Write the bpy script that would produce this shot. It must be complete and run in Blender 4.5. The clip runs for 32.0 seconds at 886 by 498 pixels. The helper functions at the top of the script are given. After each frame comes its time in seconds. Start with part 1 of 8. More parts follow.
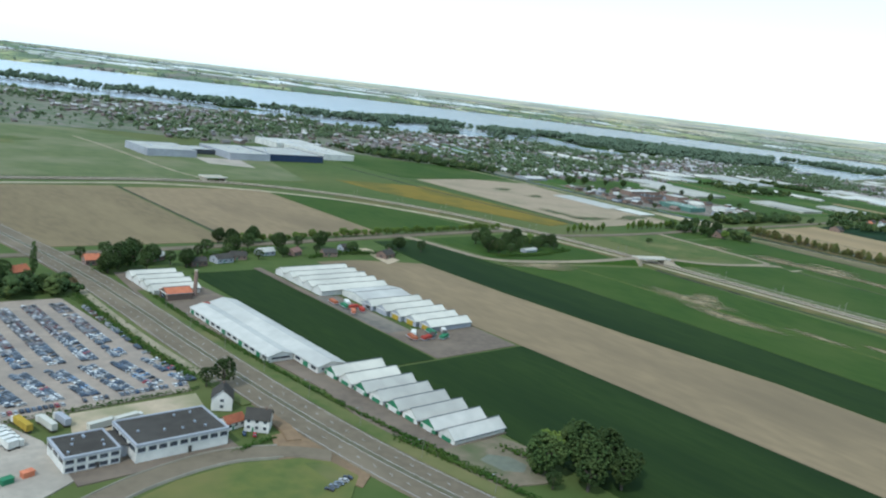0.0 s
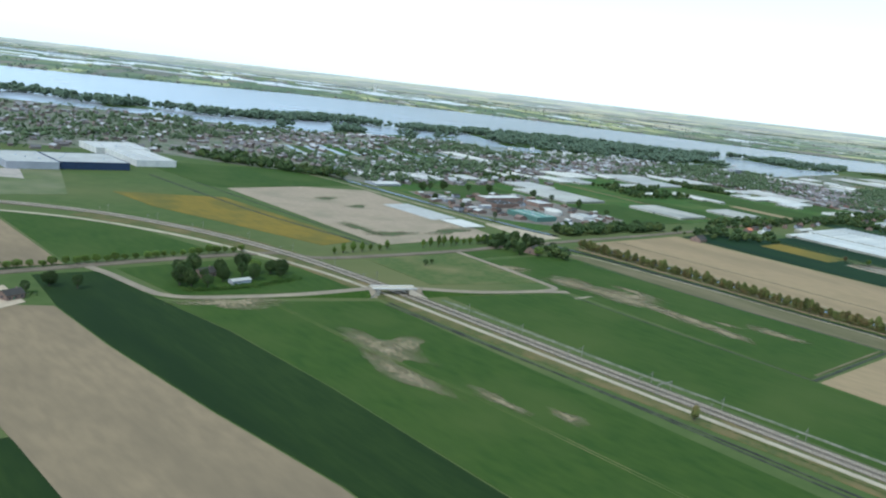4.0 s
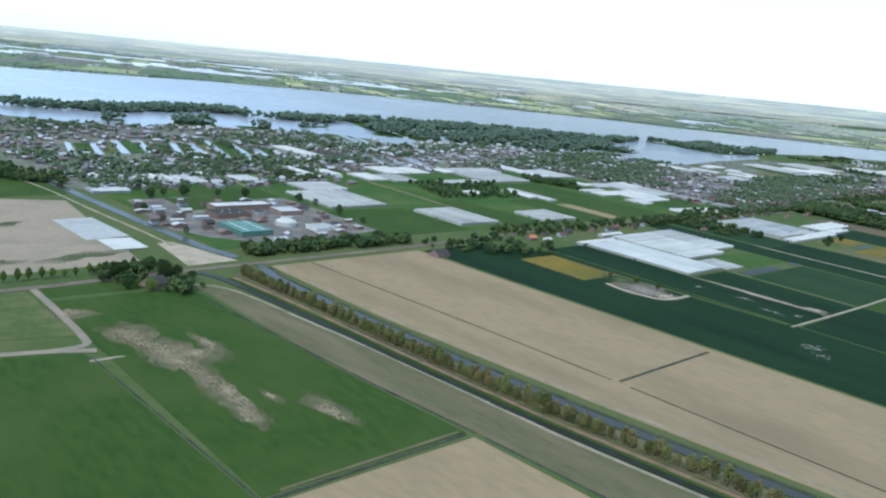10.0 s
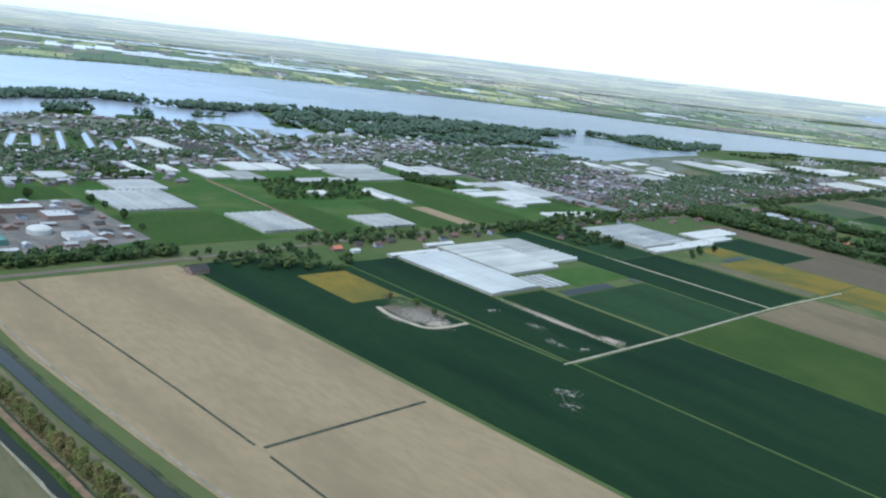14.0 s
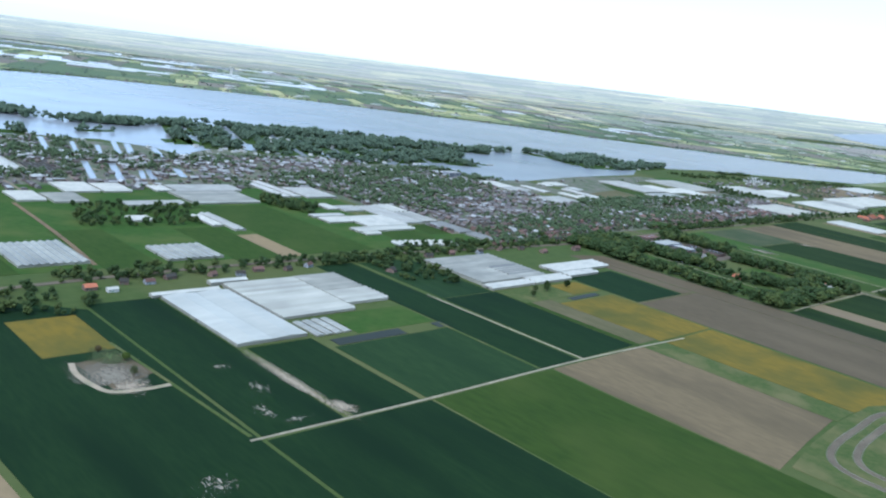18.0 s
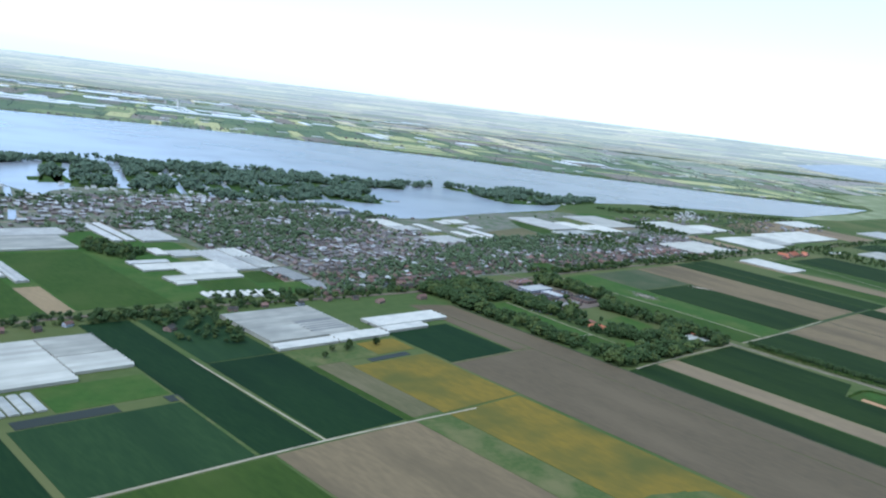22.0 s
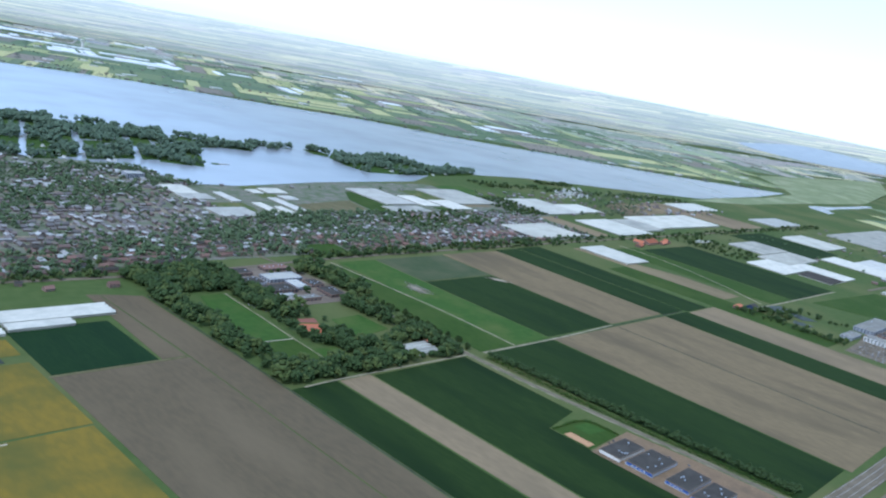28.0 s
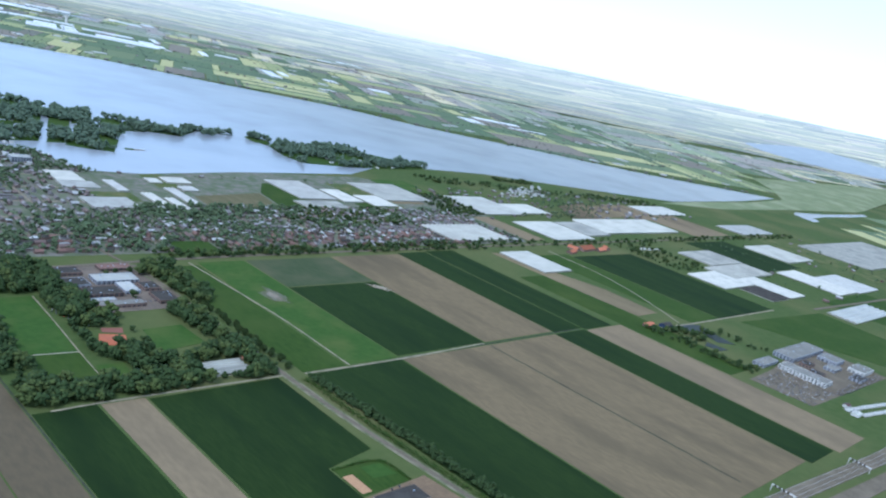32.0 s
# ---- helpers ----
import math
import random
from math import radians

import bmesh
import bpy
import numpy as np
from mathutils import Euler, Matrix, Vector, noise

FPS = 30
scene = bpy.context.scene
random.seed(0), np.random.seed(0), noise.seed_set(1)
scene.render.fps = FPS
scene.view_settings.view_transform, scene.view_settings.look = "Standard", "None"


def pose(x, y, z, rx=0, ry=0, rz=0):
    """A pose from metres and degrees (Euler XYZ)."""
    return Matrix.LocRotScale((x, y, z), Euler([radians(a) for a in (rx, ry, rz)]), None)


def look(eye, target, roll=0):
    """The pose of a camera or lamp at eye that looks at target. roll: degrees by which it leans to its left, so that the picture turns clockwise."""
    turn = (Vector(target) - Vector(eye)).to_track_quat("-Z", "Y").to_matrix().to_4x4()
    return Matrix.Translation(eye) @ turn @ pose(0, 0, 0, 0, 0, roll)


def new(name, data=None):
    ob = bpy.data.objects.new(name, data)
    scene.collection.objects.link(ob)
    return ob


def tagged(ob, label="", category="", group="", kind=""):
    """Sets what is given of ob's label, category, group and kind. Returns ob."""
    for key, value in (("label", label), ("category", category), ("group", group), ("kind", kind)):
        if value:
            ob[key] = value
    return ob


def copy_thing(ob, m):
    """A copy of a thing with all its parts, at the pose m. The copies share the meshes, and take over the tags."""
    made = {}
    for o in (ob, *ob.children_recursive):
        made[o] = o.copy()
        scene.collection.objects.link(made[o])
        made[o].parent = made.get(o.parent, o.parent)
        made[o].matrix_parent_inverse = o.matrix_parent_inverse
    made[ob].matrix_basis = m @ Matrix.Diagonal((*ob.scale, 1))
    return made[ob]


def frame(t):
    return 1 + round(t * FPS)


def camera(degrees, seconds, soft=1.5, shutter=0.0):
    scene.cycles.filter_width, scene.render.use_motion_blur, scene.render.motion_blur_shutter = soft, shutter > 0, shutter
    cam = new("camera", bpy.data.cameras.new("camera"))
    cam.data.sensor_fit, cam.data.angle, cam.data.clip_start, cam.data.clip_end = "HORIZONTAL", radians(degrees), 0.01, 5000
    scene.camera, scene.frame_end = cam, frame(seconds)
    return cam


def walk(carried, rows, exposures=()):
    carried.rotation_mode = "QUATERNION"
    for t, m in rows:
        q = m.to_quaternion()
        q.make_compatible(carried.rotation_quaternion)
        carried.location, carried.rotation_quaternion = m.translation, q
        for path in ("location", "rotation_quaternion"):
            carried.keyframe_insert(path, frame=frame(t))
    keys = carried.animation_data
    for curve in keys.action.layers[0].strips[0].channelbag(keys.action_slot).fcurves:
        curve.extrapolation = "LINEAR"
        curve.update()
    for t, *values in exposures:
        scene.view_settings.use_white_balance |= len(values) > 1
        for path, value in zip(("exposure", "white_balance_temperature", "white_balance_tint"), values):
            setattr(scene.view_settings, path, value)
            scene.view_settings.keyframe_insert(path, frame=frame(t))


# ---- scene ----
cam = camera(56.49, 32.0, soft=2.2)
# One straight climbing flight. x runs along the polder lanes, y along its strips.
PATH = [
    (0, (0.00, -0.00, 74.63), (67.37, 71.27, 55.08), 7.71),
    (0.5, (16.23, -4.22, 77.03), (83.75, 66.68, 56.67), 7.70),
    (1, (32.50, -8.46, 79.38), (100.17, 62.24, 58.85), 7.74),
    (1.5, (48.80, -12.72, 81.71), (116.43, 58.08, 61.35), 7.54),
    (2, (65.15, -17.00, 83.99), (132.88, 53.90, 64.35), 7.33),
    (2.5, (81.55, -21.31, 86.25), (149.63, 49.41, 67.21), 7.32),
    (3, (97.97, -25.64, 88.48), (165.95, 45.14, 69.26), 7.06),
    (3.5, (114.44, -29.99, 90.68), (182.68, 40.47, 71.23), 7.27),
    (5.5, (180.68, -47.66, 99.25), (248.82, 22.27, 77.64), 7.63),
    (6, (197.33, -52.14, 101.34), (265.32, 17.93, 79.77), 7.25),
    (6.5, (214.01, -56.66, 103.42), (281.99, 13.56, 82.25), 6.84),
    (7, (230.72, -61.19, 105.49), (298.73, 9.07, 84.57), 6.58),
    (7.5, (247.46, -65.76, 107.54), (315.82, 4.17, 86.65), 6.83),
    (8, (264.23, -70.36, 109.59), (333.00, -0.82, 88.75), 7.01),
    (8.5, (281.04, -74.99, 111.63), (349.85, -5.60, 90.43), 7.30),
    (9, (297.87, -79.65, 113.67), (366.57, -10.38, 91.70), 7.05),
    (9.5, (314.73, -84.34, 115.70), (383.39, -14.98, 93.91), 6.86),
    (10, (331.61, -89.06, 117.73), (400.38, -19.86, 95.78), 6.64),
    (10.5, (348.52, -93.81, 119.77), (417.26, -24.58, 97.81), 6.70),
    (11, (365.46, -98.60, 121.81), (434.24, -29.45, 99.71), 6.68),
    (11.5, (382.42, -103.42, 123.85), (451.41, -34.51, 101.69), 6.90),
    (12, (399.40, -108.27, 125.90), (468.66, -39.73, 103.41), 7.04),
    (12.5, (416.41, -113.16, 127.96), (485.83, -44.90, 105.18), 7.20),
    (13, (433.43, -118.09, 130.04), (503.06, -50.11, 107.00), 7.40),
    (13.5, (450.48, -123.05, 132.12), (520.11, -55.18, 108.76), 7.53),
    (15.5, (518.85, -143.26, 140.65), (588.20, -74.73, 118.42), 7.52),
    (16, (535.99, -148.41, 142.84), (605.48, -79.99, 120.72), 7.35),
    (16.5, (553.14, -153.60, 145.06), (622.65, -85.13, 123.15), 7.34),
    (17, (570.30, -158.83, 147.30), (640.07, -90.60, 125.46), 7.70),
    (17.5, (587.48, -164.10, 149.57), (657.36, -95.98, 127.73), 7.88),
    (18, (604.67, -169.41, 151.88), (674.82, -101.51, 130.21), 8.07),
    (18.5, (621.87, -174.76, 154.22), (692.12, -106.82, 133.03), 7.96),
    (19, (639.08, -180.16, 156.59), (709.21, -111.94, 135.88), 7.57),
    (19.5, (656.30, -185.60, 159.01), (726.29, -117.07, 138.86), 7.63),
    (20, (673.53, -191.08, 161.46), (743.80, -122.65, 141.97), 7.86),
    (20.5, (690.77, -196.60, 163.96), (761.43, -128.44, 144.97), 7.97),
    (21, (708.02, -202.17, 166.51), (779.12, -134.31, 148.09), 8.04),
    (21.5, (725.27, -207.79, 169.10), (796.50, -139.99, 150.95), 8.03),
    (22, (742.52, -213.45, 171.74), (814.01, -145.86, 153.82), 7.95),
    (22.5, (759.78, -219.16, 174.43), (831.60, -151.91, 156.53), 7.98),
    (23, (777.04, -224.91, 177.17), (849.12, -157.95, 159.25), 8.04),
    (23.5, (794.31, -230.72, 179.97), (866.68, -164.07, 162.02), 8.30),
    (24, (811.58, -236.57, 182.83), (884.33, -170.35, 164.86), 8.57),
    (24.5, (828.84, -242.47, 185.74), (901.91, -176.62, 167.70), 8.68),
    (25, (846.11, -248.42, 188.72), (919.42, -182.95, 170.25), 8.65),
    (25.5, (863.38, -254.41, 191.76), (937.03, -189.50, 172.74), 9.17),
    (27.5, (932.41, -278.92, 204.59), (1006.32, -215.10, 183.07), 10.71),
    (28, (949.65, -285.18, 207.98), (1023.59, -221.59, 185.87), 11.18),
    (28.5, (966.89, -291.49, 211.44), (1040.73, -227.83, 189.20), 11.40),
    (29, (984.12, -297.86, 214.99), (1057.59, -233.84, 192.54), 11.48),
    (29.5, (1001.35, -304.28, 218.61), (1074.61, -240.15, 195.79), 11.79),
    (30, (1018.56, -310.76, 222.31), (1091.62, -246.59, 198.97), 12.21),
    (30.5, (1035.77, -317.29, 226.10), (1108.80, -253.30, 202.19), 12.63),
    (31, (1052.96, -323.88, 229.97), (1125.67, -259.63, 205.78), 12.68),
    (31.5, (1070.14, -330.52, 233.93), (1142.56, -265.88, 209.95), 12.94),
    (32, (1087.31, -337.23, 237.98), (1159.59, -272.42, 214.02), 13.15),
]
walk(cam, [(t, look(eye, target, roll)) for t, eye, target, roll in PATH], exposures=[(0, 0.30, 5520, 6), (7, 0.31, 5270, 10.5), (18, 0.31, 5140, 13), (32, 0.26, 4970, 14.5)])

# ---- light ----
SUN_AZ, SUN_EL = 195.0, 50.0   # degrees from +x towards +y, and above the horizon
world = bpy.data.worlds.new("sky")
scene.world = world
world.use_nodes = True
wn, wl = world.node_tree.nodes, world.node_tree.links
sky = wn.new("ShaderNodeTexSky")
sky.sky_type, sky.sun_disc = "NISHITA", False
sky.sun_elevation, sky.sun_rotation = radians(SUN_EL), radians(90 - SUN_AZ)
sky.air_density, sky.dust_density, sky.ozone_density = 1.0, 0.6, 1.0
veil = wn.new("ShaderNodeMix")   # a thin even veil of high white cloud
veil.data_type = "RGBA"
veil.inputs[0].default_value, veil.inputs[7].default_value = 0.38, (8.9, 10.8, 11.4, 1)
wl.new(sky.outputs[0], veil.inputs[6])
wl.new(veil.outputs[2], wn["Background"].inputs[0])
wn["Background"].inputs[1].default_value = 0.15
sun = new("sun", bpy.data.lights.new("sun", "SUN"))
sun.data.energy, sun.data.angle, sun.data.color = 2.0, radians(1.5), (1.0, 0.96, 0.90)
sun.matrix_world = look((0, 0, 500), (-math.cos(radians(SUN_AZ)) * math.cos(radians(SUN_EL)), -math.sin(radians(SUN_AZ)) * math.cos(radians(SUN_EL)), 500 - math.sin(radians(SUN_EL))))

# ---- materials ----
def mat(name, base, rough=0.9, second=None, scale=1.0, detail=4.0, third=None, scale2=0.05, bump=0.0, metal=0.0, stretch=(1, 1, 1), spec=0.06, random_amount=0.0, low=0.35, high=0.65, streaks=False):
    """A surface of two or three tones: fine mottling at scale, broad patches at scale2 (per metre)."""
    m = bpy.data.materials.new(name)
    m.use_nodes = True
    n, l = m.node_tree.nodes, m.node_tree.links
    b = n["Principled BSDF"]
    b.inputs["Roughness"].default_value, b.inputs["Metallic"].default_value = rough, metal
    b.inputs["Specular IOR Level"].default_value = spec
    where = n.new("ShaderNodeNewGeometry")
    mp = n.new("ShaderNodeMapping")
    mp.inputs["Scale"].default_value = stretch
    l.new(where.outputs["Position"], mp.inputs[0])
    t1 = n.new("ShaderNodeTexNoise")
    t1.inputs["Scale"].default_value, t1.inputs["Detail"].default_value = scale, detail
    l.new(mp.outputs[0], t1.inputs[0])
    ramp = n.new("ShaderNodeMapRange")
    ramp.inputs[1].default_value, ramp.inputs[2].default_value = low, high
    l.new(t1.outputs[0], ramp.inputs[0])
    mix = n.new("ShaderNodeMix")
    mix.data_type = "RGBA"
    mix.inputs[6].default_value, mix.inputs[7].default_value = (*base, 1), (*(second or [c * 0.8 for c in base]), 1)
    l.new(ramp.outputs[0], mix.inputs[0])
    out = mix.outputs[2]
    if third:
        t2 = n.new("ShaderNodeTexNoise")
        t2.inputs["Scale"].default_value, t2.inputs["Detail"].default_value = scale2, 3.0
        l.new(mp.outputs[0] if streaks else where.outputs["Position"], t2.inputs[0])
        r2 = n.new("ShaderNodeMapRange")
        r2.inputs[1].default_value, r2.inputs[2].default_value = 0.45, 0.7
        l.new(t2.outputs[0], r2.inputs[0])
        m2 = n.new("ShaderNodeMix")
        m2.data_type = "RGBA"
        m2.inputs[7].default_value = (*third, 1)
        l.new(out, m2.inputs[6]), l.new(r2.outputs[0], m2.inputs[0])
        out = m2.outputs[2]
    if random_amount:
        info = n.new("ShaderNodeObjectInfo")
        rr = n.new("ShaderNodeMapRange")
        rr.inputs[3].default_value, rr.inputs[4].default_value = 1 - random_amount, 1 + random_amount
        l.new(info.outputs["Random"], rr.inputs[0])
        hs = n.new("ShaderNodeHueSaturation")
        l.new(rr.outputs[0], hs.inputs["Value"]), l.new(out, hs.inputs["Color"])
        out = hs.outputs[0]
    l.new(out, b.inputs["Base Color"])
    if bump:
        bp = n.new("ShaderNodeBump")
        bp.inputs["Strength"].default_value = bump
        l.new(t1.outputs[0], bp.inputs["Height"]), l.new(bp.outputs[0], b.inputs["Normal"])
    return m


def ragged(m, soft=0.16, level=0.72):
    """Lets a patch thin out unevenly towards its own rim."""
    n, l = m.node_tree.nodes, m.node_tree.links
    at = n.new("ShaderNodeTexCoord")
    off = n.new("ShaderNodeVectorMath")
    off.operation = "SUBTRACT"
    off.inputs[1].default_value = (0.5, 0.5, 0.0)
    flat = n.new("ShaderNodeVectorMath")
    flat.operation = "MULTIPLY"
    flat.inputs[1].default_value = (1, 1, 0)
    far = n.new("ShaderNodeVectorMath")
    far.operation = "LENGTH"
    l.new(at.outputs["Generated"], off.inputs[0]), l.new(off.outputs[0], flat.inputs[0]), l.new(flat.outputs[0], far.inputs[0])
    pos = n.new("ShaderNodeNewGeometry")
    tex = n.new("ShaderNodeTexNoise")
    tex.inputs["Scale"].default_value, tex.inputs["Detail"].default_value = 0.75, 8.0
    stretch = n.new("ShaderNodeMapping")
    stretch.inputs["Scale"].default_value = (1.6, 0.45, 1)
    l.new(pos.outputs["Position"], stretch.inputs[0]), l.new(stretch.outputs[0], tex.inputs[0])
    add = n.new("ShaderNodeMath")
    add.operation = "MULTIPLY_ADD"
    add.inputs[1].default_value = 0.9
    l.new(tex.outputs[0], add.inputs[0]), l.new(far.outputs["Value"], add.inputs[2])
    rim = n.new("ShaderNodeMapRange")
    rim.inputs[1].default_value, rim.inputs[2].default_value = level + soft, level - soft
    l.new(add.outputs[0], rim.inputs[0])
    l.new(rim.outputs[0], n["Principled BSDF"].inputs["Alpha"])
    return m
GREEN_DK = mat("dark_green_crop", (0.0165, 0.0303, 0.0066), second=(0.0223, 0.0380, 0.0080), scale=0.25, third=(0.0119, 0.0233, 0.0059), scale2=0.02, bump=0.3, stretch=(2.2, 0.35, 1), streaks=True)
GREEN_SHORT = mat("short_green_crop", (0.0205, 0.0415, 0.0135), second=(0.0265, 0.0500, 0.0155), scale=0.25, third=(0.0165, 0.0350, 0.0122), scale2=0.02, bump=0.3, stretch=(2.2, 0.35, 1), streaks=True)
GREEN_DW = mat("blue_green_crop", (0.0108, 0.0262, 0.0084), second=(0.0150, 0.0330, 0.0098), scale=0.25, third=(0.0082, 0.0205, 0.0074), scale2=0.02, bump=0.3, stretch=(2.2, 0.35, 1), streaks=True)
GREEN_MD = mat("meadow_grass", (0.0422, 0.0686, 0.0112), second=(0.0294, 0.0559, 0.0092), scale=0.2, third=(0.0520, 0.0745, 0.0150), scale2=0.022, bump=0.3, stretch=(1.6, 0.5, 1))
GREEN_LT = mat("light_grass", (0.0484, 0.0882, 0.0158), second=(0.0363, 0.0735, 0.0132), scale=0.2, third=(0.0750, 0.0980, 0.0224), scale2=0.03, bump=0.3)
OLIVE = mat("rough_verge_grass", (0.085, 0.100, 0.0294), second=(0.060, 0.085, 0.0224), scale=0.35, third=(0.14, 0.125, 0.0490), scale2=0.05, bump=0.4)
BROWN = mat("bare_ploughed_soil", (0.2757, 0.1946, 0.0990), second=(0.2370, 0.1703, 0.0874), scale=0.3, third=(0.1983, 0.1417, 0.0737), scale2=0.025, bump=0.5, stretch=(1.2, 0.35, 1), streaks=True)
BROWN_GREY = mat("grey_brown_harrowed_soil", (0.2198, 0.1590, 0.0874), second=(0.1855, 0.1361, 0.0759), scale=0.3, third=(0.1415, 0.1060, 0.0616), scale2=0.025, bump=0.5, stretch=(1.2, 0.35, 1), streaks=True)
BROWN_DK = mat("dark_damp_soil", (0.1716, 0.1280, 0.0672), second=(0.1435, 0.1080, 0.0583), scale=0.3, third=(0.2080, 0.1560, 0.0810), scale2=0.02, bump=0.5, stretch=(1.2, 0.35, 1), streaks=True)
SOIL_DULL = mat("dull_dark_soil", (0.116, 0.0865, 0.0480), second=(0.097, 0.0735, 0.0420), scale=0.3, third=(0.134, 0.0995, 0.0560), scale2=0.02, bump=0.5, stretch=(1.2, 0.35, 1), streaks=True)
SOIL_WARM = mat("warm_harrowed_soil", (0.1793, 0.1292, 0.0665), second=(0.1490, 0.1092, 0.0570), scale=0.3, third=(0.1080, 0.0814, 0.0445), scale2=0.025, bump=0.5, stretch=(1.2, 0.35, 1), streaks=True)
GREY_GRASS = mat("grey_green_grass", (0.062, 0.074, 0.032), second=(0.048, 0.064, 0.026), scale=0.2, third=(0.085, 0.086, 0.042), scale2=0.022, bump=0.3, stretch=(1.3, 0.5, 1))
DRY_STRIP = mat("dry_olive_grass", (0.122, 0.104, 0.048), second=(0.094, 0.086, 0.038), scale=0.35, third=(0.152, 0.122, 0.064), scale2=0.05, bump=0.4, stretch=(1.6, 0.35, 1), streaks=True)
OLIVE_GREEN = mat("olive_green_crop", (0.040, 0.064, 0.0104), second=(0.030, 0.052, 0.0091), scale=0.2, third=(0.055, 0.075, 0.0143), scale2=0.015, bump=0.3, stretch=(1.6, 0.4, 1))
SAND = mat("dry_sand", (0.40, 0.31, 0.20), second=(0.33, 0.26, 0.17), scale=0.5, third=(0.22, 0.20, 0.11), scale2=0.08, bump=0.3)
YELLOW = mat("yellow_flowering_crop", (0.182, 0.124, 0.019), second=(0.142, 0.106, 0.020), scale=0.2, third=(0.092, 0.086, 0.020), scale2=0.028, bump=0.3, stretch=(1.3, 0.5, 1))
ASPHALT = mat("worn_asphalt", (0.1477, 0.1162, 0.0756), second=(0.1206, 0.0960, 0.0630), scale=0.6, third=(0.1747, 0.1373, 0.0899), scale2=0.06)
ASPHALT_DK = mat("dark_yard_asphalt", (0.1470, 0.1125, 0.0800), second=(0.1176, 0.0918, 0.0672), scale=0.5, third=(0.1862, 0.1422, 0.1000), scale2=0.06)
PAVED = mat("pale_paving", (0.3600, 0.3040, 0.2322), second=(0.3000, 0.2565, 0.1978), scale=0.7, third=(0.2500, 0.2137, 0.1634), scale2=0.08)
TRACK_SOIL = mat("pale_sandy_track", (0.285, 0.235, 0.150), second=(0.230, 0.192, 0.124), scale=0.5, third=(0.155, 0.140, 0.080), scale2=0.10)
ROADGREY = mat("worn_grey_road", (0.2303, 0.1843, 0.1214), second=(0.1928, 0.1548, 0.1035), scale=0.6, third=(0.2678, 0.2119, 0.1357), scale2=0.07)
PALE_TRACK = mat("pale_concrete_track", (0.37, 0.31, 0.205), second=(0.31, 0.26, 0.172), scale=0.5, third=(0.25, 0.21, 0.138), scale2=0.08)
DULL_RED = mat("dull_red_tiles", (0.170, 0.098, 0.074), second=(0.142, 0.084, 0.064), scale=1.0, random_amount=0.3)
WORKS_GROUND = mat("oily_works_yard", (0.155, 0.132, 0.10), second=(0.11, 0.097, 0.078), scale=0.4, third=(0.22, 0.185, 0.14), scale2=0.07)
PINK = mat("worn_brick_paving", (0.2106, 0.1380, 0.0765), second=(0.1674, 0.1120, 0.0639), scale=0.6, third=(0.1382, 0.0970, 0.0576), scale2=0.08)
CONCRETE = mat("pale_concrete", (0.4500, 0.3831, 0.2745), second=(0.3900, 0.3298, 0.2385), scale=0.5, third=(0.3300, 0.2813, 0.2025), scale2=0.05)
CONCRETE_WORN = mat("worn_kerb_concrete", (0.24, 0.21, 0.155), second=(0.20, 0.175, 0.13), scale=0.5, third=(0.16, 0.145, 0.10), scale2=0.08)
BALLAST = mat("railway_ballast", (0.125, 0.098, 0.068), second=(0.088, 0.075, 0.048), scale=1.2, third=(0.15, 0.118, 0.084), scale2=0.06, bump=0.5)
PAINT = mat("white_road_paint", (0.46, 0.45, 0.42), second=(0.36, 0.35, 0.33), scale=1.5)
WHITE_ROOF = mat("white_roof_sheet", (0.5300, 0.4905, 0.3929), rough=0.45, second=(0.4700, 0.4364, 0.3506), scale=0.25, third=(0.4050, 0.3773, 0.3046), scale2=0.07)
GREY_ROOF = mat("grey_roof_sheet", (0.395, 0.372, 0.308), rough=0.6, second=(0.335, 0.316, 0.264), scale=0.25, third=(0.300, 0.284, 0.238), scale2=0.06)
FELT_ROOF = mat("grey_felt_roof", (0.205, 0.188, 0.152), second=(0.170, 0.157, 0.128), scale=0.4, third=(0.245, 0.225, 0.182), scale2=0.08)
CREAM_ROOF = mat("cream_roof_sheet", (0.47, 0.44, 0.37), rough=0.6, second=(0.41, 0.385, 0.325), scale=0.3, third=(0.355, 0.335, 0.285), scale2=0.08)
DARK_ROOF = mat("dark_bitumen_roof", (0.048, 0.042, 0.034), second=(0.060, 0.053, 0.043), scale=0.5, third=(0.070, 0.062, 0.051), scale2=0.12)
GLASS_ROOF = mat("chalked_greenhouse_glass", (0.2720, 0.2522, 0.1955), rough=0.35, second=(0.3450, 0.3201, 0.2463), scale=0.15, third=(0.2120, 0.1990, 0.1560), scale2=0.03, spec=0.2, random_amount=0.13, stretch=(0.4, 1.5, 1))
GLASS_WHITE = mat("whitewashed_greenhouse_glass", (0.3950, 0.3654, 0.2848), rough=0.35, second=(0.4500, 0.4176, 0.3262), scale=0.12, third=(0.3350, 0.3113, 0.2444), scale2=0.03, spec=0.2, random_amount=0.13, stretch=(0.4, 1.5, 1))
WALL_W = mat("white_painted_wall", (0.60, 0.565, 0.485), second=(0.53, 0.50, 0.43), scale=0.8, third=(0.45, 0.425, 0.365), scale2=0.2)
WALL_G = mat("grey_panel_wall", (0.34, 0.34, 0.34), second=(0.30, 0.30, 0.30), scale=0.4, third=(0.26, 0.26, 0.265), scale2=0.05)
WALL_N = mat("navy_panel_wall", (0.035, 0.05, 0.085), second=(0.03, 0.042, 0.07), scale=0.4)
BRICK = mat("brown_brick_wall", (0.20, 0.135, 0.10), second=(0.165, 0.112, 0.085), scale=1.5, random_amount=0.25)
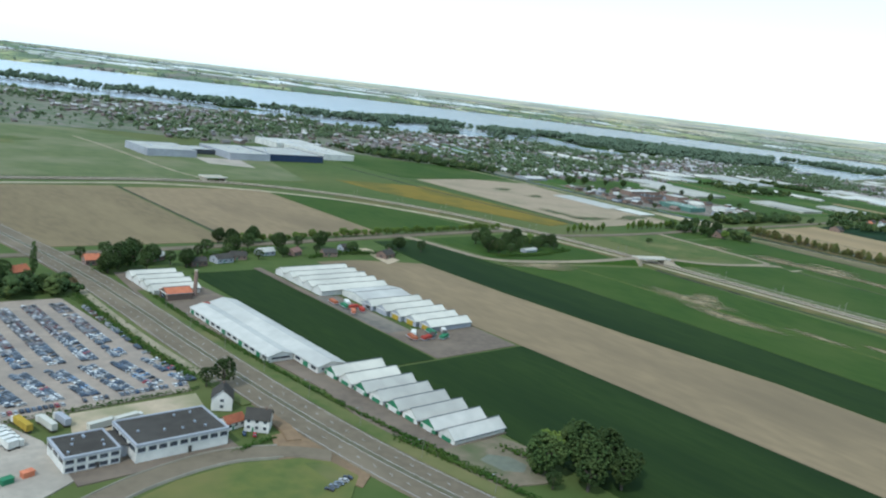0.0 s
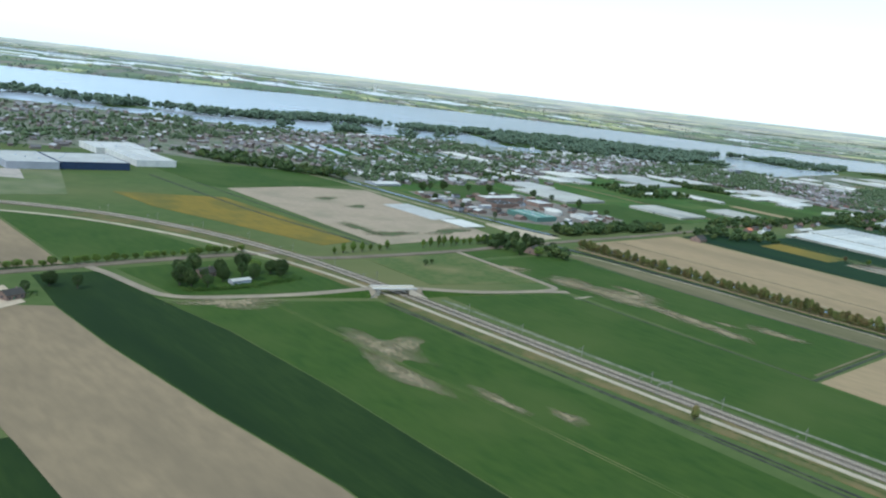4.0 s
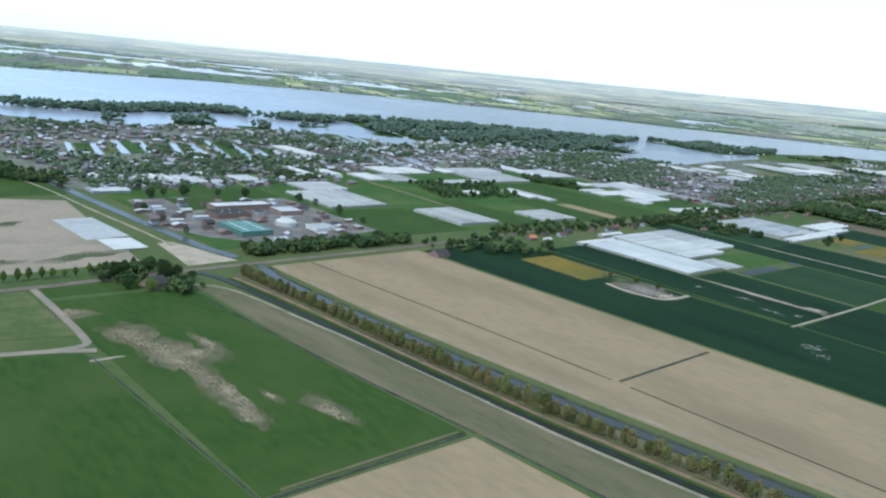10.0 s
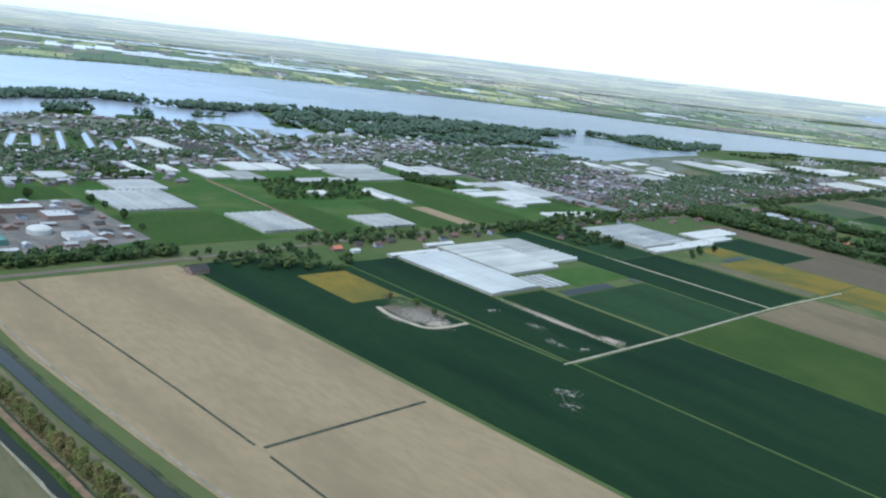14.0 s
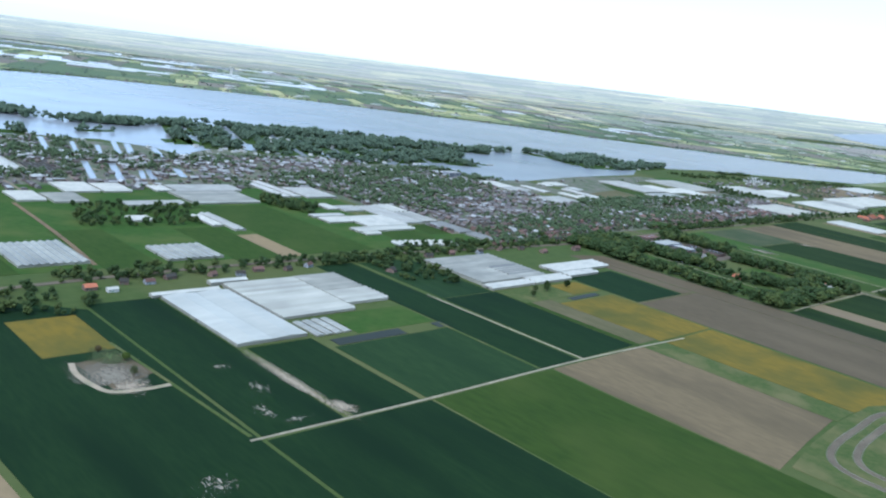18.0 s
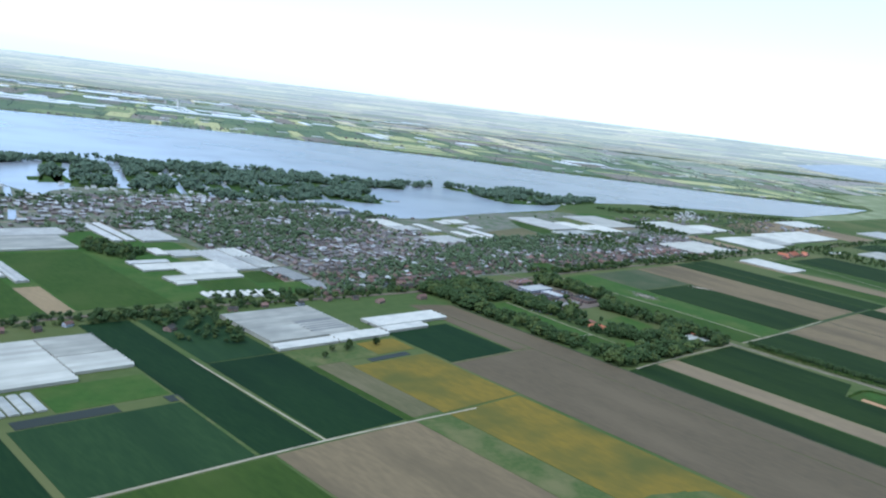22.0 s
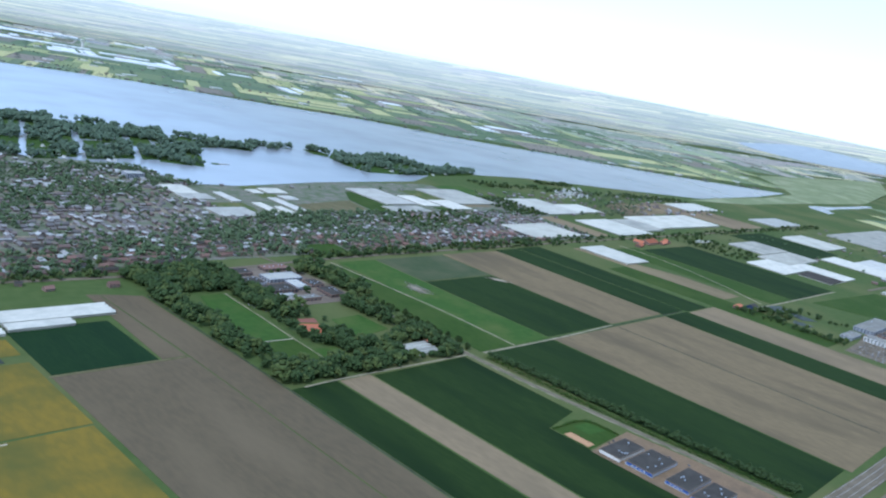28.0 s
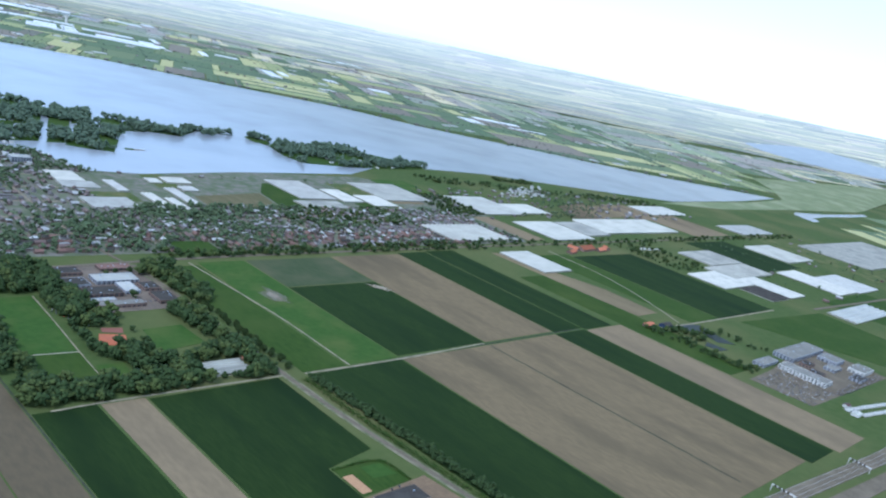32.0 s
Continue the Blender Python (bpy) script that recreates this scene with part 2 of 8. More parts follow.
RED_ROOF = mat("orange_clay_tiles", (0.40, 0.14, 0.07), second=(0.32, 0.11, 0.06), scale=1.0, random_amount=0.35)
GREEN_PAINT = mat("green_painted_boards", (0.05, 0.17, 0.08), second=(0.04, 0.14, 0.07), scale=1.0)
YELLOW_PAINT = mat("yellow_painted_boards", (0.3720, 0.2520, 0.0350), second=(0.3000, 0.2040, 0.0350), scale=1.0)
WINDOW = mat("dark_window_glass", (0.03, 0.035, 0.045), rough=0.08, second=(0.05, 0.055, 0.06), scale=0.6, spec=0.6)
STEEL = mat("galvanised_steel", (0.42, 0.44, 0.46), rough=0.45, metal=0.6, second=(0.36, 0.38, 0.40), scale=2.0)
RAIL = mat("rail_steel", (0.40, 0.325, 0.225), rough=0.5, second=(0.32, 0.26, 0.18), scale=2.0, spec=0.15)
MAST_STEEL = mat("dull_mast_steel", (0.20, 0.185, 0.14), rough=0.6, second=(0.16, 0.148, 0.115), scale=2.0)
SLEEPER = mat("concrete_sleeper", (0.085, 0.070, 0.052), second=(0.068, 0.056, 0.042), scale=2.0)
BARK = mat("tree_bark", (0.09, 0.07, 0.05), second=(0.06, 0.05, 0.04), scale=2.0)
LEAF = mat("leafy_crown", (0.0440, 0.0660, 0.0186), rough=0.8, second=(0.0300, 0.0480, 0.0150), scale=0.9, third=(0.0560, 0.0740, 0.0210), scale2=0.25, random_amount=0.3, bump=0.4)
LEAF_LT = mat("pale_leafy_crown", (0.0918, 0.1250, 0.0210), rough=0.7, second=(0.0594, 0.0950, 0.0168), scale=0.9, third=(0.1080, 0.1400, 0.0270), scale2=0.25, random_amount=0.25, bump=0.4)
LEAF_BUD = mat("budding_leaf_crown", (0.118, 0.118, 0.034), rough=0.7, second=(0.082, 0.096, 0.025), scale=0.9, third=(0.15, 0.105, 0.042), scale2=0.25, random_amount=0.3, bump=0.4)
LEAF_BR = mat("russet_leafy_crown", (0.12, 0.075, 0.035), rough=0.7, second=(0.08, 0.06, 0.025), scale=0.9, random_amount=0.2)
HEDGE = mat("clipped_hedge", (0.0432, 0.0800, 0.0132), rough=0.8, second=(0.0270, 0.0550, 0.0096), scale=1.2, third=(0.0648, 0.0900, 0.0180), scale2=0.2, bump=0.5)


def water_material(name, base, rough, ripple, spec=0.5):
    m = mat(name, base, rough=rough, second=[c * 0.85 for c in base], scale=0.01, third=[c * 1.1 for c in base], scale2=0.004, spec=spec)
    n, l = m.node_tree.nodes, m.node_tree.links
    b = n["Principled BSDF"]
    t = n.new("ShaderNodeTexNoise")
    t.inputs["Scale"].default_value, t.inputs["Detail"].default_value = ripple, 5.0
    g = n.new("ShaderNodeNewGeometry")
    l.new(g.outputs["Position"], t.inputs[0])
    bp = n.new("ShaderNodeBump")
    bp.inputs["Strength"].default_value, bp.inputs["Distance"].default_value = 0.025, 0.1
    l.new(t.outputs[0], bp.inputs["Height"]), l.new(bp.outputs[0], b.inputs["Normal"])
    return m


# The lake's pale grey base stands in for part of the reflected sky.
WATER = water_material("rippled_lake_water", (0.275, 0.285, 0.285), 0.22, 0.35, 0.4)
SILVER = water_material("canal_water", (0.036, 0.036, 0.022), 0.24, 1.5, 0.10)
MUD = mat("weedy_ditch_earth", (0.045, 0.050, 0.028), second=(0.07, 0.075, 0.04), scale=0.6, third=(0.03, 0.03, 0.025), scale2=0.1)
DITCH = water_material("ditch_water", (0.024, 0.027, 0.016), 0.40, 1.5, 0.06)


def island_mat(name, dark, light, rough=0.8, sharp=False):
    """Joined small pieces, each with a tone of its own between two colours."""
    m = bpy.data.materials.new(name)
    m.use_nodes = True
    n, l = m.node_tree.nodes, m.node_tree.links
    b = n["Principled BSDF"]
    b.inputs["Roughness"].default_value, b.inputs["Specular IOR Level"].default_value = rough, 0.08
    g = n.new("ShaderNodeNewGeometry")
    ramp = n.new("ShaderNodeValToRGB")
    ramp.color_ramp.interpolation = "CONSTANT" if sharp else "LINEAR"
    stops = [dark, *light] if isinstance(light[0], tuple) else [dark, light]
    ramp.color_ramp.elements[0].color = (*stops[0], 1)
    ramp.color_ramp.elements[1].color = (*stops[-1], 1)
    for k, c in enumerate(stops[1:-1], 1):
        e = ramp.color_ramp.elements.new(k / (len(stops) - 1))
        e.color = (*c, 1)
    l.new(g.outputs["Random Per Island"], ramp.inputs[0])
    t = n.new("ShaderNodeTexNoise")
    t.inputs["Scale"].default_value = 0.4
    l.new(g.outputs["Position"], t.inputs[0])
    mr = n.new("ShaderNodeMapRange")
    mr.inputs[3].default_value, mr.inputs[4].default_value = 0.75, 1.2
    l.new(t.outputs[0], mr.inputs[0])
    hs = n.new("ShaderNodeHueSaturation")
    l.new(ramp.outputs[0], hs.inputs["Color"]), l.new(mr.outputs[0], hs.inputs["Value"])
    l.new(hs.outputs[0], b.inputs["Base Color"])
    return m


# Distance haze is painted into these pale, greyed field colours.
HAZED_FAR_FIELDS = island_mat("hazed_far_polder", (0.225, 0.245, 0.160), [(0.260, 0.280, 0.170), (0.310, 0.272, 0.215), (0.275, 0.305, 0.170), (0.462, 0.403, 0.240), (0.273, 0.274, 0.200), (0.304, 0.264, 0.220), (0.546, 0.461, 0.270), (0.284, 0.274, 0.200), (0.242, 0.245, 0.180), (0.357, 0.336, 0.230)], sharp=True)
# Palest palette: haze is put into these colours, with glow added below.
HAZED_HORIZON = island_mat("hazed_horizon_strip", (0.310, 0.307, 0.205), [(0.361, 0.347, 0.238), (0.224, 0.236, 0.189), (0.430, 0.394, 0.246), (0.310, 0.307, 0.221), (0.207, 0.221, 0.172), (0.517, 0.457, 0.279), (0.344, 0.300, 0.254), (0.258, 0.268, 0.197), (0.379, 0.354, 0.230), (0.242, 0.244, 0.197), (0.568, 0.519, 0.492)], sharp=True)
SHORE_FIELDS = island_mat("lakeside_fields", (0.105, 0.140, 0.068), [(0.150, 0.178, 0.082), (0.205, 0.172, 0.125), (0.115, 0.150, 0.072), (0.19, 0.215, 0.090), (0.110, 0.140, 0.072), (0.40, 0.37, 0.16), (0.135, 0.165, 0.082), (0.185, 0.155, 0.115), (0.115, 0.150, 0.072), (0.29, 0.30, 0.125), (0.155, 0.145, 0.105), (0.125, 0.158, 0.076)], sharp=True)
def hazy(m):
    """Painted haze: the last strip of distance glows a little, more farther off."""
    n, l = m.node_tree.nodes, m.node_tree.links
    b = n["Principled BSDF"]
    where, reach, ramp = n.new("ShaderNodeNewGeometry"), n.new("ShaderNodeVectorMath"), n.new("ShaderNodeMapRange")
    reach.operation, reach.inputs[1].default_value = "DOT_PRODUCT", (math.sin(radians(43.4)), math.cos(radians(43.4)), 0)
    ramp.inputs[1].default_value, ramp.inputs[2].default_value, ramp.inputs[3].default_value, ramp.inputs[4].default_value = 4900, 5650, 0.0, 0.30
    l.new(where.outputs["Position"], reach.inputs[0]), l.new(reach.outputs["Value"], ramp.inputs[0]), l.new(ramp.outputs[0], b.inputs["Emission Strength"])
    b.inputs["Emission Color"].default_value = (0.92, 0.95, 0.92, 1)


hazy(HAZED_HORIZON)
# Garden and island leaves: lightened and greyed, haze painted into the base.
GARDEN_LEAF = island_mat("hazed_garden_leaves", (0.0726, 0.1012, 0.0484), [(0.0902, 0.1188, 0.0550), (0.0770, 0.1056, 0.0506), (0.1144, 0.1386, 0.0616)])
ISLE_LEAF = island_mat("hazed_island_leaves", (0.078, 0.108, 0.066), [(0.092, 0.122, 0.074), (0.076, 0.104, 0.064), (0.108, 0.138, 0.080)])
TOWN_WALL = island_mat("town_house_walls", (0.1380, 0.1035, 0.0805), [(0.1725, 0.1323, 0.1035), (0.2300, 0.2127, 0.1898), (0.1265, 0.0978, 0.0805), (0.1610, 0.1207, 0.0978)])
TOWN_ROOF = island_mat("town_house_roofs", (0.1200, 0.1080, 0.0984), [(0.1560, 0.1320, 0.1152), (0.1860, 0.1296, 0.1032), (0.1320, 0.1200, 0.1104), (0.1800, 0.1584, 0.1368), (0.2640, 0.2460, 0.2220), (0.1440, 0.1284, 0.1152)])
# Far leaves have haze mixed into their colour, hence pale grey-green.
HAZED_FAR_LEAF = island_mat("hazed_far_leaves", (0.095, 0.120, 0.095), [(0.11, 0.135, 0.10), (0.09, 0.115, 0.09), (0.12, 0.145, 0.11)])
SHED_ROOF = island_mat("town_shed_roofs", (0.26, 0.25, 0.225), [(0.40, 0.385, 0.34), (0.22, 0.21, 0.19), (0.46, 0.44, 0.39), (0.28, 0.26, 0.225), (0.34, 0.325, 0.29)], rough=0.5)
OLIVE_LEAF = island_mat("olive_leaves", (0.056, 0.074, 0.022), [(0.068, 0.088, 0.024), (0.058, 0.076, 0.022), (0.080, 0.098, 0.027)])
WOOD_LEAF = island_mat("woodland_leaves", (0.034, 0.053, 0.017), [(0.040, 0.061, 0.019), (0.036, 0.055, 0.018), (0.047, 0.069, 0.021)])
CAR_PAINT = island_mat("car_paint", (0.016, 0.016, 0.017), [(0.30, 0.29, 0.27), (0.035, 0.045, 0.070), (0.52, 0.50, 0.46), (0.075, 0.072, 0.066), (0.095, 0.030, 0.024), (0.18, 0.175, 0.165), (0.030, 0.034, 0.042), (0.11, 0.105, 0.095)], rough=0.3)


# ---- building helpers ----
def part(name, bm, material, parent=None, label=""):
    me = bpy.data.meshes.new(name)
    bm.to_mesh(me)
    bm.free()
    me.materials.append(material)
    ob = new(name, me)
    ob.parent = parent
    return tagged(ob, label)


def thing(name, at, turn=0.0, label="", category="", group="", kind=""):
    ob = new(name)
    ob.matrix_basis = pose(*at, 0, 0, turn)
    return tagged(ob, label, category, group, kind)


def quad_mesh(name, verts, faces, materials):
    me = bpy.data.meshes.new(name)
    me.from_pydata([tuple(v) for v in verts], [], [tuple(f) for f in faces])
    for m in materials:
        me.materials.append(m)
    return me


def box(bm, x0, x1, y0, y1, z0, z1):
    v = [bm.verts.new(p) for p in ((x0, y0, z0), (x1, y0, z0), (x1, y1, z0), (x0, y1, z0), (x0, y0, z1), (x1, y0, z1), (x1, y1, z1), (x0, y1, z1))]
    for f in ((3, 2, 1, 0), (4, 5, 6, 7), (0, 1, 5, 4), (1, 2, 6, 5), (2, 3, 7, 6), (3, 0, 4, 7)):
        bm.faces.new([v[i] for i in f])
    return bm


def boxed(x0, x1, y0, y1, z0, z1):
    return box(bmesh.new(), x0, x1, y0, y1, z0, z1)


def gable(bm, x0, x1, y0, y1, z, rise, over=0.25, thick=0.18, along="x"):
    """A ridged roof with thick slopes and open gables; the ridge runs along x or y."""
    if along == "x":
        prof = [(y0 - over, z - 0.1), ((y0 + y1) / 2, z + rise), (y1 + over, z - 0.1)]
        ring = [[(x, a, b) for a, b in prof] + [(x, a, b + thick) for a, b in reversed(prof)] for x in (x0 - over, x1 + over)]
    else:
        prof = [(x0 - over, z - 0.1), ((x0 + x1) / 2, z + rise), (x1 + over, z - 0.1)]
        ring = [[(a, y, b) for a, b in prof] + [(a, y, b + thick) for a, b in reversed(prof)] for y in (y0 - over, y1 + over)]
    a, b = [[bm.verts.new(p) for p in r] for r in ring]
    n = len(a)
    for i in range(n):
        bm.faces.new((a[i], a[(i + 1) % n], b[(i + 1) % n], b[i]))
    for r in (a, b):
        bm.faces.new((r[0], r[1], r[4], r[5]))
        bm.faces.new((r[1], r[2], r[3], r[4]))
    bmesh.ops.recalc_face_normals(bm, faces=bm.faces)
    return bm


def house_wall(bm, x0, x1, y0, y1, z, rise, along="x"):
    """A wall body with two pointed ends under a ridged roof."""
    if along == "x":
        prof = [(y0, 0), (y1, 0), (y1, z), ((y0 + y1) / 2, z + rise), (y0, z)]
        ends = [[(x, a, b) for a, b in prof] for x in (x0, x1)]
    else:
        prof = [(x0, 0), (x1, 0), (x1, z), ((x0 + x1) / 2, z + rise), (x0, z)]
        ends = [[(a, y, b) for a, b in prof] for y in (y0, y1)]
    a, b = [[bm.verts.new(p) for p in r] for r in ends]
    for i in range(5):
        bm.faces.new((a[i], a[(i + 1) % 5], b[(i + 1) % 5], b[i]))
    bm.faces.new(a), bm.faces.new(b)
    bmesh.ops.recalc_face_normals(bm, faces=bm.faces)
    return bm


FAR_SHORE = [(-900, 2150), (300, 1990), (830, 1900), (1130, 1895), (1400, 1925), (1700, 1850), (2000, 1765), (2220, 1625), (2530, 1455), (2690, 1270), (2950, 1080), (3250, 860), (3640, 660)]
SIN, COS = math.sin(radians(43.4)), math.cos(radians(43.4))


def lift(x, y):
    """The slow rise of the last far land towards the horizon."""
    along, side = x * SIN + y * COS, x * COS - y * SIN
    v = 0.28 * ((along - 5090) / max(0.35, 1 - 0.000127 * (side - 500)) + 107)
    far = min(1.0, max(0.0, (along - 3600) / 1400))
    return max(0.0, 0.5 * (v + math.sqrt(v * v + 900)) - 0.8) + 0.017 * (side - 700) * far * far * (3 - 2 * far)


# ---- ground ----
def ground_sheet():
    xs = np.concatenate([np.arange(-3500, -500, 250), np.arange(-500, 900, 100), np.arange(900, 8000, 75)])
    ys = np.concatenate([np.arange(-2500, -1500, 250), np.arange(-1500, 7000, 75)])
    verts = [(x, y, lift(x, y)) for y in ys for x in xs]
    w = len(xs)
    faces = [(j * w + i, j * w + i + 1, (j + 1) * w + i + 1, (j + 1) * w + i) for j in range(len(ys) - 1) for i in range(w - 1)]
    soil = mat("polder_grassland", (0.058, 0.082, 0.021), second=(0.072, 0.094, 0.026), scale=0.12, third=(0.115, 0.112, 0.040), scale2=0.006, bump=0.2)
    return tagged(new("ground", quad_mesh("ground", verts, faces, [soil])), "flat green polder grassland reaching the horizon", "ground", kind="structure")


ground_sheet()
LEVEL = [0.02]


def slab(name, corners, material, label, category="field", height=None, kind="", group=""):
    """A flat piece of land with a shallow edge, over the corners given anticlockwise or clockwise. Each lies a little above the last."""
    LEVEL[0] += 0.0006
    top = height if height is not None else 0.10 + LEVEL[0]
    n = len(corners)
    area = sum(corners[i][0] * corners[(i + 1) % n][1] - corners[(i + 1) % n][0] * corners[i][1] for i in range(n))
    c = list(corners) if area > 0 else list(reversed(corners))
    verts = [(x, y, lift(x, y) - 0.3) for x, y in c] + [(x, y, lift(x, y) + top) for x, y in c]
    faces = [tuple(range(n, 2 * n))] + [(i, (i + 1) % n, n + (i + 1) % n, n + i) for i in range(n)]
    return tagged(new(name, quad_mesh(name, verts, faces, [material])), label, category, group, kind)


def field(x0, x1, y0, y1, material, label, category="field", skew=0.0):
    return slab("field", [(x0, y0), (x1, y0), (x1 + skew, y1), (x0 + skew, y1)], material, label, category)


def smooth(points, steps=6):
    """A Catmull-Rom line through the points."""
    p = [Vector((*q, 0)) for q in points]
    p = [2 * p[0] - p[1], *p, 2 * p[-1] - p[-2]]
    out = []
    for i in range(1, len(p) - 2):
        for k in range(steps):
            t = k / steps
            a, b, c, d = p[i - 1:i + 3]
            out.append(0.5 * (2 * b + (c - a) * t + (2 * a - 5 * b + 4 * c - d) * t * t + (3 * b - a - 3 * c + d) * t ** 3))
    return [*out, p[-2]]


def ribbon(name, points, width, material, label, category="road", top=0.3, kind="structure", steps=6, offset=0.0, parent=None, rise=None):
    """A raised band of even width along a smooth line."""
    line = smooth(points, steps) if len(points) > 2 else [Vector((*q, 0)) for q in points]
    verts, faces = [], []
    for i, q in enumerate(line):
        d = (line[min(i + 1, len(line) - 1)] - line[max(i - 1, 0)]).normalized()
        side = Vector((-d.y, d.x, 0))
        h = top + (rise(q) if rise else 0)
        for o, z in ((offset + width / 2 + 0.25 + (h - 0.3 if h > 0.6 else 0) * 1.6, -0.3), (offset + width / 2, h), (offset - width / 2, h), (offset - width / 2 - 0.25 - (h - 0.3 if h > 0.6 else 0) * 1.6, -0.3)):
            w = q + side * o
            verts.append((w.x, w.y, z + lift(w.x, w.y)))
    for i in range(len(line) - 1):
        for k in range(3):
            faces.append((4 * i + k, 4 * i + k + 1, 4 * i + k + 5, 4 * i + k + 4))
    n = 4 * (len(line) - 1)
    faces += [(0, 1, 2, 3), (n + 3, n + 2, n + 1, n)]
    ob = new(name, quad_mesh(name, verts, faces, [material]))
    ob.parent = parent
    return tagged(ob, label, "" if parent else category, kind="" if parent else kind)


def patch(x, y, rx, ry, turn, material, label, seed):
    """An irregular thin bare patch on a field."""
    rng = random.Random(seed)
    ph = [rng.uniform(0, 6.3) for _ in range(4)]
    c, s = math.cos(radians(turn)), math.sin(radians(turn))
    out = []
    for k in range(28):
        a = k / 28 * 2 * math.pi
        r = 1 + 0.22 * math.sin(2 * a + ph[0]) + 0.2 * math.sin(3 * a + ph[1]) + 0.16 * math.sin(5 * a + ph[2]) + 0.12 * math.sin(8 * a + ph[3])
        px, py = rx * r * math.cos(a), ry * r * math.sin(a)
        out.append((x + c * px - s * py, y + s * px + c * py))
    return slab("bare_patch", out, material, label, "bare patch")


# ---- the fields, from the railway to the motorway ----
D, B, M_ = "dark green arable field in even rows", "bare brown ploughed field with faint rows", "mid-green meadow with uneven grass"
GARDENS = mat("village_gardens_and_paving", (0.1207, 0.1288, 0.0713), second=(0.1725, 0.1518, 0.1196), scale=0.11, detail=6.0, third=(0.0862, 0.1092, 0.0517), scale2=0.045, low=0.42, high=0.58)
for pts in ([(1150, 300), (1330, 318), (1990, 322), (2040, 440), (2040, 560), (1950, 650), (1560, 638), (1490, 688), (1390, 733), (1300, 773), (1140, 835), (1140, 480)], [(560, 505), (1140, 505), (1140, 800), (973, 880), (650, 945), (450, 1080), (300, 1130), (-300, 1270), (-300, 690), (240, 700), (440, 640)]):
    slab("village_ground", pts, GARDENS, "gardens, paving and plots between village houses", "village ground", kind="structure")
slab("field", [(562, 322), (1130, 322), (1130, 560), (700, 600), (562, 480)], GREEN_LT, "light green gardens and paddocks", "grassland")
slab("field", [(1124, 346), (1158, 348), (1157, 390), (1128, 386)], OLIVE_GREEN, "olive-green plot between greenhouses", "grassland")
slab("field", [(1074, 338), (1124, 338), (1122, 369), (1076, 369)], GREEN_MD, "green plot between greenhouses", "grassland")
slab("field", [(1100, 428), (1125, 428), (1124, 446), (1100, 446)], OLIVE, "olive-green plot between greenhouses", "grassland")
slab("field", [(270, 250), (343, 232), (346, 262), (330, 296), (264, 292)], GREEN_MD, "green paddock round a farmstead", "grassland")
field(133, 188, -160, 156, GREEN_DK, "dark green field beside the nursery sheds")
field(126, 151, 157, 256, GREEN_DK, "dark green strip between the nursery sheds")
slab("field", [(193, -150), (240, -150), (239, 100), (232.5, 150), (227.5, 206), (226, 250), (200, 261), (181, 262), (186, 150)], BROWN_GREY, B)
slab("field", [(240.6, -150), (269, -150), (270.5, 100), (271, 150), (268.5, 205), (262, 246), (259, 270), (256, 290), (231, 291), (226.8, 250), (228.3, 206), (233.3, 150), (239.8, 100)], GREEN_DK, D)
slab("field", [(269.8, -150), (346, -150), (343, 218), (263, 243), (269.4, 205), (271.8, 150), (271.3, 100)], GREEN_MD, "green meadow with bare sandy patches")
slab("field", [(94, 300), (164, 299), (164, 428), (85, 428), (88, 330)], BROWN_DK, B)
field(166, 247, 304, 424, BROWN_GREY, B)
slab("field", [(249, 308), (318, 312), (300, 372), (249, 420)], GREEN_MD, M_)
slab("field", [(384, -160), (440, -160), (441, 200), (378, 214)], GREEN_MD, M_)
slab("field", [(443, 80), (520, 80), (515, 150), (514, 250), (500, 262), (450, 262)], GREEN_MD, "green meadow with bare sandy streaks")
slab("field", [(442, -160), (530, -160), (522, 30), (520, 76), (442.5, 76)], BROWN, B)
slab("field", [(532, -160), (574, -160), (550, 40), (547, 79), (542, 146), (537, 195), (530, 252), (517, 262), (516, 150), (523, 86), (526, 20)], DRY_STRIP, "dry grey-olive grass strip beside the canal")
slab("field", [(385, 232), (446, 218), (446, 280), (385, 282)], OLIVE, "rough pasture between two roads")
field(449, 500, 268, 282, GREEN_MD, M_)
slab("field", [(612, -180), (700, -180), (680, 284), (571, 282), (571.5, 190), (578.5, 104), (584, 50)], BROWN, "large bare brown field cut by straight ditches")
slab("field", [(703, -190), (776, -190), (776, 250), (730, 284), (684, 282)], GREEN_DW, D)
field(733, 767, 192, 244, YELLOW, "small yellow flowering crop field")
field(778, 818, 80.4, 258, GREEN_DW, D)
field(823, 862, 80.4, 168, GREEN_DW, D)
field(866, 950, 80.4, 152, GREEN_SHORT, "short green crop beside the greenhouses")
field(892, 950, 164, 196, GREEN_LT, "light green grass beside the greenhouses")
field(952, 985, 80.4, 290, GREEN_DW, D)
field(990, 1042, 80.4, 197, GREEN_DW, D)
field(990, 1040, 198, 288, GREEN_SHORT, "dark short grass round a farmhouse")
field(1042.6, 1048, 76, 196, OLIVE_GREEN, "olive-green grass strip beside bare ground")
field(1048.5, 1069, 80.4, 168, DRY_STRIP, "dusty bare strip with thin grass")
field(1043, 1100, 168.5, 196, OLIVE, "rough grass below the greenhouses")
field(1069.6, 1134, 77.5, 159, YELLOW, "yellow flowering crop field")
field(1101, 1134, 170, 194, YELLOW, "yellow flowering crop field")
slab("field", [(778, -190), (868, -190), (866, 77.4), (778, 78.4)], GREEN_DW, D)
field(868, 956, -190, 77.2, OLIVE_GREEN, "olive green field with faint rows")
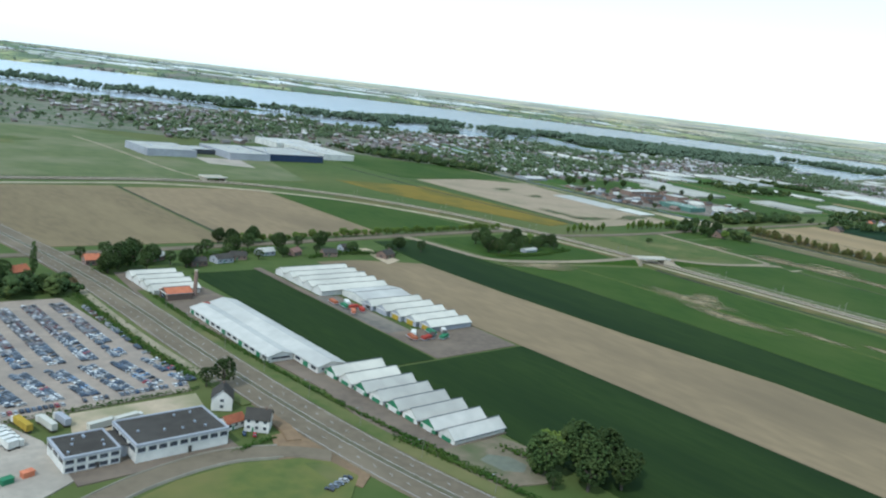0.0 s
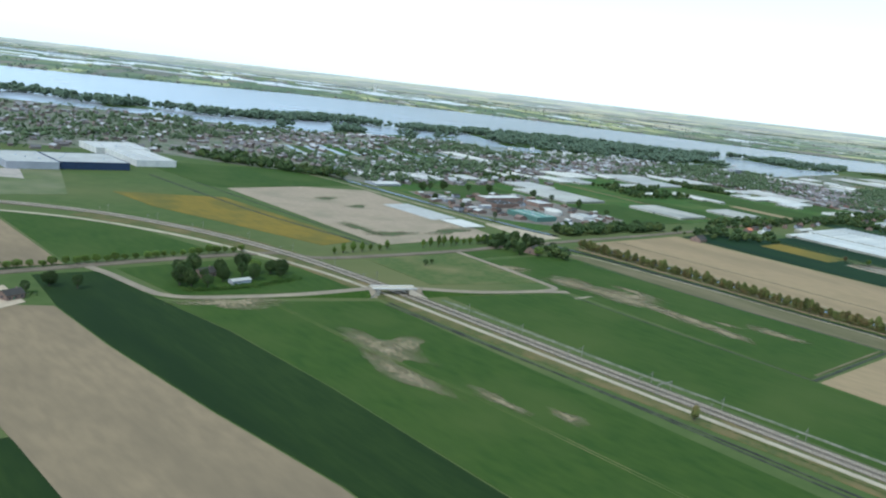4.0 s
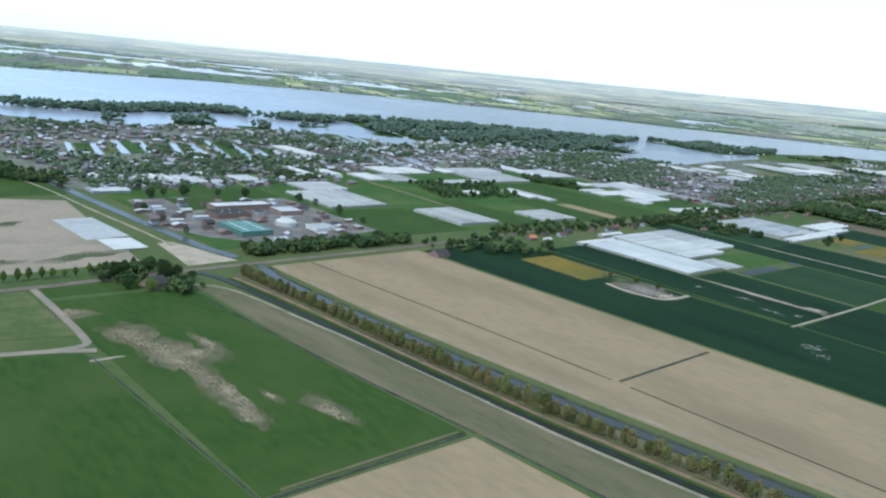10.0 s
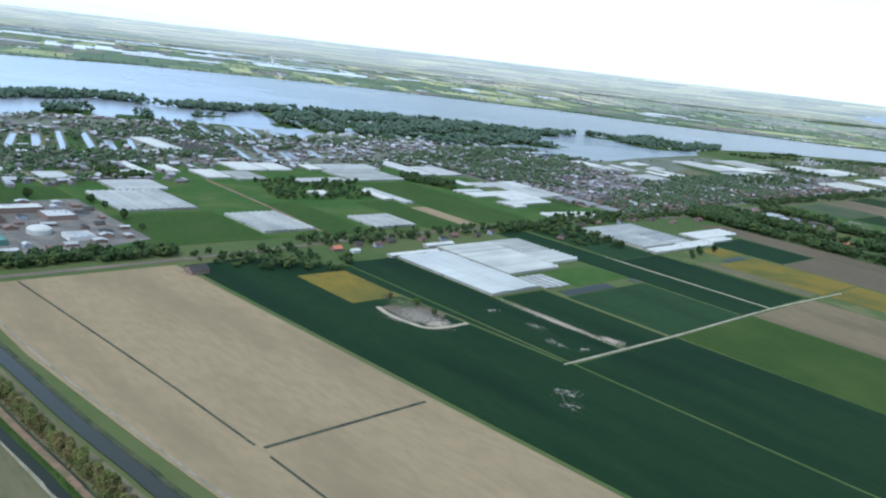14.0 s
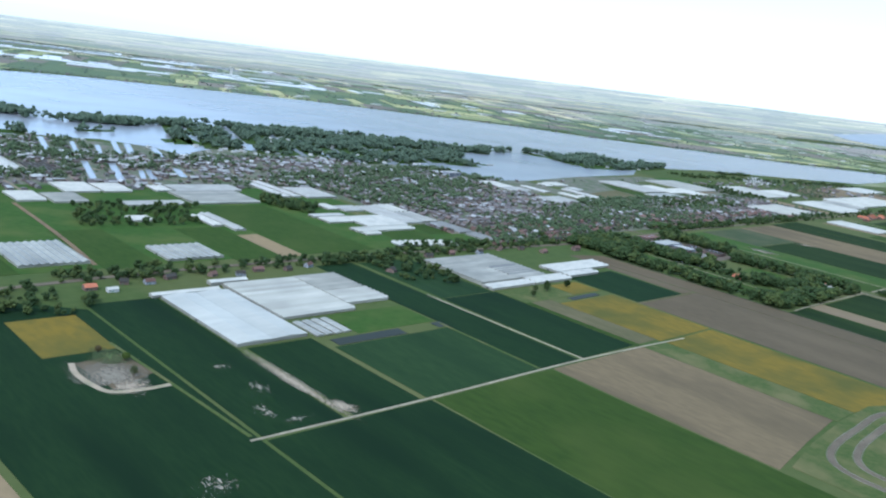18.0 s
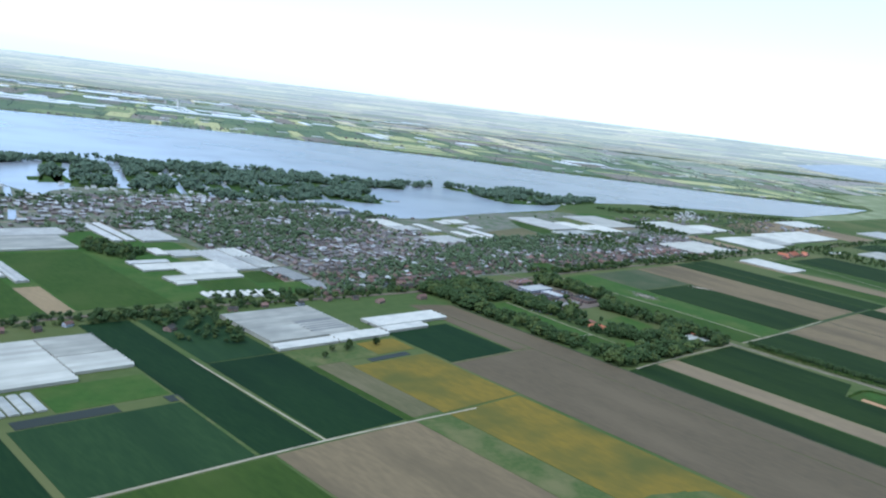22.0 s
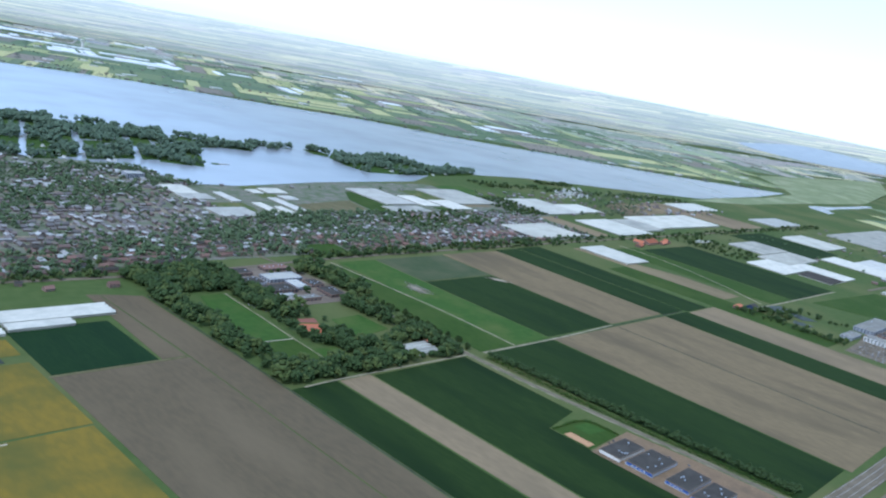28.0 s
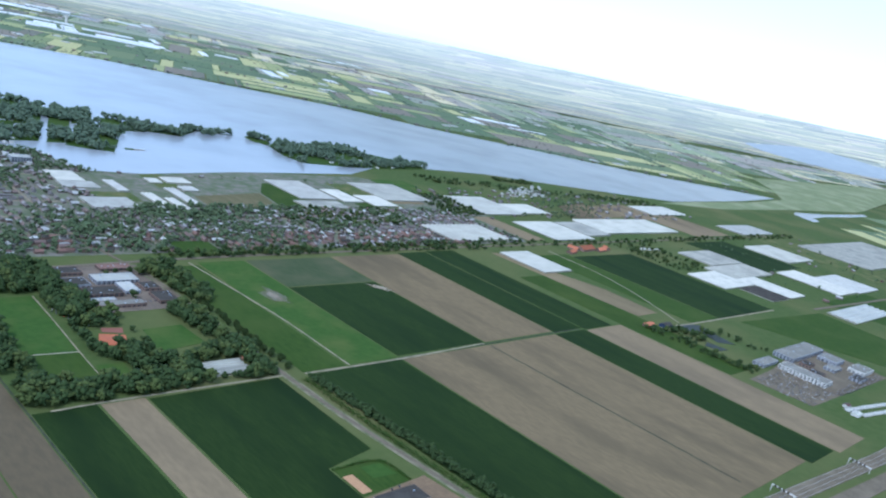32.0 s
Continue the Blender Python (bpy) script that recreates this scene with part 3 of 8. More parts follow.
slab("field", [(958, -50), (1004, -44), (1046, -40), (1046, 75.8), (958, 77.2)], SOIL_WARM, B)
slab("field", [(1046.5, -42), (1070, -42), (1070, 74.5), (1046.5, 75.6)], OLIVE, "olive-green grass strip beside the yellow crop")
slab("field", [(1071, -42), (1110, -50), (1120, -180), (1133, -180), (1133, 75.5), (1071, 75.5)], YELLOW, "yellow-green flowering crop field")
field(1138, 1202, 138, 207, GREEN_DW, D)
slab("field", [(1137, -200), (1219.5, -220), (1221, 135), (1137, 135)], SOIL_DULL, B)
slab("field", [(1204, 138), (1220.4, 138), (1218.6, 256), (1210, 258)], SOIL_DULL, B)
slab("field", [(1220.6, -225), (1249, -235), (1249.5, 135), (1247, 246), (1219.6, 256), (1222, 135)], SOIL_DULL, "bare brown strip along the woods")
field(1252, 1287, -230, 71, GREEN_DK, D)
field(1289, 1315, -230, 70, BROWN_GREY, B)
slab("field", [(1317, -180), (1372, -180), (1370, -38), (1408, -30), (1408, 68), (1317, 68)], GREEN_DK, D)
slab("field", [(1440, -172), (1519, -172), (1519, 66), (1432, 66)], GREEN_DK, D)
field(1521, 1717, -176, 66, SOIL_WARM, "broad bare brown field with a straight ditch")
field(1719, 1766, -180, 66, GREEN_DK, D)
field(1768, 1828, -184, 64, BROWN_GREY, B)
field(1430, 1468, 70, 284, GREEN_MD, M_)
field(1470, 1519, 70, 292, GREEN_LT, "fresh green field with faint rows")
field(1521, 1622, 72, 220, GREEN_DK, D)
field(1521, 1622, 222, 292, GREY_GRASS, "grey-green grass field")
field(1624, 1720, 72, 294, SOIL_WARM, B)
field(1722, 1766, 70, 298, GREEN_DK, D)
field(1768, 1815, 66, 300, GREEN_DK, D)
field(1832, 1880, -60, 205, OLIVE_GREEN, "rough grass with bare earth")
slab("field", [(1872, 286), (1884, 286), (1928, 150), (1926, 76), (1884, 76), (1880, 132)], BROWN_DK, "dark bare strip beside the farm")
field(1945, 2010, 40, 270, GREEN_MD, M_)
field(2012, 2160, 40, 260, GREEN_DK, D)
slab("field", [(2035, 25), (2250, 8), (2240, -84), (2100, -125)], GREEN_MD, M_)
field(2330, 2520, -60, 34, GREEN_MD, M_)
field(2400, 2550, 152, 300, GREEN_DK, D)
field(2680, 2770, 60, 300, OLIVE, "rough olive-green pasture")
field(2000, 2040, 330, 440, BROWN_GREY, B)
slab("field", [(2258, 440), (2349, 424), (2420, 534), (2310, 512)], SOIL_DULL, "dark bare plot behind greenhouses")
slab("field", [(2352, 440), (2464, 458), (2524, 518), (2424, 520)], BROWN, "pale sandy building plot")
field(2500, 2640, 330, 470, BROWN_GREY, B)
slab("field", [(415, 306), (512, 312), (530, 470), (480, 486), (414, 478)], mat("brown_building_sand", (0.300, 0.228, 0.145), second=(0.262, 0.200, 0.130), scale=0.3, third=(0.215, 0.175, 0.108), scale2=0.04, bump=0.3), "wide sandy building plot with weeds")
slab("field", [(380, 312), (402, 316), (404, 350), (394, 444), (330, 466), (335, 420)], YELLOW, "yellowing grass between railway and road")
slab("field", [(404, 490), (412, 482), (540, 492), (540, 560), (400, 600)], GREEN_MD, M_)
slab("field", [(60, 455), (300, 455), (330, 560), (225, 700), (40, 700)], mat("dry_olive_grassland", (0.115, 0.125, 0.050), second=(0.085, 0.105, 0.040), scale=0.1, third=(0.17, 0.155, 0.085), scale2=0.018), "dry olive grassland with worn tracks")
ribbon("path", [(214, 640), (219, 582), (222, 491), (228, 460)], 2.0, TRACK_SOIL, "sandy track across dry grassland", "path", top=0.36)
patch(150, 600, 30, 14, 20, OLIVE, "worn grassy patch on the plain", 70)
field(685, 765, 322, 402, GREEN_MD, M_)
field(814, 852, 318, 420, GREEN_MD, M_)
field(905, 944, 318, 412, GREEN_MD, M_)
field(964, 1032, 320, 486, GREEN_MD, M_)
field(944, 962, 318, 384, BROWN, "bare brown strip")
field(614, 690, 458, 500, GREEN_MD, M_)
field(775, 900, 470, 500, GREEN_LT, M_)
field(1120, 1180, 318, 352, GREEN_LT, "small green paddock")
field(1470, 1512, 316, 350, GREEN_MD, "green common in the village")
slab("field", [(1586, 512), (1691, 534), (1681, 472), (1584, 458)], DRY_STRIP, "grey-brown worked plot behind the village")
slab("field", [(1727, 585), (1785, 586), (1736, 472), (1684, 468), (1694, 536)], OLIVE_GREEN, "rough green plots behind the village")
field(1455, 1512, 484, 520, OLIVE, "rough grass plot")
field(1846, 1900, 470, 600, OLIVE, "rough olive plot")
field(1902, 1960, 500, 610, BROWN_DK, "dark bare plot near the shore")
field(1560, 1590, 545, 610, OLIVE, "rough grass plot")
field(1964, 2040, 560, 640, GREEN_LT, "light green grass on the dyke")
field(2224, 2330, 545, 600, OLIVE, "rough olive plot")
field(2460, 2560, 430, 530, BROWN_GREY, B)
field(2340, 2455, 445, 520, BROWN_DK, "dark bare plot between greenhouses")
field(1820, 1850, 470, 560, GREEN_MD, M_)


DRY = mat("dry_patch_in_grass", (0.2070, 0.1638, 0.0902), second=(0.1380, 0.1214, 0.0552), scale=0.9, third=(0.2622, 0.2024, 0.1178), scale2=0.15, bump=0.3, low=0.42, high=0.62)
FLECKS = ragged(mat("pale_bare_flecks", (0.34, 0.29, 0.21), second=(0.26, 0.23, 0.165), scale=0.6), 0.07, 0.47)
DRY, SAND_RAG, BROWN_RAG, OLIVE_RAG = (ragged(q, 0.26) for q in (DRY, mat("thin_dry_sand", (0.38, 0.30, 0.20), second=(0.30, 0.24, 0.16), scale=0.5), mat("thin_bare_soil", (0.24, 0.20, 0.14), second=(0.20, 0.17, 0.12), scale=0.4), mat("thin_weeds", (0.06, 0.085, 0.03), second=(0.09, 0.10, 0.04), scale=0.5)))
for k, (x, y, rx, ry, a) in enumerate([(308, 172, 6, 13, 15), (299, 148, 3, 18, 8), (312, 120, 2, 9, 5), (322, 100, 2, 6, 5), (463, 212, 6, 13, 10), (472, 184, 9, 12, 25), (468, 150, 5, 18, -5), (466, 126, 3, 10, -4), (492, 117, 3, 14, 8), (480, 134, 1.5, 5, 0), (485, 190, 3, 8, 0), (452, 244, 5, 8, 30), (318, 172, 5, 7, 80), (300, 145, 2, 9, 8), (803, 88, 10, 5, 4), (792, 104, 6, 14, 4), (800, 122, 6, 16, 5), (797, 152, 6, 8, 40), (746, 58, 12, 10, 30), (736, 50, 10, 8, 20)] + [(286, 234, 5, 16, 72)]):
    patch(x, y, rx * 1.5, ry * 1.4, a, FLECKS if 14 <= k < 20 else DRY, "dry bare patch in the crop", k)
patch(1496, 204, 9, 20, 8, BROWN_RAG, "thin bare patch in the green field", 97)
patch(1617, 205, 5, 16, 30, SAND_RAG, "sandy field corner beside the crop", 94)
patch(467, 190, 8, 40, -3, DRY, "long dry bare streak in the meadow", 98)
for k, (x, y, rx, ry, a) in enumerate([(440, 330, 14, 5, 0), (490, 330, 18, 5, 15), (470, 440, 8, 4, 0), (430, 350, 5, 12, 0), (476, 410, 10, 3, 20)]):
    patch(x, y, rx * 1.4, ry * 1.4, a, OLIVE_RAG, "weedy patch on the sand", 50 + k)
slab("field", [(743, 181), (766, 185), (769, 158), (747, 147)], SOIL_DULL, "bare brown plot between crops", "bare ground")
ribbon("path", [(742, 182), (739.5, 170), (741, 156), (745, 146), (757, 143), (771, 143)], 2.6, SAND, "sandy track round a bare plot", "track", top=0.27)
patch(752, 164, 14, 22, 0, BROWN_RAG, "bare brown earth among weeds", 96)
patch(754, 147, 11, 6, 0, SAND_RAG, "bare sandy corner of a farm plot", 95)
patch(760, 183, 9, 12, 0, OLIVE_RAG, "overgrown sandy plot between crops", 61)
slab("pavement", [(503, 416), (527, 417), (529, 366), (503, 362)], GREY_ROOF, "grey flat ground cover on the sand plot", "ground cover")
slab("pavement", [(209, 252), (219, 257), (218, 279), (214, 279)], SAND, "bare sandy yard beside a cottage", "paving")
slab("pavement", [(440, 190), (453, 190), (452, 191.6), (440, 192)], TRACK_SOIL, "pale concrete field entrance", "paving")
patch(820, 126, 3.4, 46, 4, SAND_RAG, "ragged sandy farm track between crops", 91)
patch(824, 90, 5, 9, 0, SAND_RAG, "ragged sandy field corner", 92)
slab("pavement", [(264, 522), (292, 508), (300, 545), (268, 552)], PAVED, "pale loading yard", "paving")
slab("pavement", [(600, 326), (572, 350), (559, 375), (561, 424), (570, 466), (612, 470), (640, 452), (690, 455), (692, 340), (650, 326)], WORKS_GROUND, "brown works yard with worn ground", "paving")
slab("pavement", [(1335, 196), (1412, 196), (1412, 292), (1335, 292)], ASPHALT_DK, "dark school yard between trees", "paving")

# ---- water ----
NEAR_SHORE = [(-900, 1500), (0, 1250), (450, 1090), (650, 950), (718, 902), (785, 897), (815, 928), (888, 925), (900, 908), (930, 893), (962, 898), (995, 880), (1036, 878), (1080, 825), (1097, 760), (1118, 790), (1160, 820), (1180, 845), (1300, 775), (1390, 735), (1476, 702), (1484, 658), (1500, 612), (1565, 606)]
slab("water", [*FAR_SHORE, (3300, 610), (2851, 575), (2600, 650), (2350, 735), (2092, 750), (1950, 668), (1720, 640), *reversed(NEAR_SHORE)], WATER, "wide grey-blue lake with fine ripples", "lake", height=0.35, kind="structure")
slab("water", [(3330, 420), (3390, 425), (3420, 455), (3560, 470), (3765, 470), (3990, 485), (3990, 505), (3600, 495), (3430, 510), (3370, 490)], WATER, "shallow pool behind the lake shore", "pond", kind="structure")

for name, pts in (("pond", [(1901, 42), (1925, 44), (1950, 34), (1940, 10), (1934, -16), (1915, -5), (1922, 18)]), ("pond", [(1885, -5), (1900, 0), (1905, -22), (1890, -20)]), ("pond", [(545, 546), (560, 575), (600, 590), (604, 580), (570, 562), (556, 542)])):
    slab("water", pts, DITCH, "small still pond among grass", "pond", kind="structure")
slab("water", [(870, 153), (919, 153), (919, 162), (870, 162)], DITCH, "grey rectangular water basin", "basin", kind="structure")
slab("water", [(945, 154), (953, 154), (953, 162), (945, 162)], DITCH, "small grey water basin", "basin", kind="structure")
slab("water", [(1087, 160.5), (1122, 161.5), (1122, 167.5), (1087, 166)], DITCH, "narrow dark water basin", "basin", kind="structure")
for pts, w in (([(597, 281), (605, 159), (608.3, 84)], 1.0), ([(608.6, 75), (614, -180)], 1.0), ([(610, 81), (684, 82)], 1.6), ([(1623, 64), (1625, -166)], 1.5), ([(1520, 68), (1720, 69), (1760, 68)], 1.6), ([(442, 78), (519, 79)], 1.3), ([(512, 242), (516.5, 150), (520.5, 100), (522.5, 78)], 1.0), ([(523, 74), (531, -60), (538, -160)], 1.0), ([(346, 215), (350, 108), (352, 30), (356, -150)], 0.9), ([(442, 196), (441.8, 78)], 0.6), ([(166, 428), (166, 300)], 1.2), ([(382, 531), (390, 400), (409, 306)], 2.2), ([(403, 500), (408, 400), (413, 310)], 1.2), ([(549, 258), (551, 150), (555, 60), (566, -150)], 1.6), ([(1250.4, 246), (1250.8, 70), (1250.6, -200)], 1.0)):
    ribbon("ditch", pts, w, MUD, "straight dark weedy field ditch", "ditch", top=0.2)
ribbon("canal", [(566, 284), (563, 270), (561, 254), (562, 215), (563.5, 181), (566, 127), (569.6, 87), (572.7, 55), (595.5, -120)], 5.4, SILVER, "narrow grey canal between banks", "canal", top=0.34)
ribbon("canal", [(534, 580), (538, 560), (543.5, 516), (548.4, 432), (551.6, 387), (556, 331), (560, 314), (562.5, 303)], 6.6, SILVER, "silver canal beside the works yard", "canal", top=0.36)
slab("pavement", [(536, 345), (545, 346), (552, 326), (557, 308), (560, 298), (530, 296), (533, 318)], SAND, "bare sandy ground beside the canal bridge", "bare ground")
ribbon("path", [(520, 580), (531, 515), (536, 432), (540, 380), (542, 340)], 1.6, TRACK_SOIL, "pale track along the canal bank", "path", top=0.36)
for pts in ([(562, 562), (589, 572), (609, 609), (611, 643), (601, 655)], [(564, 574), (587, 596), (601, 629), (599, 649)]):
    ribbon("canal", pts, 6.0, WATER, "curved silver channel among trees", "canal", top=0.34)
ribbon("bank", [(568.4, 280), (565.2, 254), (566, 215), (567.4, 181), (569.8, 127), (573.6, 87), (576.7, 55), (600, -120)], 1.8, mat("dark_reed_bank", (0.055, 0.06, 0.028), second=(0.085, 0.08, 0.038), scale=0.6, third=(0.03, 0.04, 0.02), scale2=0.15), "dark green reedy canal bank", "bank", top=0.5)
ribbon("bank", [(549, 274), (551.5, 240), (553.5, 200), (555.2, 165), (556.6, 130), (560, 87), (563.2, 55), (586, -120)], 9.4, DRY_STRIP, "dry olive grass bank beside the canal", "bank", top=0.42)
ribbon("bank", [(541, 268), (545.2, 223), (547, 180), (549, 136), (552, 92), (554.8, 60), (578, -120)], 2.4, mat("russet_bare_bank", (0.24, 0.140, 0.084), second=(0.18, 0.122, 0.066), scale=0.5, third=(0.11, 0.100, 0.046), scale2=0.12), "russet bare path along the bank", "bank", top=0.5)
ribbon("bank", [(538, 268), (540.5, 245), (543.7, 200), (547, 135), (549.8, 98), (552.4, 66), (576, -120)], 2.8, OLIVE_GREEN, "green grassy bank beside a ditch", "bank", top=0.45)
ribbon("ditch", [(529, 283), (534, 270), (537.2, 245), (540.4, 200), (544.1, 135), (546.9, 98), (549.6, 66), (573.6, -120)], 4.0, DITCH, "dark still ditch beside the bank", "ditch", top=0.4)
ribbon("path", [(449, 80.6), (518, 81.4)], 1.1, DRY_STRIP, "dry grass path along a field ditch", "path", top=0.3)
ribbon("path", [(513.5, 268), (529.6, 250), (536.8, 195), (541.6, 146), (545.6, 79), (549, 40), (571, -120)], 1.3, TRACK_SOIL, "pale trodden path along the ditch", "path", top=0.35)


def far_lake():
    """A second lake far off, lying on the rising land."""
    near, beyond = [(5584, 1666), (5622, 1245), (5951, 980), (6290, 665)], [(5600, 1680), (5974, 1458), (6237, 1137), (6539, 797)]
    a, b = smooth(near, 8), smooth(beyond, 8)
    verts = [(q.x, q.y, lift(q.x, q.y) + 4.0) for p, r in zip(a, b) for q in (p.lerp(r, k / 4) for k in range(5))]
    faces = [(5 * i + k, 5 * i + k + 1, 5 * i + k + 6, 5 * i + k + 5) for i in range(len(a) - 1) for k in range(4)]
    # Nearly matt water; the sky's reflection is painted as its pale base.
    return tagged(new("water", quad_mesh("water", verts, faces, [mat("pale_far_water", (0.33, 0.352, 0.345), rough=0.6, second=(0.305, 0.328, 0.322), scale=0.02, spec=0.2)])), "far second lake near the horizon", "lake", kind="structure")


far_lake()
slab("field", [(2760, 560), (3000, 585), (3330, 600), (3680, 650), (3900, 770), (4190, 985), (5000, 930), (5480, 870), (5000, 700), (4100, 540), (3990, 530), (3430, 535), (3000, 520)], mat("reed_marsh", (0.20, 0.215, 0.10), second=(0.155, 0.175, 0.08), scale=0.05, third=(0.26, 0.26, 0.14), scale2=0.01), "yellow-green reed marsh behind the lake", "marsh")
ribbon("path", [(580, 281), (574.5, 270), (574.5, 190), (580.6, 104), (586.5, 50), (612, -120)], 1.0, TRACK_SOIL, "pale earth track round the bare field", "path", top=0.27)
slab("field", [(596, 468), (656, 460), (634, 428), (596, 424)], GREEN_MD, "green paddock inside the works", "grassland")
# ---- roads and railway ----
MAIN = [(74, 400), (80, 350), (85, 315), (89.5, 286), (92.5, 255), (94, 222), (94.6, 195), (96.3, 153), (99, 121), (104, 92), (115, 45), (146, -60)]
main_road = ribbon("road", MAIN, 12.0, ASPHALT, "wide grey four-lane main road with a green median", top=0.4)
ribbon("median", MAIN, 0.7, mat("dark_median_grass", (0.080, 0.082, 0.044), second=(0.105, 0.098, 0.060), scale=0.5), "grassy median strip", top=0.46, parent=main_road, steps=8)
for o in (-5.5, -0.75, 0.75, 5.5):
    ribbon("edge_line", MAIN, 0.07, PAINT, "white edge line", top=0.415, parent=main_road, offset=o, steps=8)
dash = quad_mesh("lane_dash", [(-0.06, -0.5, 0), (0.06, -0.5, 0), (0.06, 0.5, 0), (-0.06, 0.5, 0)], [(0, 1, 2, 3)], [PAINT])
road_line = smooth(MAIN, 24)
for o in (-3.1, 3.1):
    run = 0.0
    for a, b in zip(road_line, road_line[1:]):
        run += (b - a).length
        if run > 4.0 and -20 < a.y < 300:
            run = 0.0
            d = (b - a).normalized()
            m = new("lane_dash", dash)
            m.parent = main_road
            m.matrix_basis = pose(a.x - d.y * o, a.y + d.x * o, 0.42, 0, 0, math.degrees(math.atan2(d.y, d.x)) - 90)
ribbon("verge", [(86, 250), (86.3, 200), (88.3, 168), (90, 150)], 4.0, OLIVE, "grassy road verge", "verge", top=0.31)
ribbon("path", [(86, 252), (85.6, 225), (86, 200), (87.5, 178), (88.8, 164)], 2.2, TRACK_SOIL, "bare sandy strip along the main road", "path", top=0.35)
ribbon("verge", [(103, 240), (101.5, 200), (104.5, 153), (107.5, 121), (113, 90), (124, 40)], 4.0, OLIVE, "grassy road verge", "verge", top=0.33)
ribbon("road", [(-40, 300), (60, 290), (158, 292), (330, 303), (366, 287), (451, 284), (482, 286), (560, 289), (700, 294), (860, 306), (1045, 304), (1270, 290), (1500, 304), (1800, 310), (2300, 315), (2900, 322)], 4.5, ASPHALT, "grey country road along the village edge", top=0.37)
side_road = ribbon("road", [(20, 112), (49, 125), (62, 129), (74, 130), (85, 126.5), (92, 121)], 4.6, ASPHALT, "curved grey side road", top=0.36)
for o in (-2.6, 2.6):
    ribbon("kerb", [(20, 112), (49, 125), (62, 129), (74, 130), (84, 127.3)], 0.28, CONCRETE_WORN, "pale concrete kerb path", top=0.44, parent=side_road, offset=o)
slab("pavement", [(86, 134), (93, 135), (93.5, 122), (95.5, 112), (90, 108), (86, 118), (82, 124), (84, 129)], PINK, "pinkish brick junction", "paving")
ribbon("road", [(90, 146), (90.5, 136), (89, 130)], 3.0, PINK, "brick-paved access road", top=0.45)
lane = ribbon("lane", [(772, 81), (866, 79), (990, 79), (1092, 73.5)], 1.0, PALE_TRACK, "pale unpaved farm lane between fields", "lane", top=0.4)
ribbon("lane", [(767, 200), (772, 120), (774, 84)], 1.6, OLIVE, "grassy track beside a dark field", "lane", top=0.3)
ribbon("lane", [(985.5, 208), (987, 140), (988.5, 79)], 0.8, PALE_TRACK, "pale track between dark fields", "lane", top=0.3)
ribbon("lane", [(951, 160), (950.5, 80)], 1.6, OLIVE, "grassy track between fields", "lane", top=0.3)
ribbon("lane", [(1262, 71), (1300, 72), (1415, 70)], 1.4, TRACK_SOIL, "pale track below the woods", "lane", top=0.3)
ribbon("lane", [(1430, 68), (1520, 67), (1620, 70)], 1.8, TRACK_SOIL, "pale track between fields", "lane", top=0.3)
ribbon("lane", [(1462, 292), (1466, 242), (1472, 157), (1471, 70)], 1.3, TRACK_SOIL, "pale farm track across a field", "lane", top=0.3)
ribbon("lane", [(1136, 136), (1180, 136.5), (1221, 136.2)], 1.5, DRY_STRIP, "sandy field edge track", "lane", top=0.3)
ribbon("lane", [(1880, 45), (1930, 41), (2040, 39), (2160, 37)], 2.4, TRACK_SOIL, "pale farm lane", "lane", top=0.3)
ribbon("lane", [(1990, 285), (1985, 200), (1960, 120), (1925, 48)], 1.6, TRACK_SOIL, "pale farm lane", "lane", top=0.3)
ribbon("road", [(1380, 420), (1405, 300), (1413, 230), (1415, 70), (1418, 0), (1424, -60), (1434, -170)], 3.0, ASPHALT, "grey country road lined with trees", top=0.40)
ribbon("verge", [(1405, 300), (1413, 230), (1415, 70), (1418, 0), (1424, -60), (1434, -170)], 6.0, mat("sandy_grass_verge", (0.15, 0.14, 0.075), second=(0.09, 0.10, 0.045), scale=0.4, third=(0.24, 0.20, 0.13), scale2=0.08), "sandy grass verge of the country road", "verge", top=0.33)
ribbon("lane", [(822, 514), (820, 450), (817, 392), (812, 330)], 3.0, PINK, "worn brown lane between meadows and greenhouses", "lane", top=0.34)
ribbon("road", [(2260, 20), (2500, 8), (2760, 0)], 5, ASPHALT, "grey farm road", top=0.34)
TRACK = [(-300, 404), (-100, 430), (111, 446), (224, 447), (288, 413), (328, 359), (350, 300), (359.8, 240), (364.6, 180), (368.6, 120), (372.5, 70), (381, -60), (392, -220)]
RUSTY = mat("rusty_weedy_verge", (0.095, 0.088, 0.028), second=(0.065, 0.078, 0.024), scale=0.5, third=(0.15, 0.11, 0.045), scale2=0.08)
REEDS = mat("pale_dry_reeds", (0.185, 0.172, 0.118), second=(0.125, 0.128, 0.072), scale=0.5, third=(0.07, 0.09, 0.04), scale2=0.12, low=0.4, high=0.6)
ribbon("verge", [(290, 405), (330, 350), (346, 300), (354, 240), (359, 180), (363, 120), (367, 70), (376, -60), (388, -220)], 19, RUSTY, "rusty weedy verge along the railway", "verge", top=0.24)
ribbon("reeds", [(343, 213), (345, 190), (346.5, 163), (351, 103), (354.5, 40), (362, -150)], 0.6, MUD, "dark narrow ditch beside the railway path", "ditch", top=0.36)
ribbon("reeds", [(372, 210), (374.5, 180), (377.5, 130), (381, 90), (386, 30), (396, -150)], 1.6, REEDS, "pale dry reeds along a ditch", "reeds", top=0.36)
railway = ribbon("railway", TRACK, 7.4, BALLAST, "double-track railway on grey ballast with steel rails", "railway", top=0.4, kind="structure")
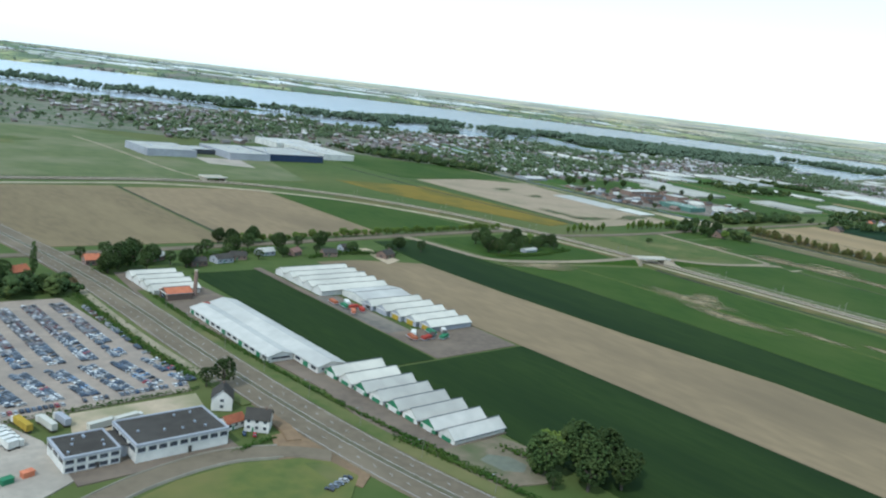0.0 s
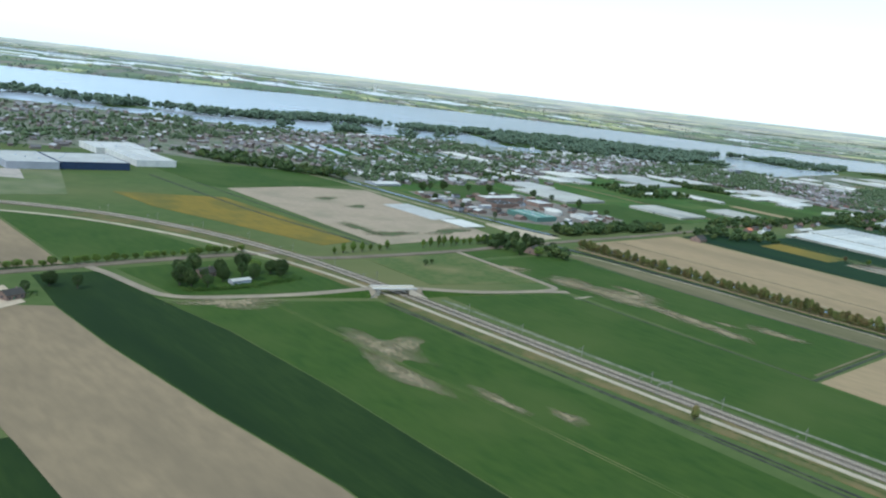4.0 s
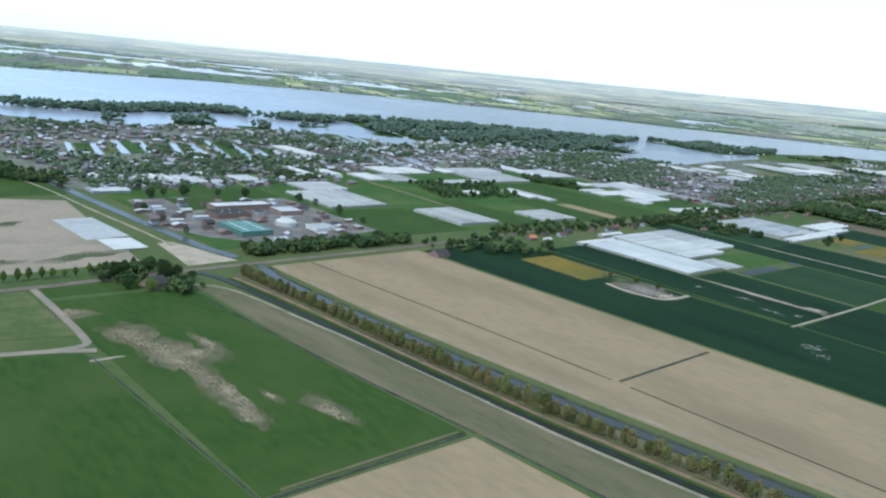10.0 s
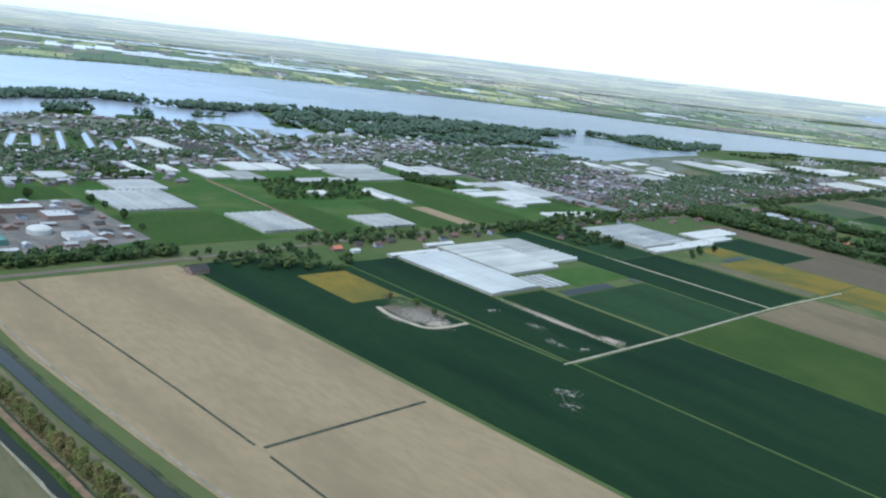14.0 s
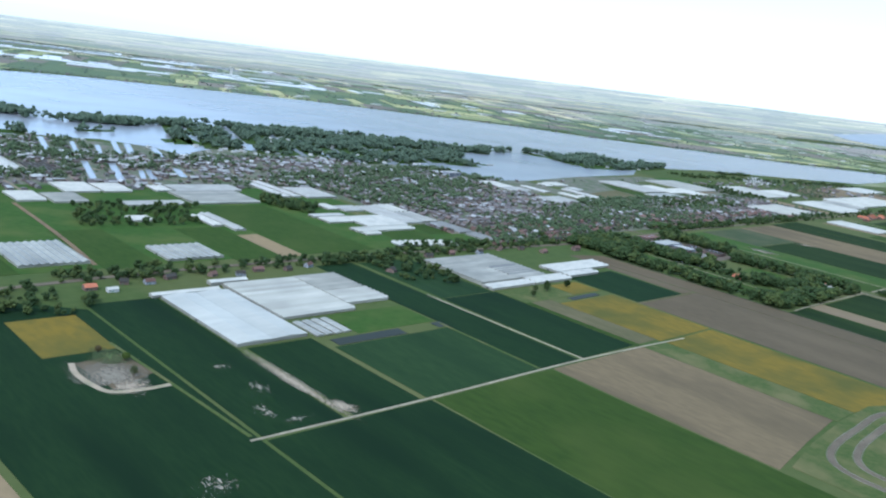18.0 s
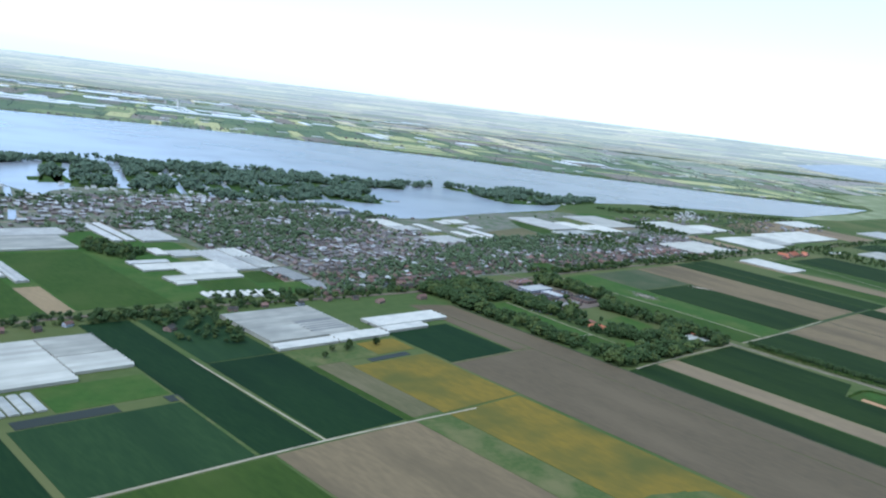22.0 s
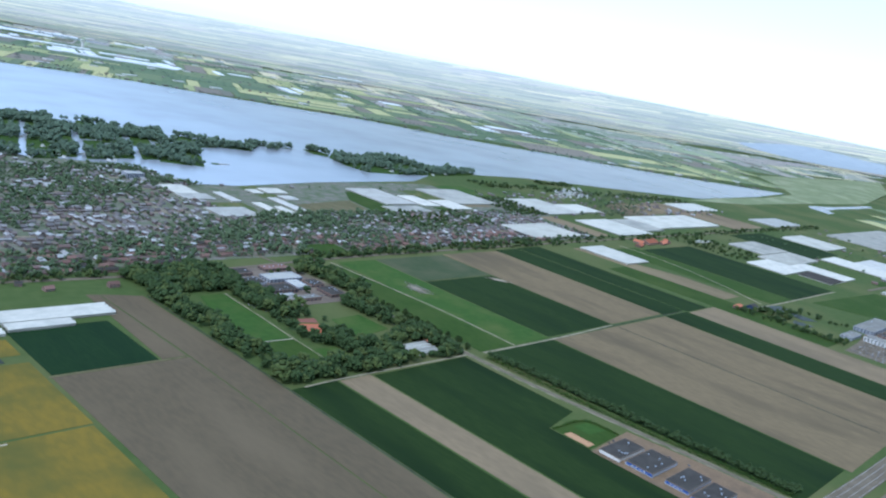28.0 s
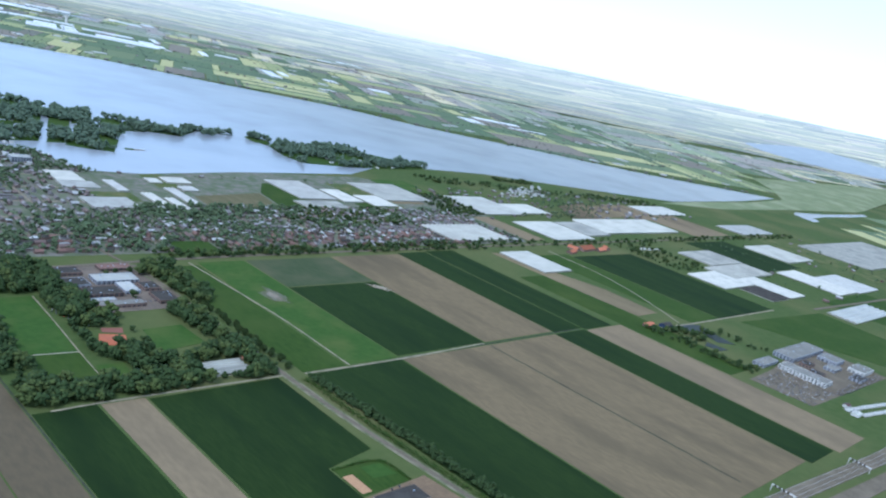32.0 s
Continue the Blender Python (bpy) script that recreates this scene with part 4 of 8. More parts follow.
for o in (-3.1, -2.0, 1.1, 2.2):
    ribbon("rail", TRACK, 0.26, RAIL, "brown steel rail", top=0.55, parent=railway, offset=o, steps=10)
for o in (-2.6, 1.6):
    ribbon("sleeper_bed", TRACK, 1.5, SLEEPER, "pale concrete sleepers", top=0.45, parent=railway, offset=o, steps=10)
ribbon("path", [(-300, 390), (111, 431), (200, 434), (268, 402), (308, 358), (332, 310), (345.5, 268), (352.3, 226), (357, 170), (360.8, 120), (363.6, 80), (368.5, 20), (381, -180)], 2.2, PALE_TRACK, "pale concrete maintenance path beside the railway", "path", top=0.5)
motorway = ribbon("road", [(1200, -172), (1500, -186), (1603, -190), (1764, -203), (1848, -208), (2300, -225)], 13, ASPHALT, "wide grey motorway carriageway", top=0.45)
ribbon("road", [(1200, -192), (1500, -206), (1603, -210), (1764, -223), (1848, -228), (2300, -245)], 13, ASPHALT, "wide grey motorway carriageway", top=0.45)
for o in (-5.9, 5.9, -2, 2):
    ribbon("edge_line", [(1200, -172), (1500, -186), (1603, -190), (1764, -203), (1848, -208), (2300, -225)], 0.14, PAINT, "white lane line", top=0.47, parent=motorway, offset=o)
bridge_hump = lambda q: 2.7 * math.exp(-((q.x - 356) / 30) ** 2)
ribbon("road", [(253, 303), (258, 285), (262, 262), (266, 251), (279, 243.5), (320, 234), (347.4, 227.7)], 3.6, ROADGREY, "country road climbing an embankment to a bridge", top=0.35, rise=bridge_hump, steps=10)
ribbon("road", [(365.6, 222.3), (400, 213), (430, 206), (446, 200)], 3.6, ROADGREY, "country road coming down from a bridge", top=0.35, rise=bridge_hump, steps=10)
for pts in ([(262, 258), (266, 250), (279, 243), (320, 234), (344.6, 228.6)], [(368.4, 221.4), (400, 213), (430, 206), (446, 200)]):
    ribbon("embankment", pts, 5.2, GREEN_MD, "green grassy road embankment", "embankment", top=0.12, rise=bridge_hump, steps=10)
ribbon("road", [(432, 206), (444, 207), (447, 216), (449, 250), (450, 283)], 3.0, ROADGREY, "grey farm road with a sharp bend", top=0.34)
kart = slab("pavement", [(966, -52), (1004, -46), (1046, -43), (1090, -43), (1120, -56), (1150, -170), (966, -170)], OLIVE, "rough grass ground of a kart track", "track ground")
for pts in ([(1000, -150), (988, -110), (984, -80), (990, -62), (1010, -54), (1050, -52), (1084, -52), (1100, -64), (1112, -100), (1116, -150)], [(1020, -150), (1000, -100), (996, -80), (1003, -68), (1023, -62), (1055, -60), (1074, -61), (1088, -74), (1094, -105), (1090, -150)]):
    r = ribbon("track", pts, 3.0, ASPHALT, "winding grey kart track with pale kerbs", "race track", top=0.32)
    for o in (-1.85, 1.85):
        ribbon("kerb", pts, 0.2, CONCRETE_WORN, "pale track kerb", top=0.36, parent=r, offset=o)

for o in (0, 1.4):
    ribbon("wheel_track", [(299 + o, 230), (303.5 + o, 152), (307.5 + o, 109), (314 + o, -80)], 0.18, OLIVE, "faint tractor wheel track in the meadow", "track", top=0.24)
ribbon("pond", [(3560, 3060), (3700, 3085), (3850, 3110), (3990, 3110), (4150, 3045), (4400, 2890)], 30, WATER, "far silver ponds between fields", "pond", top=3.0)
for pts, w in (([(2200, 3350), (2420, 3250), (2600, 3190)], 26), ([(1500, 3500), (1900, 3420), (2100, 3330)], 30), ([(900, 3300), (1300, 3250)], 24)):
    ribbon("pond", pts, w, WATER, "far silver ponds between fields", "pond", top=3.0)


# ---- greenhouses, sheds and works ----
def greenhouse(x0, x1, y0, y1, material, label, h=2.2, span=3.2, along="x", rise=1.0, wall=None, name="greenhouse"):
    """Low walls under a roof of many equal ridges."""
    root = thing(name, ((x0 + x1) / 2, (y0 + y1) / 2, 0.1), 0, label, name.replace("_", " "))
    w, d = (x1 - x0) / 2, (y1 - y0) / 2
    part("wall", boxed(-w + 0.15, w - 0.15, -d + 0.15, d - 0.15, 0, h), wall or GLASS_ROOF, root)
    bm = bmesh.new()
    size = 2 * (d if along == "x" else w)
    n = max(1, round(size / span))
    step = size / n
    if x0 < 1800 and n > 1:
        bm.free()
        near, length = step / 2 - 0.13, (w if along == "x" else d)
        prof = [(-near, h - 0.25), (near, h - 0.25), (near, h), (0, h + rise), (-near, h)]
        verts = [(e, a, z) if along == "x" else (a, e, z) for e in (-length, length) for a, z in prof]
        me = quad_mesh("roof_bay", verts, [(0, 1, 2, 3, 4), (9, 8, 7, 6, 5), *((i, (i + 1) % 5, 5 + (i + 1) % 5, 5 + i) for i in range(5))], [material])
        for k in range(n):
            bay = new("roof_bay", me)
            c = -size / 2 + (k + 0.5) * step
            bay.parent, bay.matrix_basis = root, pose(0, c, 0) if along == "x" else pose(c, 0, 0)
        part("end_door", boxed(-w - 0.04, -w + 0.16, -0.7, 0.7, 0, h * 0.8), WINDOW, root)
        return root
    rows = []
    for k in range(n):
        a = -size / 2 + k * step
        rows += [(a, h), (a + step / 2, h + rise)]
    rows.append((size / 2, h))
    ends = (-w, w) if along == "x" else (-d, d)
    lines = [[bm.verts.new((e, a, z) if along == "x" else (a, e, z)) for a, z in rows] for e in ends]
    low = [[bm.verts.new((e, a, h - 0.25) if along == "x" else (a, e, h - 0.25)) for a in (rows[0][0], rows[-1][0])] for e in ends]
    for i in range(len(rows) - 1):
        bm.faces.new((lines[0][i], lines[0][i + 1], lines[1][i + 1], lines[1][i]))
    for j in (0, 1):
        bm.faces.new([*lines[j], low[j][1], low[j][0]])
    for i, k in ((0, 0), (-1, 1)):
        bm.faces.new((lines[0][i], lines[1][i], low[1][k], low[0][k]))
    bmesh.ops.recalc_face_normals(bm, faces=bm.faces)
    part("roof", bm, material, root)
    return root


GW, GG, GC = "white greenhouse with a ridged roof", "grey glass greenhouse with a ridged roof", "cream nursery shed with a ridged roof"
greenhouse(819, 862, 171, 255, GLASS_WHITE, "large bright white greenhouse beside dark crops", h=1.8, span=21, rise=0.7, along="y")
greenhouse(815, 858, 256.5, 262, WHITE_ROOF, "long white packing shed behind the greenhouse", h=1.8, span=6)
greenhouse(864, 916, 198, 266, GLASS_WHITE, "large white greenhouse with many ridges", h=1.8, span=4.2, along="x")
greenhouse(917, 950, 234, 267, GLASS_ROOF, GG, h=1.8, span=4.2, along="x")
greenhouse(917, 951, 208, 233, GLASS_WHITE, GW, h=1.8, span=4.2, along="x")
greenhouse(858, 884, 268, 274, WHITE_ROOF, "long white packing shed", h=2.4, span=6)
for k in range(4):
    greenhouse(866 + 6.2 * k, 871 + 6.2 * k, 168, 192, GLASS_ROOF, "low grey cold frame on grass", h=0.8, span=5, along="y", rise=0.4, name="cold_frame")
SLATE_GLASS = mat("bare_slate_glass", (0.1650, 0.1576, 0.1316), rough=0.35, second=(0.2000, 0.1872, 0.1551), scale=0.15, spec=0.2)
greenhouse(1044, 1118, 212, 276, GLASS_ROOF, GG, h=2.4, span=4.5)
greenhouse(1083, 1115, 219, 244, SLATE_GLASS, "darker grey bay of a greenhouse", h=2.7, span=4.5)
greenhouse(1042, 1090, 199, 210, WHITE_ROOF, GW, h=1.8, span=5)
greenhouse(1091, 1136, 199, 213, WHITE_ROOF, GW, h=1.8, span=5)
greenhouse(1139, 1212, 216, 236, WHITE_ROOF, "bright white greenhouse with a stepped end", h=1.9, span=5)
greenhouse(1139, 1180, 204, 215, WHITE_ROOF, GW, h=1.9, span=5)
for x0, x1, y0, y1, m, lab, al in ((703, 760, 409, 473, GLASS_ROOF, GG, "y"), (768, 811, 334, 388, GLASS_ROOF, GG, "y"), (630, 660, 520, 543, CREAM_ROOF, GC, "x"), (690, 712, 524, 548, CREAM_ROOF, GC, "x"), (666, 686, 556, 566, CREAM_ROOF, GC, "x"), (859, 900, 326, 362, GLASS_ROOF, GG, "y"),
        (950, 960, 396, 456, GREY_ROOF, GG, "y"), (939, 949, 412, 450, WHITE_ROOF, GW, "y"), (1079, 1127, 387, 426, WHITE_ROOF, GW, "x"), (1051, 1078.5, 407, 426, WHITE_ROOF, GW, "x"), (1056, 1123, 371, 385.5, GLASS_WHITE, GW, "x"), (1057, 1074, 361, 369, WHITE_ROOF, GW, "x"), (1126, 1152, 392, 466, GREY_ROOF, GG, "y"), (1153, 1174, 437, 470, GLASS_WHITE, GW, "y"), (1153, 1175, 394, 435, GLASS_ROOF, GG, "y"), (1159, 1177, 349, 390, SLATE_GLASS, GG, "y"), (1163, 1178, 316, 345, SLATE_GLASS, GG, "y"), (1100, 1124, 448, 470, GREY_ROOF, GG, "x"), (1087, 1099, 458, 481, WHITE_ROOF, GW, "x"), (1050, 1086, 430, 439, CREAM_ROOF, GC, "x"),
        (1074, 1084, 516, 594, CREAM_ROOF, GC, "y"), (1087, 1096, 516, 596, CREAM_ROOF, GC, "y"),
        (2043, 2140, 449, 548, GLASS_WHITE, GW, "y"), (2142, 2216, 456, 510, GLASS_WHITE, GW, "y"), (1852, 1963, 330, 396, GLASS_WHITE, GW, "y"), (2062, 2160, 324, 412, GLASS_WHITE, GW, "y"), (2166, 2230, 340, 410, GLASS_ROOF, GG, "y"), (2234, 2470, 350, 424, GLASS_WHITE, GW, "y"), (1886, 1942, 210, 284, GLASS_WHITE, GW, "y"),
        (2290, 2395, 190, 252, GLASS_ROOF, GG, "y"), (2252, 2390, 136, 186, GLASS_ROOF, GG, "y"), (2170, 2265, 110, 170, WHITE_ROOF, GW, "y"), (2268, 2320, 56, 150, WHITE_ROOF, GW, "y"), (2206, 2262, 56, 106, DARK_ROOF, "dark grey greenhouse roof", "y"), (2558, 2670, 175, 264, GLASS_WHITE, GW, "y"), (2425, 2500, 40, 144, WHITE_ROOF, GW, "y"), (2503, 2600, 36, 110, CREAM_ROOF, GC, "y"), (2800, 3200, 110, 256, GLASS_ROOF, GG, "y"), (2264, 2420, -36, 4, GLASS_WHITE, GW, "x"),
        (1445, 1484, 531, 556, GREY_ROOF, GG, "x"), (1447, 1478, 558, 600, WHITE_ROOF, GW, "x"), (1500, 1513, 521, 565, CREAM_ROOF, GC, "y"), (1445, 1496, 456, 494, GREY_ROOF, GG, "x"), (1557, 1573, 563, 583, WHITE_ROOF, GW, "x"), (1584, 1604, 531, 550, CREAM_ROOF, GC, "x"), (1846, 1890, 481, 534, WHITE_ROOF, GW, "y"), (1892, 1986, 512, 606, GLASS_ROOF, GG, "y"),
        (727, 769, 476, 511, GREY_ROOF, GG, "x"), (874, 905, 549, 590, WHITE_ROOF, GW, "x"), (908, 934, 549, 584, WHITE_ROOF, GW, "x"), (825, 848, 517, 553, WHITE_ROOF, GW, "x"), (851, 879, 509, 544, GLASS_ROOF, GG, "x"), (903, 958, 492, 507, GREY_ROOF, GG, "x"), (966, 1034, 494, 546, GLASS_ROOF, GG, "x"), (976, 1046, 548, 576, GREY_ROOF, GG, "x"), (957, 974, 550, 574, WHITE_ROOF, GW, "y"), (1101, 1138, 511, 560, GREY_ROOF, GG, "y"), (776, 786, 536, 592, WHITE_ROOF, GW, "y"), (801, 815, 545, 575, WHITE_ROOF, GW, "y"), (760, 774, 537, 551, CREAM_ROOF, GC, "x"), (884, 901, 437, 453, WHITE_ROOF, GW, "x"), (852, 876, 654, 736, GLASS_WHITE, GW, "y"), (880, 906, 648, 690, DARK_ROOF, "dark grey greenhouse roof", "y"), (1522, 1536, 462, 515, WHITE_ROOF, GW, "y"), (1541, 1553, 452, 496, WHITE_ROOF, GW, "y"), (1562, 1576, 470, 540, CREAM_ROOF, GC, "y"), (1580, 1612, 565, 590, WHITE_ROOF, GW, "x"), (1740, 1800, 510, 600, GREY_ROOF, GG, "y"), (1806, 1840, 500, 560, WHITE_ROOF, GW, "y"), (1720, 1790, 470, 500, GLASS_ROOF, GG, "x"), (1365, 1396, 81, 101, GLASS_ROOF, "grey glass nursery beside the woods", "x"), (2560, 2700, 460, 520, WHITE_ROOF, GW, "x"), (2700, 2850, 330, 390, GREY_ROOF, GG, "x")):
    greenhouse(x0, x1, y0, y1, m, lab, h=1.5, span=5.0 if x1 - x0 < 100 else 8.0, along=al, rise=0.9 if x1 - x0 < 100 else 1.8)


GUTTER = mat("weathered_gutter", (0.16, 0.165, 0.16), second=(0.12, 0.125, 0.12), scale=1.0)


def gabled_shed(x0, x1, y0, y1, h, rise, roof, wall, label, along="x", doors=None, door_side="-x", name="shed", group=""):
    root = thing(name, ((x0 + x1) / 2, (y0 + y1) / 2, 0.1), 0, label, name.replace("_", " "), group)
    w, d = (x1 - x0) / 2, (y1 - y0) / 2
    part("wall", house_wall(bmesh.new(), -w, w, -d, d, h, rise, along), wall, root)
    part("roof", gable(bmesh.new(), -w, w, -d, d, h, rise, 0.2, 0.12, along), roof, root)
    if rise > 0.6:
        cap = (-w - 0.22, w + 0.22, -0.12, 0.12) if along == "x" else (-0.12, 0.12, -d - 0.22, d + 0.22)
        part("ridge_cap", boxed(*cap, h + rise + 0.08, h + rise + 0.2), GUTTER, root, "grey ridge cap")
        for e in (-1, 1):
            edge = (-w - 0.2, w + 0.2, e * (d + 0.28) - 0.11, e * (d + 0.28) + 0.11) if along == "x" else (e * (w + 0.28) - 0.11, e * (w + 0.28) + 0.11, -d - 0.2, d + 0.2)
            part("gutter", boxed(*edge, h - 0.2, h + 0.03), GUTTER, root, "dark gutter")
    if doors:
        if door_side == "-x":
            part("door", boxed(-w - 0.12, -w + 0.05, -d * 0.55, d * 0.55, 0, h * 0.85), doors, root, "large painted door")
            part("fascia", boxed(-w - 0.1, -w + 0.05, -d * 0.92, d * 0.92, h * 0.88, h * 1.02), WALL_W, root, "white fascia board")
        else:
            n = max(2, int(2 * w / 6) if door_side == "-y" else 2)
            for k in range(n):
                c = -w + (k + 0.5) * 2 * w / n
                part("door", boxed(c - 1.1, c + 1.1, -d - 0.12, -d + 0.05, 0, h * 0.8), doors, root, "painted door")
    return root


for k in range(8):
    gabled_shed(116 + 0.3 * k, 131.5 + 0.3 * k, 113.4 + 5.85 * (7 - k), 118.5 + 5.85 * (7 - k), 1.2, 1.7, WHITE_ROOF if k < 2 else GREY_ROOF if k < 6 else CREAM_ROOF, WALL_W if k % 2 else GREEN_PAINT, "nursery shed with a pale ridged roof and green gable", "x", GREEN_PAINT if k % 2 else WALL_W, group="row of nursery sheds")


def long_shed(x0, x1, y0, y1, h, rise, label, bays):
    root = thing("long_shed", ((x0 + x1) / 2, (y0 + y1) / 2, 0.1), 0, label, "shed")
    w, d = (x1 - x0) / 2, (y1 - y0) / 2
    part("wall", house_wall(bmesh.new(), -w, w, -d, d, h, rise, "y"), WALL_W, root)
    part("roof", gable(bmesh.new(), -w, w, -d, d, h, rise, 0.3, 0.15, "y"), CREAM_ROOF, root)
    for k in range(bays):
        c = -d + (k + 0.5) * 2 * d / bays
        part("door" if k % 3 == 1 else "window", boxed(-w - 0.1, -w + 0.05, c - d / bays * 0.6, c + d / bays * 0.6, 0 if k % 3 == 1 else 0.7, h * 0.8), GREEN_PAINT if k % 3 == 1 else WINDOW, root)
    part("end_window", boxed(-w * 0.7, w * 0.7, -d - 0.1, -d + 0.05, 0.8, h * 0.75), WINDOW, root)
    return root


long_shed(106.5, 114, 171, 215, 1.7, 0.9, "long cream-roofed nursery hall with green doors", 14)
long_shed(114.2, 122.5, 160, 218, 1.8, 1.0, "long cream-roofed nursery hall behind another", 16)
slab("pavement", [(105, 112), (116, 112.5), (134, 113), (134, 158), (126, 158), (124, 222), (120, 262), (102, 262), (99, 232), (105, 200), (110, 150)], ASPHALT_DK, "dark paved yard round the nursery sheds", "paving")
for k in range(5):
    gabled_shed(155, 183, 219.5 + 6 * k, 225.2 + 6 * k, 1.7, 1.3, WHITE_ROOF, WALL_W, "white ridged greenhouse bay", "x", name="greenhouse_bay", group="bays of the large nursery")
gabled_shed(163, 183, 206, 219, 1.9, 0.8, CREAM_ROOF, WALL_W, "low cream-roofed nursery hall", "x", name="greenhouse_bay")
for k in range(5):
    gabled_shed(161.5 + 1.1 * k, 183, 176 + 6 * (4 - k), 181.5 + 6 * (4 - k), 1.7, 1.4, WHITE_ROOF, WALL_G, "white ridged nursery bay with yellow doors", "x", YELLOW_PAINT if k > 1 else WALL_G, name="greenhouse_bay", group="bays of the large nursery")
slab("pavement", [(152, 157), (184, 157), (184, 178), (161, 180), (161, 218), (154, 220), (154, 258), (151, 258)], ASPHALT_DK, "dark asphalt yard beside the nursery", "paving")
slab("pavement", [(152, 180), (161, 180), (160, 218), (152, 219)], WORKS_GROUND, "brown paved strip along the nursery", "paving")
for k in range(4):
    gabled_shed(103.5, 118.5, 233.5 + 5.6 * k, 238.8 + 5.6 * k, 1.7, 1.3, WHITE_ROOF, WALL_W, "white ridged glasshouse near a brick chimney", "x", name="greenhouse_bay", group="old glasshouse")
gabled_shed(105, 113, 227.5, 232.8, 2.2, 1.3, RED_ROOF, BRICK, "small boiler house with orange tiles", "x", WINDOW, name="boiler_house")
chim = thing("chimney", (115.5, 231, 0.1), 0, "tall brown brick chimney beside the glasshouse", "chimney")
bm = bmesh.new()
bmesh.ops.create_cone(bm, cap_ends=True, segments=14, radius1=0.75, radius2=0.5, depth=8, matrix=Matrix.Translation((0, 0, 4)))
part("shaft", bm, BRICK, chim)
bm = bmesh.new()
bmesh.ops.create_cone(bm, cap_ends=True, segments=14, radius1=0.62, radius2=0.62, depth=0.4, matrix=Matrix.Translation((0, 0, 8.1)))
part("cap", bm, CONCRETE, chim)


greenhouse(508, 527, 336, 360, WHITE_ROOF, "white covered water basin on the sand plot", h=0.6, span=24, rise=0.2, along="y", name="covered_basin")
for k in range(9):
    gabled_shed(578 + 8.8 * k, 586.4 + 8.8 * k, 540 - 1.9 * k, 560 - 1.3 * k, 1.4, 1.6, WHITE_ROOF if k in (5, 6) else CREAM_ROOF, WALL_W, "pale arched tunnel greenhouse in a long row", "y", name="tunnel_greenhouse", group="row of tunnel greenhouses")
for k in range(10):
    gabled_shed(1062 + 6 * k, 1067.6 + 6 * k, 323 - 1.2 * k, 335 - 0.9 * k, 1.0, 1.3, WHITE_ROOF, WALL_W, "white tunnel greenhouse beside the country road", "y", name="tunnel_greenhouse", group="tunnels along the country road")
gabled_shed(556, 583, 491, 507, 1.6, 1.0, CREAM_ROOF, WALL_G, "low cream-roofed shed beside the canal", "x", name="shed")
wr = random.Random(8)
for k, (x, y) in enumerate([(572, 455), (580, 446), (566, 440), (575, 432), (562, 424), (570, 415), (578, 405), (562, 402), (570, 392), (560, 386), (672, 442), (680, 430), (676, 410), (684, 396), (676, 380), (664, 372), (672, 360), (616, 440), (628, 446), (640, 440), (652, 448), (598, 440), (604, 456), (590, 420), (580, 370), (584, 356), (620, 340), (660, 340), (556, 392), (566, 380), (574, 424), (584, 414), (590, 398), (588, 384), (596, 366), (608, 332), (630, 332), (642, 336), (668, 350), (680, 346), (686, 366), (684, 418), (666, 430), (646, 384), (632, 390), (624, 380), (616, 386), (638, 404)]):
    w_, d_ = wr.uniform(3.5, 10), wr.uniform(3, 6)
    gabled_shed(x - w_ / 2, x + w_ / 2, y - d_ / 2, y + d_ / 2, wr.uniform(1.4, 2.2), wr.uniform(0.3, 1.2), wr.choice((GREY_ROOF, DARK_ROOF, DARK_ROOF, BRICK, BRICK, CREAM_ROOF)), wr.choice((BRICK, WALL_G, BRICK)), "low works shed with a worn roof in the yard", wr.choice("xy"), name="works_shed", group="sheds of the works")


